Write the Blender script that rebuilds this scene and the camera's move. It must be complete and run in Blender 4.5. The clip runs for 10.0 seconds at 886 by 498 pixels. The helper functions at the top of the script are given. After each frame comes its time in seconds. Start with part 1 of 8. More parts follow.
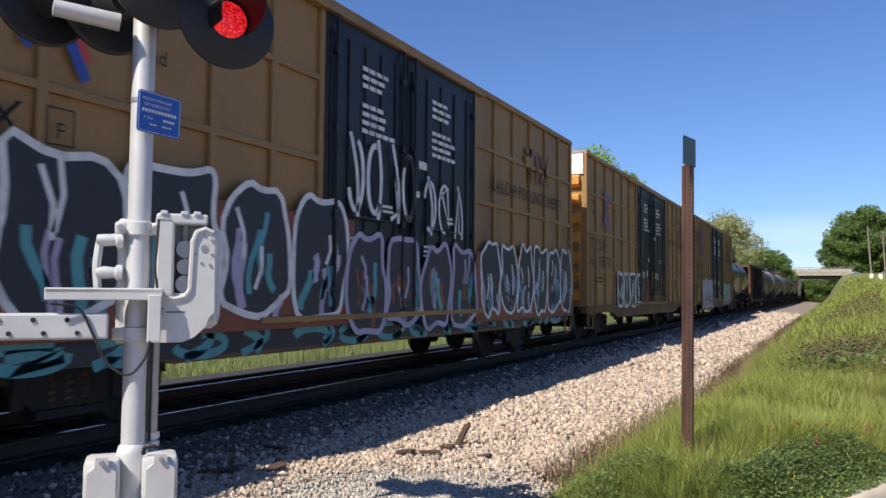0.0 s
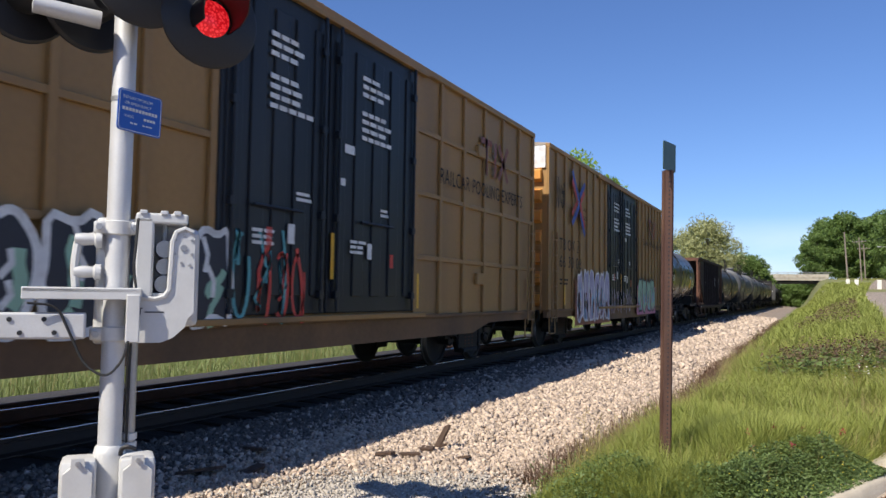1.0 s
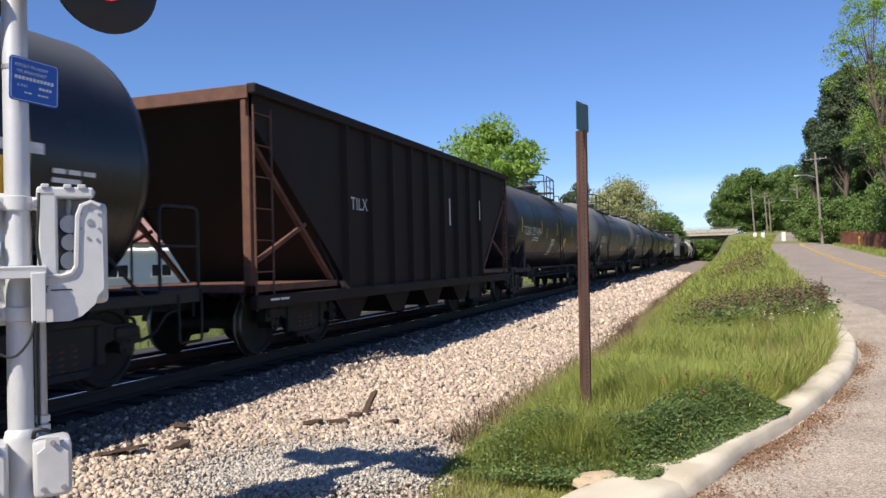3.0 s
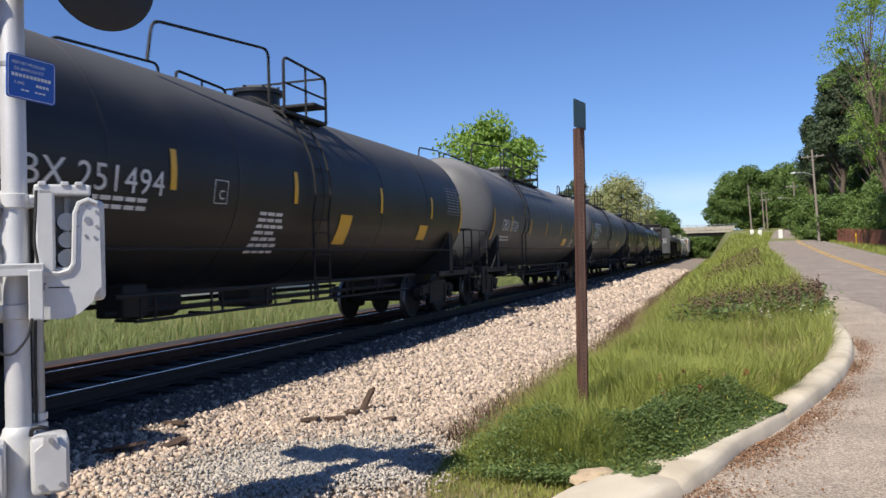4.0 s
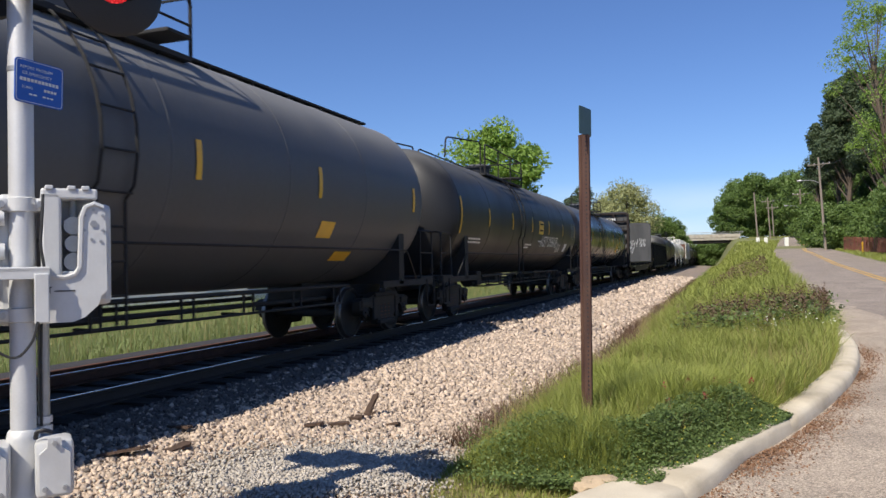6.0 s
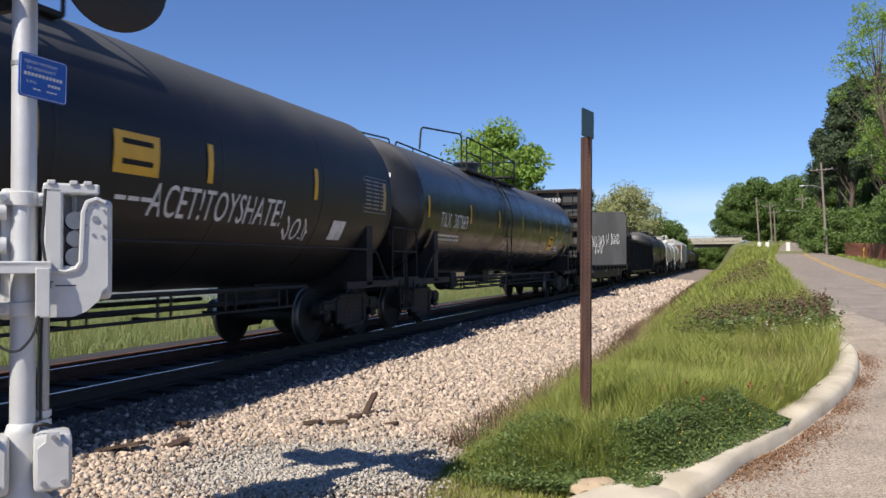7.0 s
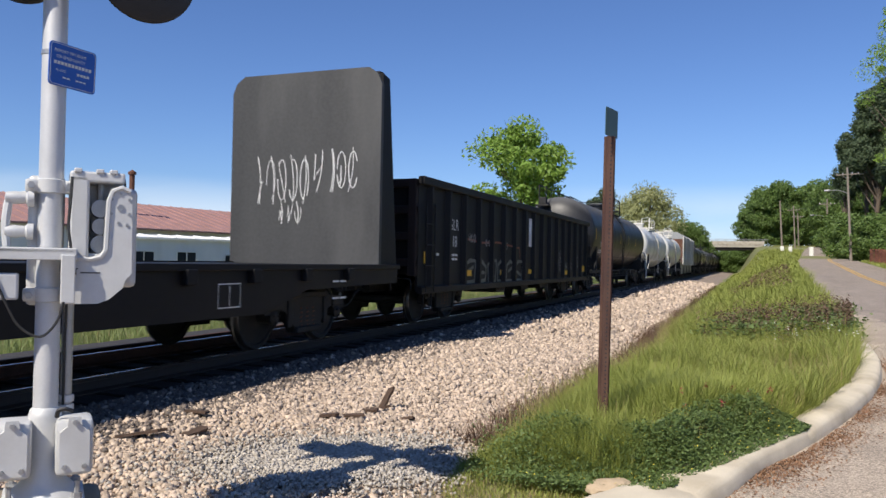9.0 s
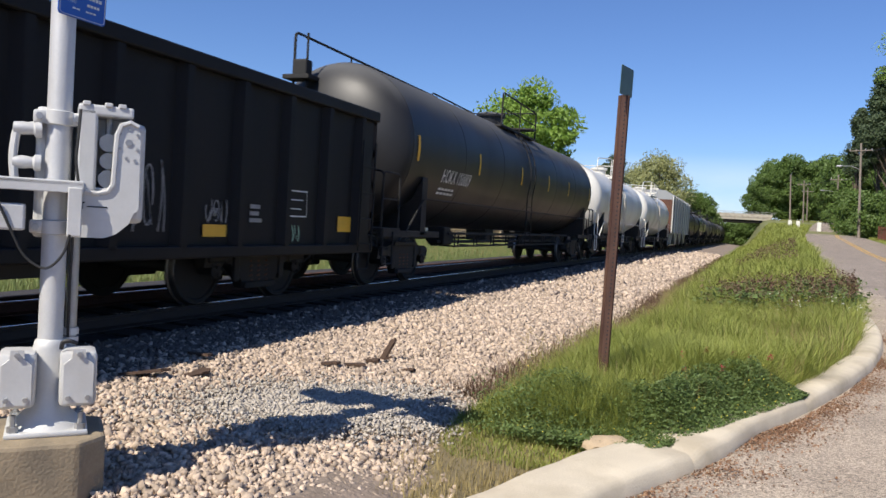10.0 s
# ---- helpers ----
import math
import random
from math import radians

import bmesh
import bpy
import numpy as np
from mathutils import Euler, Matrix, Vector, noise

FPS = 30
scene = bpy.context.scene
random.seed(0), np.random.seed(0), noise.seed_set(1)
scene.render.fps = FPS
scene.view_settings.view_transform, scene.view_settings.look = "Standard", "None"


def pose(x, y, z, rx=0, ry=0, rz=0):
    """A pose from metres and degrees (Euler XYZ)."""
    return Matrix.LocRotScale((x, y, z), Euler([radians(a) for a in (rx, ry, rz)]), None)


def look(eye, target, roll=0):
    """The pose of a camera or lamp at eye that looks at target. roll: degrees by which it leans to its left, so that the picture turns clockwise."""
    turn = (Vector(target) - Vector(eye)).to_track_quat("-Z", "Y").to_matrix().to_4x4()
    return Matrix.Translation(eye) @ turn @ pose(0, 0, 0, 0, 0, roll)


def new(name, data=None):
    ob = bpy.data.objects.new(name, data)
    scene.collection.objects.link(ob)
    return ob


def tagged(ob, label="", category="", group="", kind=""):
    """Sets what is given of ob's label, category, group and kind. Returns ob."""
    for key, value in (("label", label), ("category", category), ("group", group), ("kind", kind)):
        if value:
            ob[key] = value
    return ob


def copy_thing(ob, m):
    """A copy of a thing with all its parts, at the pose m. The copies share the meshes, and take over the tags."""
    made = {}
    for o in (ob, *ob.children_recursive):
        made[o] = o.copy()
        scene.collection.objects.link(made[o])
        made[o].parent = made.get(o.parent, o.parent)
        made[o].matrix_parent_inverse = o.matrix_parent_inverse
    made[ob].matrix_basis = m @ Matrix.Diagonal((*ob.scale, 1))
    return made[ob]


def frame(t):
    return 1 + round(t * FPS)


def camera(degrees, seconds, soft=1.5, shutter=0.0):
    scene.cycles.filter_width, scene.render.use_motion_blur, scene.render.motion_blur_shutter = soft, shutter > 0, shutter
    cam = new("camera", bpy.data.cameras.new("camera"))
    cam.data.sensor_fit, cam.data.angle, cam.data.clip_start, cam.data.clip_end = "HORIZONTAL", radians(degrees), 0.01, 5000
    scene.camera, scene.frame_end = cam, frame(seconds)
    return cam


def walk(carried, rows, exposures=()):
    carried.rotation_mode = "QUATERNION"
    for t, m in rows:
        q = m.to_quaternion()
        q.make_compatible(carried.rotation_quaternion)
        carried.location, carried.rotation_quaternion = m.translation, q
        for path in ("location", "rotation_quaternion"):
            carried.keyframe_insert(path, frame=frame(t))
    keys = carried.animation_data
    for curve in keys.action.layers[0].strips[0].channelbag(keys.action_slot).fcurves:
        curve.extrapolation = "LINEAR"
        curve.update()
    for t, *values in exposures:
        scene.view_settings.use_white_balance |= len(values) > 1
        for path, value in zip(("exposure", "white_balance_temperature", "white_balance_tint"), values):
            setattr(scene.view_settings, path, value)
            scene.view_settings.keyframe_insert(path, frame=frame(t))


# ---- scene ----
cam = camera(59.8, 10.0, shutter=0.06)
PATH = [
    (0.0, -0.043, 0.011, 1.326, 93.20, -0.43, 26.65),
    (0.5, -0.045, 0.003, 1.324, 93.09, -0.76, 26.39),
    (1.0, -0.034, 0.003, 1.326, 93.37, -0.86, 25.28),
    (1.5, -0.022, 0.005, 1.322, 93.26, -0.24, 23.45),
    (2.0, -0.007, 0.015, 1.323, 92.45, 0.79, 21.56),
    (2.5, -0.004, 0.011, 1.308, 91.30, 1.44, 20.15),
    (4.0, -0.002, 0.000, 1.310, 90.66, 1.43, 19.49),
    (4.5, 0.000, 0.000, 1.307, 90.61, 1.55, 19.64),
    (5.0, 0.005, -0.006, 1.307, 90.85, 1.45, 19.74),
    (5.5, 0.000, -0.002, 1.306, 91.02, 1.28, 19.80),
    (7.0, 0.008, -0.008, 1.313, 91.09, 0.24, 19.94),
    (7.5, 0.000, -0.010, 1.306, 90.66, -0.52, 19.86),
    (8.0, 0.003, -0.012, 1.309, 90.44, -0.55, 19.92),
    (8.5, -0.005, -0.015, 1.305, 90.42, -0.47, 20.63),
    (9.0, -0.001, -0.012, 1.307, 90.85, -1.08, 21.34),
    (9.5, 0.002, -0.021, 1.299, 90.85, -3.10, 20.96),
    (10.0, -0.013, 0.004, 1.244, 87.88, -3.47, 21.79),
]
walk(cam, [(t, pose(*p)) for t, *p in PATH], [(0.0, 0.44), (1.0, 0.45), (1.5, 0.49), (2.5, 0.53), (4.0, 0.36), (4.5, 0.3), (5.5, 0.3), (7.0, 0.34), (8.4, 0.34), (9.0, 0.28), (9.5, 0.32), (10.0, 0.34)])


def glide(t):
    """How far the train has come at t seconds."""
    return 19.06 * t


# ---- world, sun, exposure ----
SUN_EL, SUN_AZ = radians(48), radians(196.5)  # azimuth of the sun, clockwise from +y
world = bpy.data.worlds.new("world")
scene.world = world
world.use_nodes = True
wn, wl = world.node_tree.nodes, world.node_tree.links
sky = wn.new("ShaderNodeTexSky")
sky.sky_type = "NISHITA"
sky.sun_disc = False
sky.sun_elevation, sky.sun_rotation = SUN_EL, SUN_AZ
sky.air_density, sky.dust_density, sky.ozone_density = 1.0, 0.0, 5.0
wn["Background"].inputs["Strength"].default_value = 0.078
# a thin bank of pale cloud low over the horizon
wc = wn.new("ShaderNodeTexCoord")
wx = wn.new("ShaderNodeSeparateXYZ")
wl.new(wc.outputs["Generated"], wx.inputs[0])
band = wn.new("ShaderNodeValToRGB")
band.color_ramp.elements[0].position, band.color_ramp.elements[1].position = 0.02, 0.1
band.color_ramp.elements[0].color = (1, 1, 1, 1)
band.color_ramp.elements[1].color = (0, 0, 0, 1)
wl.new(wx.outputs["Z"], band.inputs["Fac"])
cn = wn.new("ShaderNodeTexNoise")
cn.inputs["Scale"].default_value, cn.inputs["Detail"].default_value = 3.0, 6
cm = wn.new("ShaderNodeMapping")
cm.inputs["Scale"].default_value = (1.0, 1.0, 5.0)
wl.new(wc.outputs["Generated"], cm.inputs["Vector"])
wl.new(cm.outputs["Vector"], cn.inputs["Vector"])
cr = wn.new("ShaderNodeValToRGB")
cr.color_ramp.elements[0].position, cr.color_ramp.elements[1].position = 0.36, 0.56
wl.new(cn.outputs["Fac"], cr.inputs["Fac"])
cmul = wn.new("ShaderNodeMath")
cmul.operation = "MULTIPLY"
wl.new(band.outputs["Color"], cmul.inputs[0])
wl.new(cr.outputs["Color"], cmul.inputs[1])
cmix = wn.new("ShaderNodeMix")
cmix.data_type = "RGBA"
wl.new(cmul.outputs[0], cmix.inputs["Factor"])
clear = wn.new("ShaderNodeMix")
clear.data_type, clear.blend_type = "RGBA", "MULTIPLY"
clear.inputs["Factor"].default_value = 1.0
wl.new(sky.outputs["Color"], clear.inputs["A"])
clear.inputs["B"].default_value = (0.85, 0.98, 1.29, 1)
wl.new(clear.outputs["Result"], cmix.inputs["A"])
cmix.inputs["B"].default_value = (9.0, 10.0, 11.5, 1)
wl.new(cmix.outputs["Result"], wn["Background"].inputs["Color"])
sun_data = bpy.data.lights.new("sun", "SUN")
sun_data.energy, sun_data.angle, sun_data.color = 5.0, radians(0.5), (1.0, 0.93, 0.82)
sun = new("sun", sun_data)
sun_dir = Vector((math.sin(SUN_AZ) * math.cos(SUN_EL), math.cos(SUN_AZ) * math.cos(SUN_EL), math.sin(SUN_EL)))
sun.matrix_basis = look(sun_dir * 200, (0, 0, 0))


# ---- materials ----
MATS = {}


def mat(name, color, rough=0.6, metal=0.0, vary=0.25, scale=6.0, fine=60.0, bump=0.1, stain=None, stain_amount=0.4,
        streak=False, island=0.0, rand=0.0, trans=0.0, speck=0.0, spec=0.5, lit_dust=None, lit_dust_amount=0.8):
    """A painted, rusty, stony or leafy surface: colour varied at two scales, stains, fine relief."""
    if name in MATS:
        return MATS[name]
    m = bpy.data.materials.new(name)
    m.use_nodes = True
    nt = m.node_tree
    b = nt.nodes["Principled BSDF"]
    b.inputs["Metallic"].default_value = metal
    b.inputs["Specular IOR Level"].default_value = spec
    tc = nt.nodes.new("ShaderNodeTexCoord")
    mp = nt.nodes.new("ShaderNodeMapping")
    nt.links.new(tc.outputs["Object"], mp.inputs["Vector"])
    if streak:
        mp.inputs["Scale"].default_value = (1.0, 1.0, 0.12)
    big = nt.nodes.new("ShaderNodeTexNoise")
    big.inputs["Scale"].default_value, big.inputs["Detail"].default_value = scale, 5
    nt.links.new(mp.outputs["Vector"], big.inputs["Vector"])
    small = nt.nodes.new("ShaderNodeTexNoise")
    small.inputs["Scale"].default_value, small.inputs["Detail"].default_value = fine, 4
    nt.links.new(tc.outputs["Object"], small.inputs["Vector"])
    add = nt.nodes.new("ShaderNodeMath")
    add.operation = "MULTIPLY_ADD"
    nt.links.new(small.outputs["Fac"], add.inputs[0])
    add.inputs[1].default_value = 0.5
    nt.links.new(big.outputs["Fac"], add.inputs[2])
    last = add.outputs[0]
    lo, hi = 0.45, 1.05
    if island or rand:
        src = nt.nodes.new("ShaderNodeNewGeometry").outputs["Random Per Island"] if island else nt.nodes.new("ShaderNodeObjectInfo").outputs["Random"]
        ad2 = nt.nodes.new("ShaderNodeMath")
        ad2.operation = "MULTIPLY_ADD"
        nt.links.new(src, ad2.inputs[0])
        ad2.inputs[1].default_value = island or rand
        nt.links.new(last, ad2.inputs[2])
        last = ad2.outputs[0]
        hi += island or rand
    ramp = nt.nodes.new("ShaderNodeValToRGB")
    c = Vector(color)
    ramp.color_ramp.elements[0].position, ramp.color_ramp.elements[1].position = lo / 2, hi / 2 + 0.1
    half = nt.nodes.new("ShaderNodeMath")
    half.operation = "MULTIPLY"
    half.inputs[1].default_value = 0.5
    nt.links.new(last, half.inputs[0])
    nt.links.new(half.outputs[0], ramp.inputs["Fac"])
    ramp.color_ramp.elements[0].color = (*(c * (1 - vary)), 1)
    ramp.color_ramp.elements[1].color = (*[min(1.0, v) for v in c * (1 + vary)], 1)
    out = ramp.outputs["Color"]
    if stain:
        sn = nt.nodes.new("ShaderNodeTexNoise")
        sn.inputs["Scale"].default_value, sn.inputs["Detail"].default_value = scale * 0.6, 7
        sm = nt.nodes.new("ShaderNodeMapping")
        sm.inputs["Location"].default_value = (7.3, 1.9, 4.1)
        sm.inputs["Scale"].default_value = (1.0, 1.0, 0.25 if streak else 1.0)
        nt.links.new(tc.outputs["Object"], sm.inputs["Vector"])
        nt.links.new(sm.outputs["Vector"], sn.inputs["Vector"])
        sr = nt.nodes.new("ShaderNodeValToRGB")
        sr.color_ramp.elements[0].position, sr.color_ramp.elements[1].position = 0.48, 0.68
        sr.color_ramp.elements[1].color = (stain_amount,) * 3 + (1,)
        nt.links.new(sn.outputs["Fac"], sr.inputs["Fac"])
        mix = nt.nodes.new("ShaderNodeMix")
        mix.data_type = "RGBA"
        nt.links.new(sr.outputs["Color"], mix.inputs["Factor"])
        nt.links.new(out, mix.inputs["A"])
        mix.inputs["B"].default_value = (*stain, 1)
        out = mix.outputs["Result"]
    if speck:
        # aggregate: single grains, each of its own tone
        vo = nt.nodes.new("ShaderNodeTexVoronoi")
        vo.inputs["Scale"].default_value = speck
        nt.links.new(tc.outputs["Object"], vo.inputs["Vector"])
        se = nt.nodes.new("ShaderNodeSeparateColor")
        nt.links.new(vo.outputs["Color"], se.inputs["Color"])
        gr = nt.nodes.new("ShaderNodeMapRange")
        gr.inputs["To Min"].default_value, gr.inputs["To Max"].default_value = 0.45, 1.4
        nt.links.new(se.outputs["Red"], gr.inputs["Value"])
        mu = nt.nodes.new("ShaderNodeVectorMath")
        mu.operation = "SCALE"
        nt.links.new(out, mu.inputs[0])
        nt.links.new(gr.outputs["Result"], mu.inputs["Scale"])
        out = mu.outputs["Vector"]
    lit_film = None
    if lit_dust:
        # dust and sunlit brightness painted together on upward faces, uneven by noise
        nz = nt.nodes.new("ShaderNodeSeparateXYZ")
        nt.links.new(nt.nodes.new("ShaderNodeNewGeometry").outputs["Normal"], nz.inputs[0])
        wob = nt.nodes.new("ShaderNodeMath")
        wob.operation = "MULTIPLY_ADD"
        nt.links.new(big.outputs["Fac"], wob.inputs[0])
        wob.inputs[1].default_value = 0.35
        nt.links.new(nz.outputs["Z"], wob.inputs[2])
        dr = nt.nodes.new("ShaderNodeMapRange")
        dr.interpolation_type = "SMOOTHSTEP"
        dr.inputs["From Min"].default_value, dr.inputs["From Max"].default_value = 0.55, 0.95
        dr.inputs["To Max"].default_value = lit_dust_amount
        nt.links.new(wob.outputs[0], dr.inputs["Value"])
        lit_film = dr.outputs["Result"]
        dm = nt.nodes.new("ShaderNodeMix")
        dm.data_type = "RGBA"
        nt.links.new(lit_film, dm.inputs["Factor"])
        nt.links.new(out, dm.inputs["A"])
        dm.inputs["B"].default_value = (*lit_dust, 1)
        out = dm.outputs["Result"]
    nt.links.new(out, b.inputs["Base Color"])
    rr = nt.nodes.new("ShaderNodeMapRange")
    rr.inputs["To Min"].default_value, rr.inputs["To Max"].default_value = max(0.03, rough - 0.12), min(1.0, rough + 0.12)
    nt.links.new(big.outputs["Fac"], rr.inputs["Value"])
    if lit_film:
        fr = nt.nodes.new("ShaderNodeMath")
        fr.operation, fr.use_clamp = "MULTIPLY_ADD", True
        nt.links.new(lit_film, fr.inputs[0])
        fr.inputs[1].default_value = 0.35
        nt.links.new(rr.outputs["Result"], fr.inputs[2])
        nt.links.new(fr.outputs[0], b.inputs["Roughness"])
    else:
        nt.links.new(rr.outputs["Result"], b.inputs["Roughness"])
    if bump:
        bp = nt.nodes.new("ShaderNodeBump")
        bp.inputs["Strength"].default_value, bp.inputs["Distance"].default_value = bump, 0.02
        nt.links.new(small.outputs["Fac"], bp.inputs["Height"])
        nt.links.new(bp.outputs["Normal"], b.inputs["Normal"])
    if trans:
        tr = nt.nodes.new("ShaderNodeBsdfTranslucent")
        nt.links.new(out, tr.inputs["Color"])
        ms = nt.nodes.new("ShaderNodeMixShader")
        ms.inputs[0].default_value = trans
        nt.links.new(b.outputs[0], ms.inputs[1])
        nt.links.new(tr.outputs[0], ms.inputs[2])
        nt.links.new(ms.outputs[0], nt.nodes["Material Output"].inputs["Surface"])
    MATS[name] = m
    return m


YELLOW_BOX = mat("boxcar_yellow_paint", (0.32, 0.18, 0.058), 0.55, vary=0.22, scale=0.9, fine=14, bump=0.04, stain=(0.13, 0.085, 0.05), stain_amount=0.6, streak=True)
SILL = mat("boxcar_sill_grime", (0.17, 0.095, 0.042), 0.7, vary=0.4, scale=1.2, fine=18, bump=0.08, stain=(0.05, 0.032, 0.022), stain_amount=0.7, streak=True)
BOX_END = mat("boxcar_end_orange", (0.75, 0.33, 0.05), 0.5, vary=0.12, scale=1.5, fine=20, bump=0.04, stain=(0.25, 0.13, 0.06), stain_amount=0.35, streak=True)
DOOR_BLACK = mat("plug_door_black_paint", (0.012, 0.015, 0.02), 0.42, vary=0.3, scale=1.2, fine=25, bump=0.04, stain=(0.05, 0.048, 0.046), stain_amount=0.35, streak=True, spec=0.3)
ROOF_GREY = mat("galvanised_roof", (0.35, 0.3, 0.24), 0.5, metal=0.4, vary=0.2, scale=2, bump=0.05)
# tank paints carry sunlit grey on their upward faces, besides dust
TANK_BLACK = mat("tank_gloss_black", (0.01, 0.011, 0.014), 0.27, vary=0.25, scale=0.7, fine=12, bump=0.01, stain=(0.03, 0.029, 0.028), stain_amount=0.4, streak=True, spec=0.4, lit_dust=(0.115, 0.114, 0.112))
TANK_DULL = mat("tank_dull_black", (0.014, 0.0145, 0.017), 0.46, vary=0.25, scale=0.7, fine=12, bump=0.02, stain=(0.03, 0.029, 0.028), stain_amount=0.45, streak=True, spec=0.35, lit_dust=(0.1, 0.1, 0.1))
TANK_GREY = mat("tank_dusty_grey", (0.09, 0.091, 0.095), 0.5, vary=0.16, scale=0.7, fine=14, bump=0.02, stain=(0.075, 0.074, 0.072), stain_amount=0.4, streak=True, spec=0.35, lit_dust=(0.2, 0.199, 0.197))
TANK_WHITE = mat("tank_white_paint", (0.72, 0.7, 0.64), 0.4, vary=0.12, scale=0.8, fine=14, bump=0.02, stain=(0.3, 0.24, 0.17), stain_amount=0.5, streak=True)
UNDER = mat("underframe_grimy_black", (0.013, 0.0125, 0.012), 0.75, vary=0.4, scale=4, fine=40, bump=0.2, stain=(0.03, 0.022, 0.015), stain_amount=0.4)
GOND_BLACK = mat("gondola_black_paint", (0.009, 0.009, 0.01), 0.6, vary=0.35, scale=1.2, fine=20, bump=0.05, stain=(0.022, 0.019, 0.017), stain_amount=0.4, streak=True, spec=0.22)
HOPPER_BROWN = mat("hopper_rusty_brown", (0.019, 0.0125, 0.011), 0.75, spec=0.25, vary=0.4, scale=1.5, fine=25, bump=0.1, stain=(0.022, 0.016, 0.014), stain_amount=0.6, streak=True)
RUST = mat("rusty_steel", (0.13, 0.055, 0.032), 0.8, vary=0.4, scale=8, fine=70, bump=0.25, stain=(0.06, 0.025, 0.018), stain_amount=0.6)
POST_RUST = mat("dark_rusty_post", (0.08, 0.036, 0.026), 0.75, vary=0.45, scale=9, fine=70, bump=0.25, stain=(0.16, 0.085, 0.05), stain_amount=0.5, streak=True)
HOPPER_GREY = mat("covered_hopper_grey", (0.3, 0.31, 0.31), 0.55, vary=0.15, scale=1, bump=0.03, stain=(0.14, 0.1, 0.07), stain_amount=0.5, streak=True)
BULK_GREY = mat("bulkhead_faded_grey", (0.046, 0.046, 0.046), 0.65, vary=0.45, scale=1.3, fine=18, bump=0.05, stain=(0.1, 0.098, 0.095), stain_amount=0.75, streak=True)
RAIL_SHINE = mat("rail_polished_head", (0.55, 0.54, 0.52), 0.25, metal=1.0, vary=0.1, scale=3, bump=0.02)
WHEEL_TREAD = mat("wheel_polished_tread", (0.2, 0.19, 0.18), 0.45, metal=1.0, vary=0.2, bump=0.05)
YELLOW_STRIPE = mat("reflector_yellow", (0.75, 0.42, 0.03), 0.4, vary=0.15, scale=4, bump=0.02)
FADED_SPRAY = mat("faded_grey_spray_paint", (0.13, 0.14, 0.12), 0.6, vary=0.35, scale=3, bump=0.02)
WHITE_MARK = mat("white_stencil_paint", (0.75, 0.75, 0.73), 0.55, vary=0.15, scale=10, bump=0.02, stain=(0.3, 0.28, 0.26), stain_amount=0.4)
STENCIL_GREY = mat("faded_stencil_grey", (0.3, 0.3, 0.3), 0.55, vary=0.3, scale=10, bump=0.02)
BLACK_MARK = mat("black_stencil_paint", (0.012, 0.012, 0.012), 0.85, vary=0.2, scale=10, bump=0.02)
RED_MARK = mat("red_paint", (0.55, 0.05, 0.035), 0.5, vary=0.2, scale=8, bump=0.02)
BLUE_MARK = mat("blue_paint", (0.03, 0.07, 0.33), 0.5, vary=0.2, scale=8, bump=0.02)
TEAL_MARK = mat("teal_spray_paint", (0.09, 0.33, 0.36), 0.55, vary=0.3, scale=4, bump=0.02)
NAVY_MARK = mat("dark_spray_paint", (0.022, 0.025, 0.038), 0.55, vary=0.35, scale=3, bump=0.02)
PINK_MARK = mat("pink_spray_paint", (0.5, 0.16, 0.3), 0.55, vary=0.25, scale=4, bump=0.02)
LILAC_MARK = mat("lilac_spray_paint", (0.42, 0.38, 0.52), 0.55, vary=0.35, scale=3, bump=0.02)
MINT_MARK = mat("mint_spray_paint", (0.3, 0.5, 0.36), 0.55, vary=0.2, scale=4, bump=0.02)
SKYBLUE_MARK = mat("sky_blue_spray_paint", (0.12, 0.4, 0.6), 0.55, vary=0.2, scale=4, bump=0.02)
RUSTRED_MARK = mat("rust_red_spray_paint", (0.22, 0.06, 0.035), 0.55, vary=0.35, scale=4, bump=0.02)
ALU = mat("weathered_aluminium", (0.56, 0.56, 0.56), 0.5, metal=0.25, vary=0.1, scale=5, fine=80, bump=0.05, stain=(0.45, 0.44, 0.42), stain_amount=0.4)
ALU_PAINT = mat("mechanism_silver_paint", (0.58, 0.58, 0.57), 0.5, metal=0.15, vary=0.08, scale=5, fine=60, bump=0.04, stain=(0.4, 0.39, 0.37), stain_amount=0.35)
GALV = mat("galvanised_steel", (0.4, 0.4, 0.4), 0.45, metal=0.7, vary=0.15, scale=10, fine=80, bump=0.05)
SIGNAL_BLACK = mat("signal_black", (0.015, 0.015, 0.017), 0.5, vary=0.3, scale=6, bump=0.05)
CABLE = mat("cable_rubber", (0.02, 0.02, 0.02), 0.6, vary=0.2, bump=0.05)
SIGN_BLUE = mat("sign_blue_sheeting", (0.012, 0.09, 0.42), 0.35, vary=0.08, scale=6, bump=0.01)
SIGN_GREEN = mat("sign_faded_green", (0.035, 0.075, 0.055), 0.45, vary=0.2, scale=10, bump=0.03)
CONCRETE = mat("concrete", (0.42, 0.38, 0.31), 0.85, vary=0.15, scale=3, fine=60, bump=0.25, stain=(0.2, 0.17, 0.12), stain_amount=0.5)
FOUNDATION = mat("stained_foundation_concrete", (0.3, 0.24, 0.16), 0.9, vary=0.25, scale=5, fine=60, bump=0.3, stain=(0.13, 0.11, 0.085), stain_amount=0.6)
CURB = mat("curb_concrete", (0.62, 0.54, 0.41), 0.85, vary=0.14, scale=2.5, fine=70, bump=0.25, stain=(0.25, 0.2, 0.13), stain_amount=0.5)
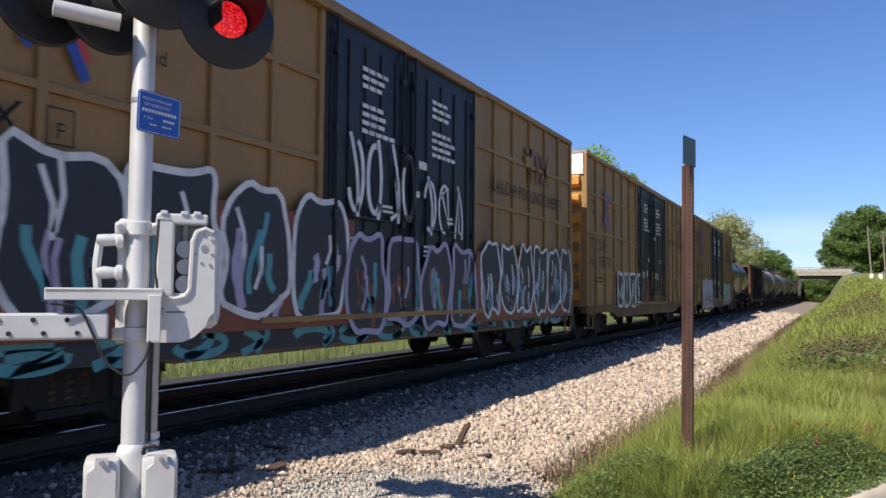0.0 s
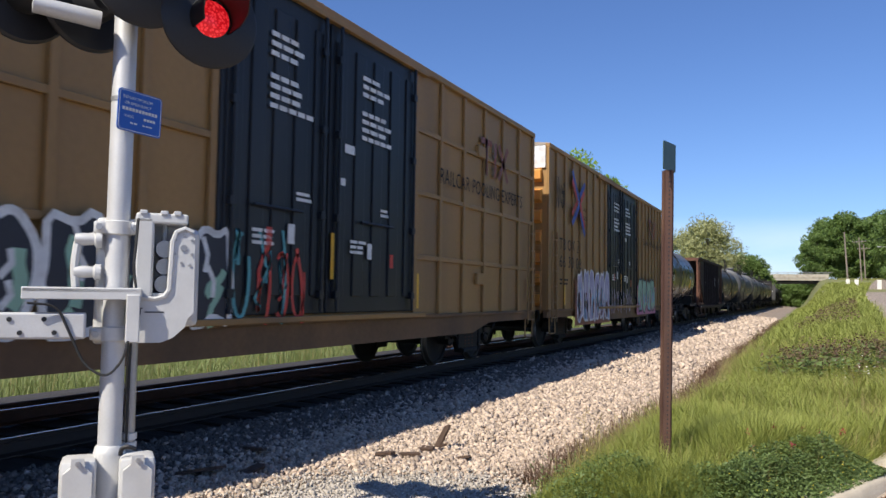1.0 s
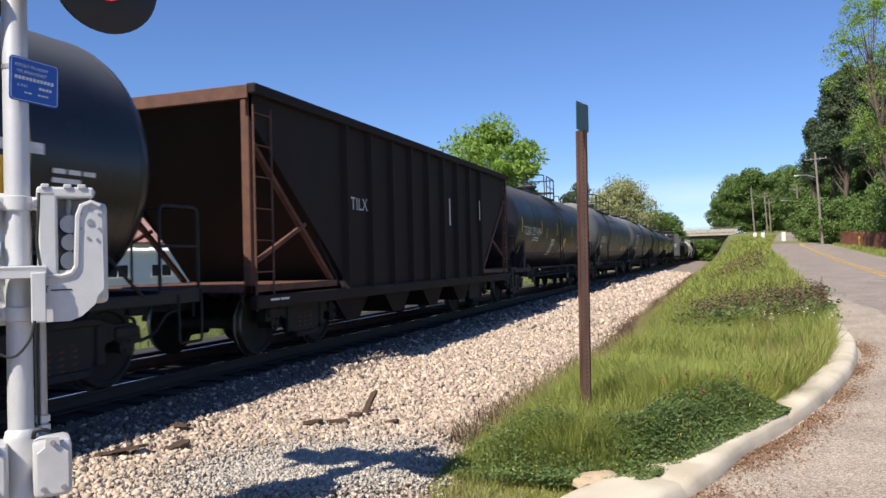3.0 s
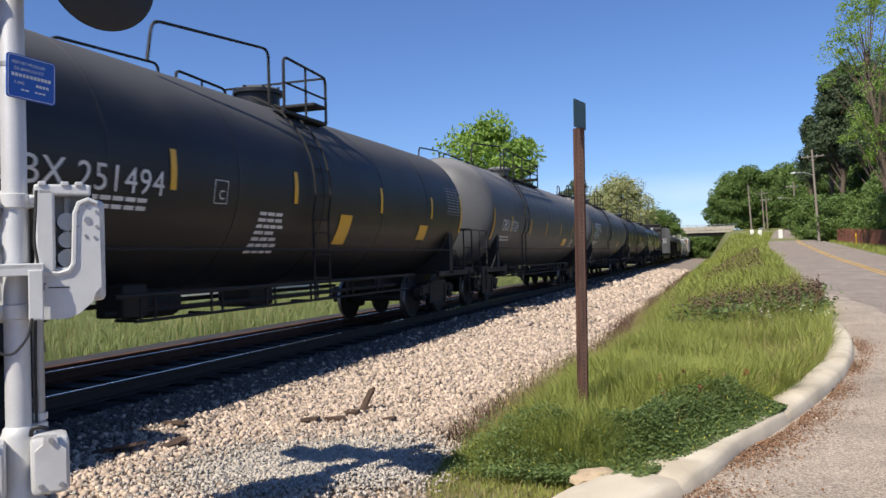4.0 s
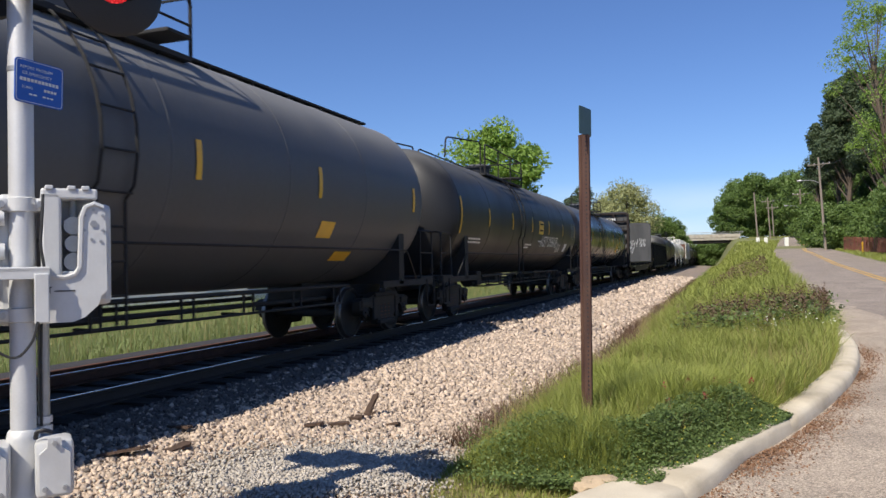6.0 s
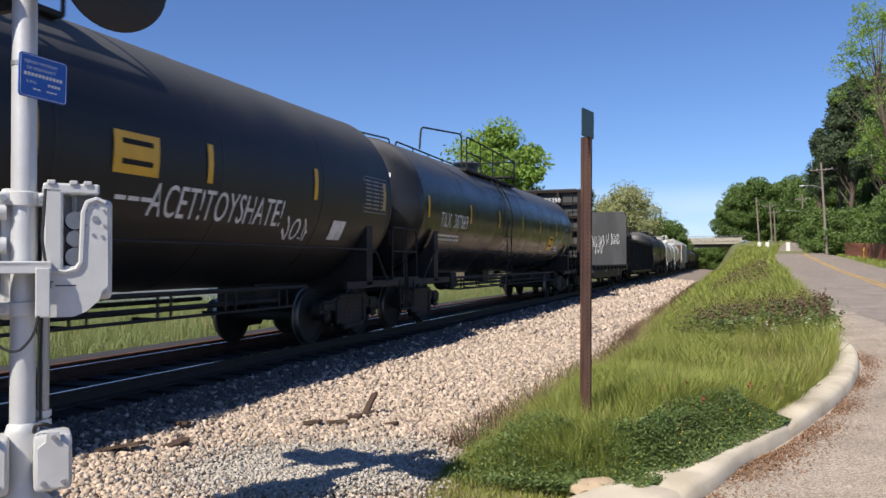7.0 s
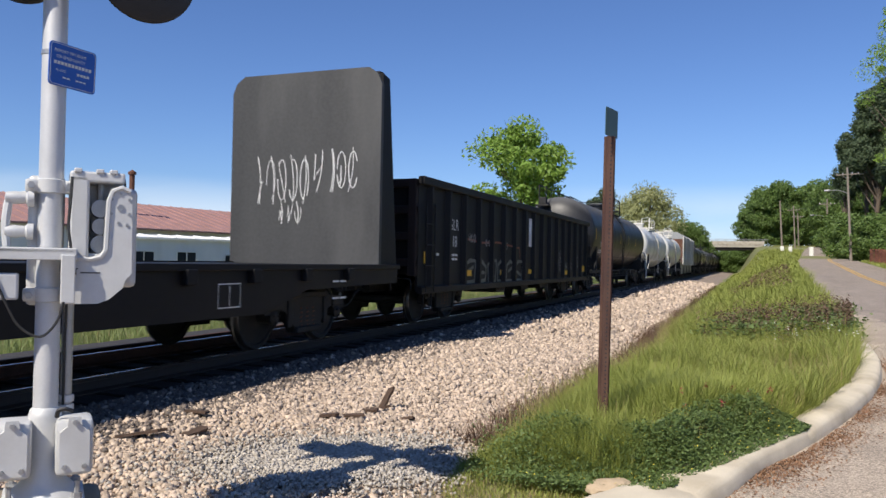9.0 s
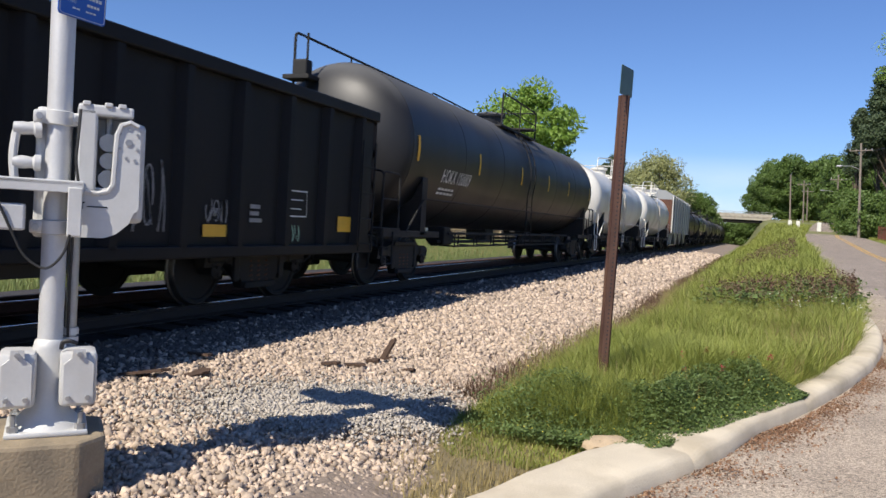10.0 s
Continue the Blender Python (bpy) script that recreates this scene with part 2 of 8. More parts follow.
ASPHALT = mat("old_asphalt", (0.31, 0.255, 0.21), 0.9, vary=0.4, scale=0.8, fine=55, bump=0.8, speck=75, stain=(0.3, 0.24, 0.18), stain_amount=0.25)
GRAVEL_ROAD = mat("worn_asphalt_edge", (0.43, 0.35, 0.27), 0.9, vary=0.4, scale=1.2, fine=60, bump=0.8, speck=85, stain=(0.42, 0.35, 0.27), stain_amount=0.5)
LINE_YELLOW = mat("road_line_yellow", (0.62, 0.36, 0.06), 0.7, vary=0.2, scale=3, bump=0.1)
BALLAST_DARK = mat("dark_ballast", (0.035, 0.03, 0.027), 0.8, vary=0.5, scale=3, fine=26, bump=1.0)
RAIL_WEB = mat("dark_rail_side", (0.03, 0.02, 0.016), 0.7, vary=0.4, scale=6, fine=50, bump=0.2)
BALLAST = mat("ballast_bed", (0.26, 0.205, 0.16), 0.9, vary=0.45, scale=2.5, fine=26, bump=1.0, stain=(0.26, 0.2, 0.16), stain_amount=0.5)
STONE = mat("ballast_stone", (0.47, 0.37, 0.285), 0.85, vary=0.62, scale=9, fine=60, bump=0.3, island=0.9)
# darker copy of the ballast stone, for the train's painted shade
STONE_SHADED = mat("shaded_ballast_stone", (0.13, 0.105, 0.088), 0.8, vary=0.6, scale=9, fine=60, bump=0.3, island=0.9)
STONE_GREY = mat("grey_gravel", (0.46, 0.41, 0.35), 0.9, vary=0.45, scale=9, fine=60, bump=0.3, island=0.8)
TIE = mat("creosoted_tie", (0.022, 0.018, 0.015), 0.85, vary=0.4, scale=5, fine=50, bump=0.4)
SOIL = mat("grassy_soil", (0.2, 0.16, 0.085), 0.95, vary=0.45, scale=0.5, fine=14, bump=0.6, stain=(0.16, 0.12, 0.07), stain_amount=0.45)
FIELD = mat("field_grass", (0.17, 0.18, 0.06), 0.95, vary=0.4, scale=0.3, fine=9, bump=0.8, stain=(0.2, 0.17, 0.07), stain_amount=0.4)
GRASS = mat("grass_blade", (0.3, 0.335, 0.07), 0.6, vary=0.35, scale=0.9, fine=5, bump=0, island=0.5, trans=0.35)
MEADOW = mat("meadow_blade", (0.21, 0.26, 0.085), 0.65, vary=0.4, scale=0.5, fine=5, bump=0, island=0.6, trans=0.35)
GRASS_DRY = mat("dry_grass_blade", (0.4, 0.32, 0.14), 0.7, vary=0.3, scale=0.9, fine=5, bump=0, island=0.5, trans=0.3)
CLOVER = mat("clover_leaf", (0.135, 0.195, 0.055), 0.6, vary=0.35, scale=2, fine=9, bump=0, island=0.5, trans=0.3)
DOCK = mat("weed_seed_head", (0.13, 0.075, 0.045), 0.8, vary=0.4, scale=4, fine=20, bump=0, island=0.5)
YELLOW_FLOWER = mat("yellow_petal", (0.7, 0.55, 0.05), 0.6, vary=0.15, bump=0, island=0.3)
WHITE_FLOWER = mat("white_petal", (0.7, 0.7, 0.6), 0.6, vary=0.15, bump=0, island=0.3)
RED_FLOWER = mat("red_clover_head", (0.3, 0.04, 0.04), 0.7, vary=0.3, bump=0, island=0.3)
LEAF_A = mat("leaf_mid_green", (0.12, 0.19, 0.04), 0.6, vary=0.35, scale=0.35, fine=3, bump=0, island=0.5, trans=0.3)
LEAF_B = mat("leaf_dark_pine", (0.075, 0.11, 0.05), 0.65, vary=0.35, scale=0.35, fine=3, bump=0, island=0.5, trans=0.3)
LEAF_C = mat("leaf_bright_spring", (0.22, 0.34, 0.055), 0.6, vary=0.3, scale=0.35, fine=3, bump=0, island=0.5, trans=0.35)
LEAF_D = mat("leaf_pale_olive", (0.34, 0.35, 0.15), 0.6, vary=0.3, scale=0.35, fine=3, bump=0, island=0.5, trans=0.35)
LEAF_E = mat("leaf_brownish_spring", (0.3, 0.25, 0.1), 0.6, vary=0.35, scale=0.35, fine=3, bump=0, island=0.5, trans=0.3)
BARK = mat("bark", (0.12, 0.09, 0.065), 0.9, vary=0.35, scale=3, fine=25, bump=0.6, streak=True)
POLE_WOOD = mat("weathered_pole_wood", (0.24, 0.2, 0.16), 0.85, vary=0.25, scale=4, fine=40, bump=0.3, streak=True)
FENCE_WOOD = mat("red_brown_fence_wood", (0.2, 0.07, 0.04), 0.8, vary=0.3, scale=4, fine=40, bump=0.2, streak=True, rand=0.4)
DEAD_WOOD = mat("dead_wood", (0.075, 0.045, 0.03), 0.9, vary=0.4, scale=8, fine=40, bump=0.5)
WHITE_WALL = mat("white_siding", (0.72, 0.72, 0.7), 0.6, vary=0.06, scale=2, bump=0.05, stain=(0.5, 0.48, 0.44), stain_amount=0.3, streak=True)
RED_ROOF = mat("faded_red_metal_roof", (0.36, 0.2, 0.17), 0.55, vary=0.15, scale=1.5, bump=0.1, stain=(0.26, 0.16, 0.13), stain_amount=0.5)
GLASS_DARK = mat("window_glass_dark", (0.03, 0.035, 0.04), 0.08, vary=0.1, bump=0)
POST_WHITE = mat("white_post_paint", (0.7, 0.69, 0.64), 0.6, vary=0.1, bump=0.05)
BALLAST_DUST = mat("leaf_litter", (0.24, 0.13, 0.07), 0.9, vary=0.5, scale=20, fine=60, bump=0.3, island=0.6)
PILE = mat("pale_sand", (0.46, 0.35, 0.23), 0.9, vary=0.2, scale=6, fine=50, bump=0.4)


def lens_red():
    m = bpy.data.materials.new("red_signal_lens")
    m.use_nodes = True
    b = m.node_tree.nodes["Principled BSDF"]
    v = m.node_tree.nodes.new("ShaderNodeTexVoronoi")
    v.inputs["Scale"].default_value = 60
    tc = m.node_tree.nodes.new("ShaderNodeTexCoord")
    m.node_tree.links.new(tc.outputs["Object"], v.inputs["Vector"])
    r = m.node_tree.nodes.new("ShaderNodeValToRGB")
    r.color_ramp.elements[0].color = (1.0, 0.05, 0.06, 1)
    r.color_ramp.elements[1].color = (0.45, 0.005, 0.01, 1)
    r.color_ramp.elements[1].position = 0.6
    m.node_tree.links.new(v.outputs["Distance"], r.inputs["Fac"])
    m.node_tree.links.new(r.outputs["Color"], b.inputs["Base Color"])
    m.node_tree.links.new(r.outputs["Color"], b.inputs["Emission Color"])
    b.inputs["Emission Strength"].default_value = 0.7
    b.inputs["Roughness"].default_value = 0.25
    return m


LENS_RED = lens_red()


# ---- mesh helpers ----
def finish(bm, name, material, smooth=False):
    me = bpy.data.meshes.new(name)
    bmesh.ops.recalc_face_normals(bm, faces=bm.faces[:])
    bm.to_mesh(me)
    bm.free()
    for m in material if isinstance(material, (list, tuple)) else [material]:
        me.materials.append(m)
    if smooth:
        me.polygons.foreach_set("use_smooth", [True] * len(me.polygons))
        me.set_sharp_from_angle(angle=radians(40))
    return me


def part(name, bm, material, parent, label="", smooth=False):
    me = bm if isinstance(bm, bpy.types.Mesh) else finish(bm, name, material, smooth)
    ob = new(name, me)
    ob.parent = parent
    return tagged(ob, label)


def root(name, m, label, category, group="", kind=""):
    ob = new(name)
    ob.empty_display_size = 0.2
    ob.matrix_basis = m
    return tagged(ob, label, category, group, kind)


def thing(name, bm, material, label, category, m=None, group="", kind="", smooth=False):
    me = bm if isinstance(bm, bpy.types.Mesh) else finish(bm, name, material, smooth)
    ob = new(name, me)
    if m is not None:
        ob.matrix_basis = m
    return tagged(ob, label, category, group, kind)


def box(bm, x0, x1, y0, y1, z0, z1, bevel=0.0, m=None, mi=0):
    vs = [bm.verts.new((x, y, z)) for x in (x0, x1) for y in (y0, y1) for z in (z0, z1)]
    fs = [bm.faces.new([vs[i] for i in q]) for q in ((0, 1, 3, 2), (4, 6, 7, 5), (0, 4, 5, 1), (2, 3, 7, 6), (0, 2, 6, 4), (1, 5, 7, 3))]
    for f in fs:
        f.material_index = mi
    if bevel:
        es = list({e for f in fs for e in f.edges})
        r = bmesh.ops.bevel(bm, geom=es, offset=bevel, segments=2, affect="EDGES", profile=0.5)
        vs = list({v for f in r["faces"] for v in f.verts} | {v for v in vs if v.is_valid})
    if m is not None:
        bmesh.ops.transform(bm, matrix=m, verts=[v for v in vs if v.is_valid])
    return vs


def prism(bm, outline, axis, a, b, mi=0):
    """An outline in the plane across axis, extruded from a to b. The outline's pairs are the other two axes in order."""
    def at(p, w):
        return {"x": (w, p[0], p[1]), "y": (p[0], w, p[1]), "z": (p[0], p[1], w)}[axis]
    lo = [bm.verts.new(at(p, a)) for p in outline]
    hi = [bm.verts.new(at(p, b)) for p in outline]
    n = len(outline)
    fs = [bm.faces.new(lo[::-1]), bm.faces.new(hi)]
    fs += [bm.faces.new((lo[i], lo[(i + 1) % n], hi[(i + 1) % n], hi[i])) for i in range(n)]
    for f in fs:
        f.material_index = mi
    return lo + hi


def tube(bm, pts, r, n=8, cap=True, mi=0, ends=None):
    """A round bar along a polyline; ends: (first, last) radius for a taper."""
    pts = [Vector(p) for p in pts]
    rings = []
    for i, p in enumerate(pts):
        d = (pts[min(i + 1, len(pts) - 1)] - pts[max(i - 1, 0)]).normalized()
        a = d.orthogonal().normalized() if i == 0 else (rings_a - d * rings_a.dot(d)).normalized()
        rings_a = a
        b = d.cross(a)
        rr = r if ends is None else ends[0] + (ends[1] - ends[0]) * i / (len(pts) - 1)
        rings.append([bm.verts.new(p + (a * math.cos(2 * math.pi * k / n) + b * math.sin(2 * math.pi * k / n)) * rr) for k in range(n)])
    fs = [bm.faces.new((u[k], u[(k + 1) % n], w[(k + 1) % n], w[k])) for u, w in zip(rings, rings[1:]) for k in range(n)]
    if cap:
        fs += [bm.faces.new(rings[0][::-1]), bm.faces.new(rings[-1])]
    for f in fs:
        f.material_index = mi
    return rings


def lathe(bm, profile, axis="y", n=32, m=None, mi=0):
    """A profile of (radius, along) turned about an axis."""
    rings, allv = [], []
    for r, w in profile:
        if r < 1e-5:
            ring = [bm.verts.new({"x": (w, 0, 0), "y": (0, w, 0), "z": (0, 0, w)}[axis])]
        else:
            ring = []
            for k in range(n):
                c, s = math.cos(2 * math.pi * k / n) * r, math.sin(2 * math.pi * k / n) * r
                ring.append(bm.verts.new({"x": (w, c, s), "y": (c, w, s), "z": (c, s, w)}[axis]))
        rings.append(ring)
        allv += ring
    for u, w in zip(rings, rings[1:]):
        for k in range(n):
            a, b, c, d = u[k % len(u)], u[(k + 1) % len(u)], w[(k + 1) % len(w)], w[k % len(w)]
            q = [v for i, v in enumerate((a, b, c, d)) if v not in (a, b, c, d)[:i]]
            if len(q) > 2:
                bm.faces.new(q).material_index = mi
    if m is not None:
        bmesh.ops.transform(bm, matrix=m, verts=allv)
    return allv


def bend(pts, r=0.12, n=4):
    """A polyline with its corners rounded."""
    pts = [Vector(p) for p in pts]
    out = [pts[0]]
    for a, b, c in zip(pts, pts[1:], pts[2:]):
        u, w = (a - b), (c - b)
        k = min(r, u.length * 0.45, w.length * 0.45)
        p, q = b + u.normalized() * k, b + w.normalized() * k
        out += [p * (1 - t) ** 2 + b * 2 * t * (1 - t) + q * t * t for t in [i / n for i in range(n + 1)]]
    return out + [pts[-1]]


def from_arrays(name, verts, faces, material, smooth=False):
    """A mesh from numpy arrays of vertices and of equal faces."""
    me = bpy.data.meshes.new(name)
    n = faces.shape[1]
    me.vertices.add(len(verts))
    me.vertices.foreach_set("co", verts.astype(np.float32).ravel())
    me.loops.add(faces.size)
    me.loops.foreach_set("vertex_index", faces.astype(np.int32).ravel())
    me.polygons.add(len(faces))
    me.polygons.foreach_set("loop_start", np.arange(0, faces.size, n, dtype=np.int32))
    if smooth:
        me.polygons.foreach_set("use_smooth", np.ones(len(faces), dtype=bool))
    me.update(calc_edges=True)
    for m in material if isinstance(material, (list, tuple)) else [material]:
        me.materials.append(m)
    return me


def lettering(text, height, spacing=1.0, width=1.0):
    """A flat bmesh of words in the x-y plane, from (0, 0) rightwards."""
    cu = bpy.data.curves.new("letters", "FONT")
    cu.body, cu.size, cu.space_character, cu.resolution_u = text, height / 0.72, spacing, 3
    ob = bpy.data.objects.new("letters", cu)
    scene.collection.objects.link(ob)
    bpy.context.view_layer.update()
    me = bpy.data.meshes.new_from_object(ob.evaluated_get(bpy.context.evaluated_depsgraph_get()))
    bm = bmesh.new()
    bm.from_mesh(me)
    bpy.data.objects.remove(ob)
    bpy.data.curves.remove(cu)
    bpy.data.meshes.remove(me)
    for v in bm.verts:
        v.co.x *= width
    return bm


# ---- the ground ----
XC = -7.2
RISE_Y = [-3000, 6, 30, 60, 90, 120, 150, 190, 240, 4000]
RISE_Z = [-0.35, -0.35, 0.06, 0.75, 1.75, 2.6, 4.2, 6.0, 6.6, 6.6]


def smooth01(a, b, v):
    k = np.clip((v - a) / (b - a), 0, 1)
    return k * k * (3 - 2 * k)


def ground(x, y):
    """The height of the soil: level along the track, rising beside the road, wooded banks beyond."""
    x, y = np.asarray(x, float), np.asarray(y, float)
    road = np.interp(y, RISE_Y, RISE_Z)
    far = np.interp(y, [16, 40, 76, 100, 140, 190], [0, 0.5, 1.2, 1.2, 0.6, 0.0])
    k = smooth01(-2.0 + far, 3.0 + far, x)
    low = -0.5 + 0.1 * smooth01(-12, -30, x)
    bank = 4.0 * smooth01(16, 40, x) * smooth01(20, 80, y)
    return low * (1 - k) + road * k + bank


CURB_X = [-1.95, -1.62, -1.31, -0.93, -0.23, 0.33, 0.92, 1.42, 1.75, 1.92, 2.02]
CURB_Y = [1.9, 3.0, 4.0, 5.2, 6.7, 7.9, 9.5, 11.2, 12.9, 14.4, 16.2]
ROAD_Y = [-40, 3, 5.3, 7.9, 9.5, 12.9, 16.2, 30, 40, 76, 100, 140, 190, 240]
ROAD_L = [-6, -1.55, -0.85, 0.43, 1.0, 1.85, 2.1, 2.7, 3.1, 4.7, 5.9, 9.0, 13.5, 19.0]
ROAD_R = [16, 16, 15, 14, 13, 12, 10.2, 9.8, 10.0, 11.3, 12.4, 15.4, 19.5, 25.0]


def build_ground():
    def steps(lo, hi, near):
        v = [near[0]]
        d = 1.0
        while v[0] > lo:
            d *= 1.35
            v.insert(0, v[0] - d)
        v += list(np.arange(near[0] + near[2], near[1], near[2]))
        d = 1.0
        while v[-1] < hi:
            d *= 1.35
            v.append(v[-1] + d)
        return np.array(v)
    xs, ys = steps(-2500, 2500, (-14, 30, 0.6)), steps(-2500, 3500, (-4, 60, 0.8))
    gx, gy = np.meshgrid(xs, ys)
    gz = ground(gx, gy)
    rough = np.array([noise.noise((a * 0.9, b * 0.9, 3.0)) for a, b in zip(gx.ravel(), gy.ravel())]).reshape(gx.shape)
    inroad = (gx > np.interp(gy, ROAD_Y, ROAD_L) - 0.5) & (gx < np.interp(gy, ROAD_Y, ROAD_R) + 0.5)
    gz = gz + np.where(inroad, -0.05, 0.05 * rough * (np.abs(gx) < 60))
    v = np.stack([gx, gy, gz], -1).reshape(-1, 3)
    n, m = gx.shape
    i = (np.arange(n - 1)[:, None] * m + np.arange(m - 1)[None]).ravel()
    f = np.stack([i, i + 1, i + m + 1, i + m], -1)
    me = from_arrays("ground", v, f, [SOIL, FIELD], True)
    cx = v[f].mean(1)
    me.polygons.foreach_set("material_index", ((cx[:, 0] < -9.3) | (cx[:, 1] > 40)).astype(np.int32))
    tagged(new("ground", me), "uneven grassy ground beside the railway line", "ground", kind="structure")


def strip(name, ys, left, right, nx, lift, material, label, category, wob=0.0):
    """A surface laid on the ground between two edges."""
    ys = np.asarray(ys, float)
    k = np.linspace(0, 1, nx)
    gx = left[:, None] * (1 - k) + right[:, None] * k
    gy = np.repeat(ys[:, None], nx, 1)
    gz = ground(gx, gy) + lift
    v = np.stack([gx, gy, gz], -1).reshape(-1, 3)
    n, m = gx.shape
    i = (np.arange(n - 1)[:, None] * m + np.arange(m - 1)[None]).ravel()
    f = np.stack([i, i + 1, i + m + 1, i + m], -1)
    return tagged(new(name, from_arrays(name, v, f, material, True)), label, category, kind="structure")


def build_road():
    ys = np.concatenate([np.arange(-40, 4, 2.0), np.arange(4, 60, 0.5), np.arange(60, 241, 4)])
    L, Rr = np.interp(ys, ROAD_Y, ROAD_L), np.interp(ys, ROAD_Y, ROAD_R)
    strip("road", ys, L, Rr, 12, 0.0, ASPHALT, "worn grey asphalt road climbing beside the track", "road")
    # crumbling, gravelly asphalt beside the curb
    y2 = np.arange(3.2, 26, 0.25)
    l2 = np.interp(y2, ROAD_Y, ROAD_L)
    w = np.array([1.7 + 0.9 * noise.noise((y * 0.45, 2.0, 0)) + 0.3 * noise.noise((y * 1.7, 5.0, 0)) for y in y2]) * np.interp(y2, [3, 9, 16, 26], [1.5, 1.3, 1.0, 0.3])
    strip("gravel_edge", y2, l2 + 0.004, l2 + np.maximum(w, 0.2), 6, 0.006, GRAVEL_ROAD, "tan gravelly asphalt along the curb", "road edge")
    mid = np.arange(10, 150, 1.0)
    c = np.interp(mid, [10, 16, 34, 51, 76, 100, 150], [5.9, 5.9, 6.3, 7.0, 8.1, 9.2, 13.2])
    for name, off in (("road_line_1", 0.0), ("road_line_2", 0.28)):
        strip(name, mid, c + off, c + off + 0.11, 2, 0.008, LINE_YELLOW, "faded yellow centre line on the asphalt", "road marking")


def build_curb():
    """A rolled concrete curb in cast lengths round the grass island."""
    pts = [Vector((x, y, 0)) for x, y in zip(CURB_X, CURB_Y)]
    fine = []
    for i in range(len(pts) - 1):
        a, b = pts[max(i - 1, 0)], pts[i]
        c, d = pts[i + 1], pts[min(i + 2, len(pts) - 1)]
        for k in range(8):
            t = k / 8
            fine.append(0.5 * ((2 * b) + (c - a) * t + (2 * a - 5 * b + 4 * c - d) * t * t + (3 * b - a - 3 * c + d) * t ** 3))
    fine.append(pts[-1])
    prof = [(-0.17, -0.2), (-0.17, 0.13), (-0.14, 0.155), (-0.02, 0.165), (0.08, 0.158), (0.12, 0.142), (0.142, 0.11), (0.158, 0.03), (0.17, -0.04), (0.175, -0.2)]
    holder = root("curb", Matrix(), "weathered pale concrete curb round the grass island", "curb", kind="structure")
    per = 14
    for s in range(0, len(fine) - 1, per):
        seg = fine[s:min(s + per + 1, len(fine))]
        if len(seg) < 3:
            continue
        bm = bmesh.new()
        rings = []
        for j, p in enumerate(seg):
            d = (seg[min(j + 1, len(seg) - 1)] - seg[max(j - 1, 0)]).normalized()
            side = Vector((d.y, -d.x, 0))
            if j == 0:
                p = p + d * 0.006
            z = float(ground(p.x, p.y))
            chip = 0.014 * noise.noise(p * 3.1) + 0.008 * noise.noise(p * 11.0) - (0.05 if j == 0 else 0.02 if j == len(seg) - 1 else 0.0)
            # the older, wider casting at the tip of the island
            wide = 0.2 * float(smooth01(7.5, 6.0, p.y))
            rings.append([bm.verts.new(p + side * (o + (wide if o > 0 else 0) + (0.012 * noise.noise(p * 4.3 + Vector((0, 0, h * 9))) if o > 0 else 0)) + Vector((0, 0, z + h + (chip if h > 0.05 else 0)))) for o, h in prof])
        for u, w in zip(rings, rings[1:]):
            for k in range(len(prof) - 1):
                bm.faces.new((u[k], u[k + 1], w[k + 1], w[k]))
        bm.faces.new(rings[0])
        bm.faces.new(rings[-1][::-1])
        part("curb_stone", bm, CURB, holder, smooth=True)


BED_X = [-11.2, -10.0, -9.2, -8.6, -5.75, -5.2, -4.0, -2.7, -2.1]
BED_Z = [-0.52, -0.17, -0.12, -0.2, -0.2, -0.24, -0.32, -0.43, -0.55]


def bed(x, y):
    return np.interp(x, BED_X, BED_Z)


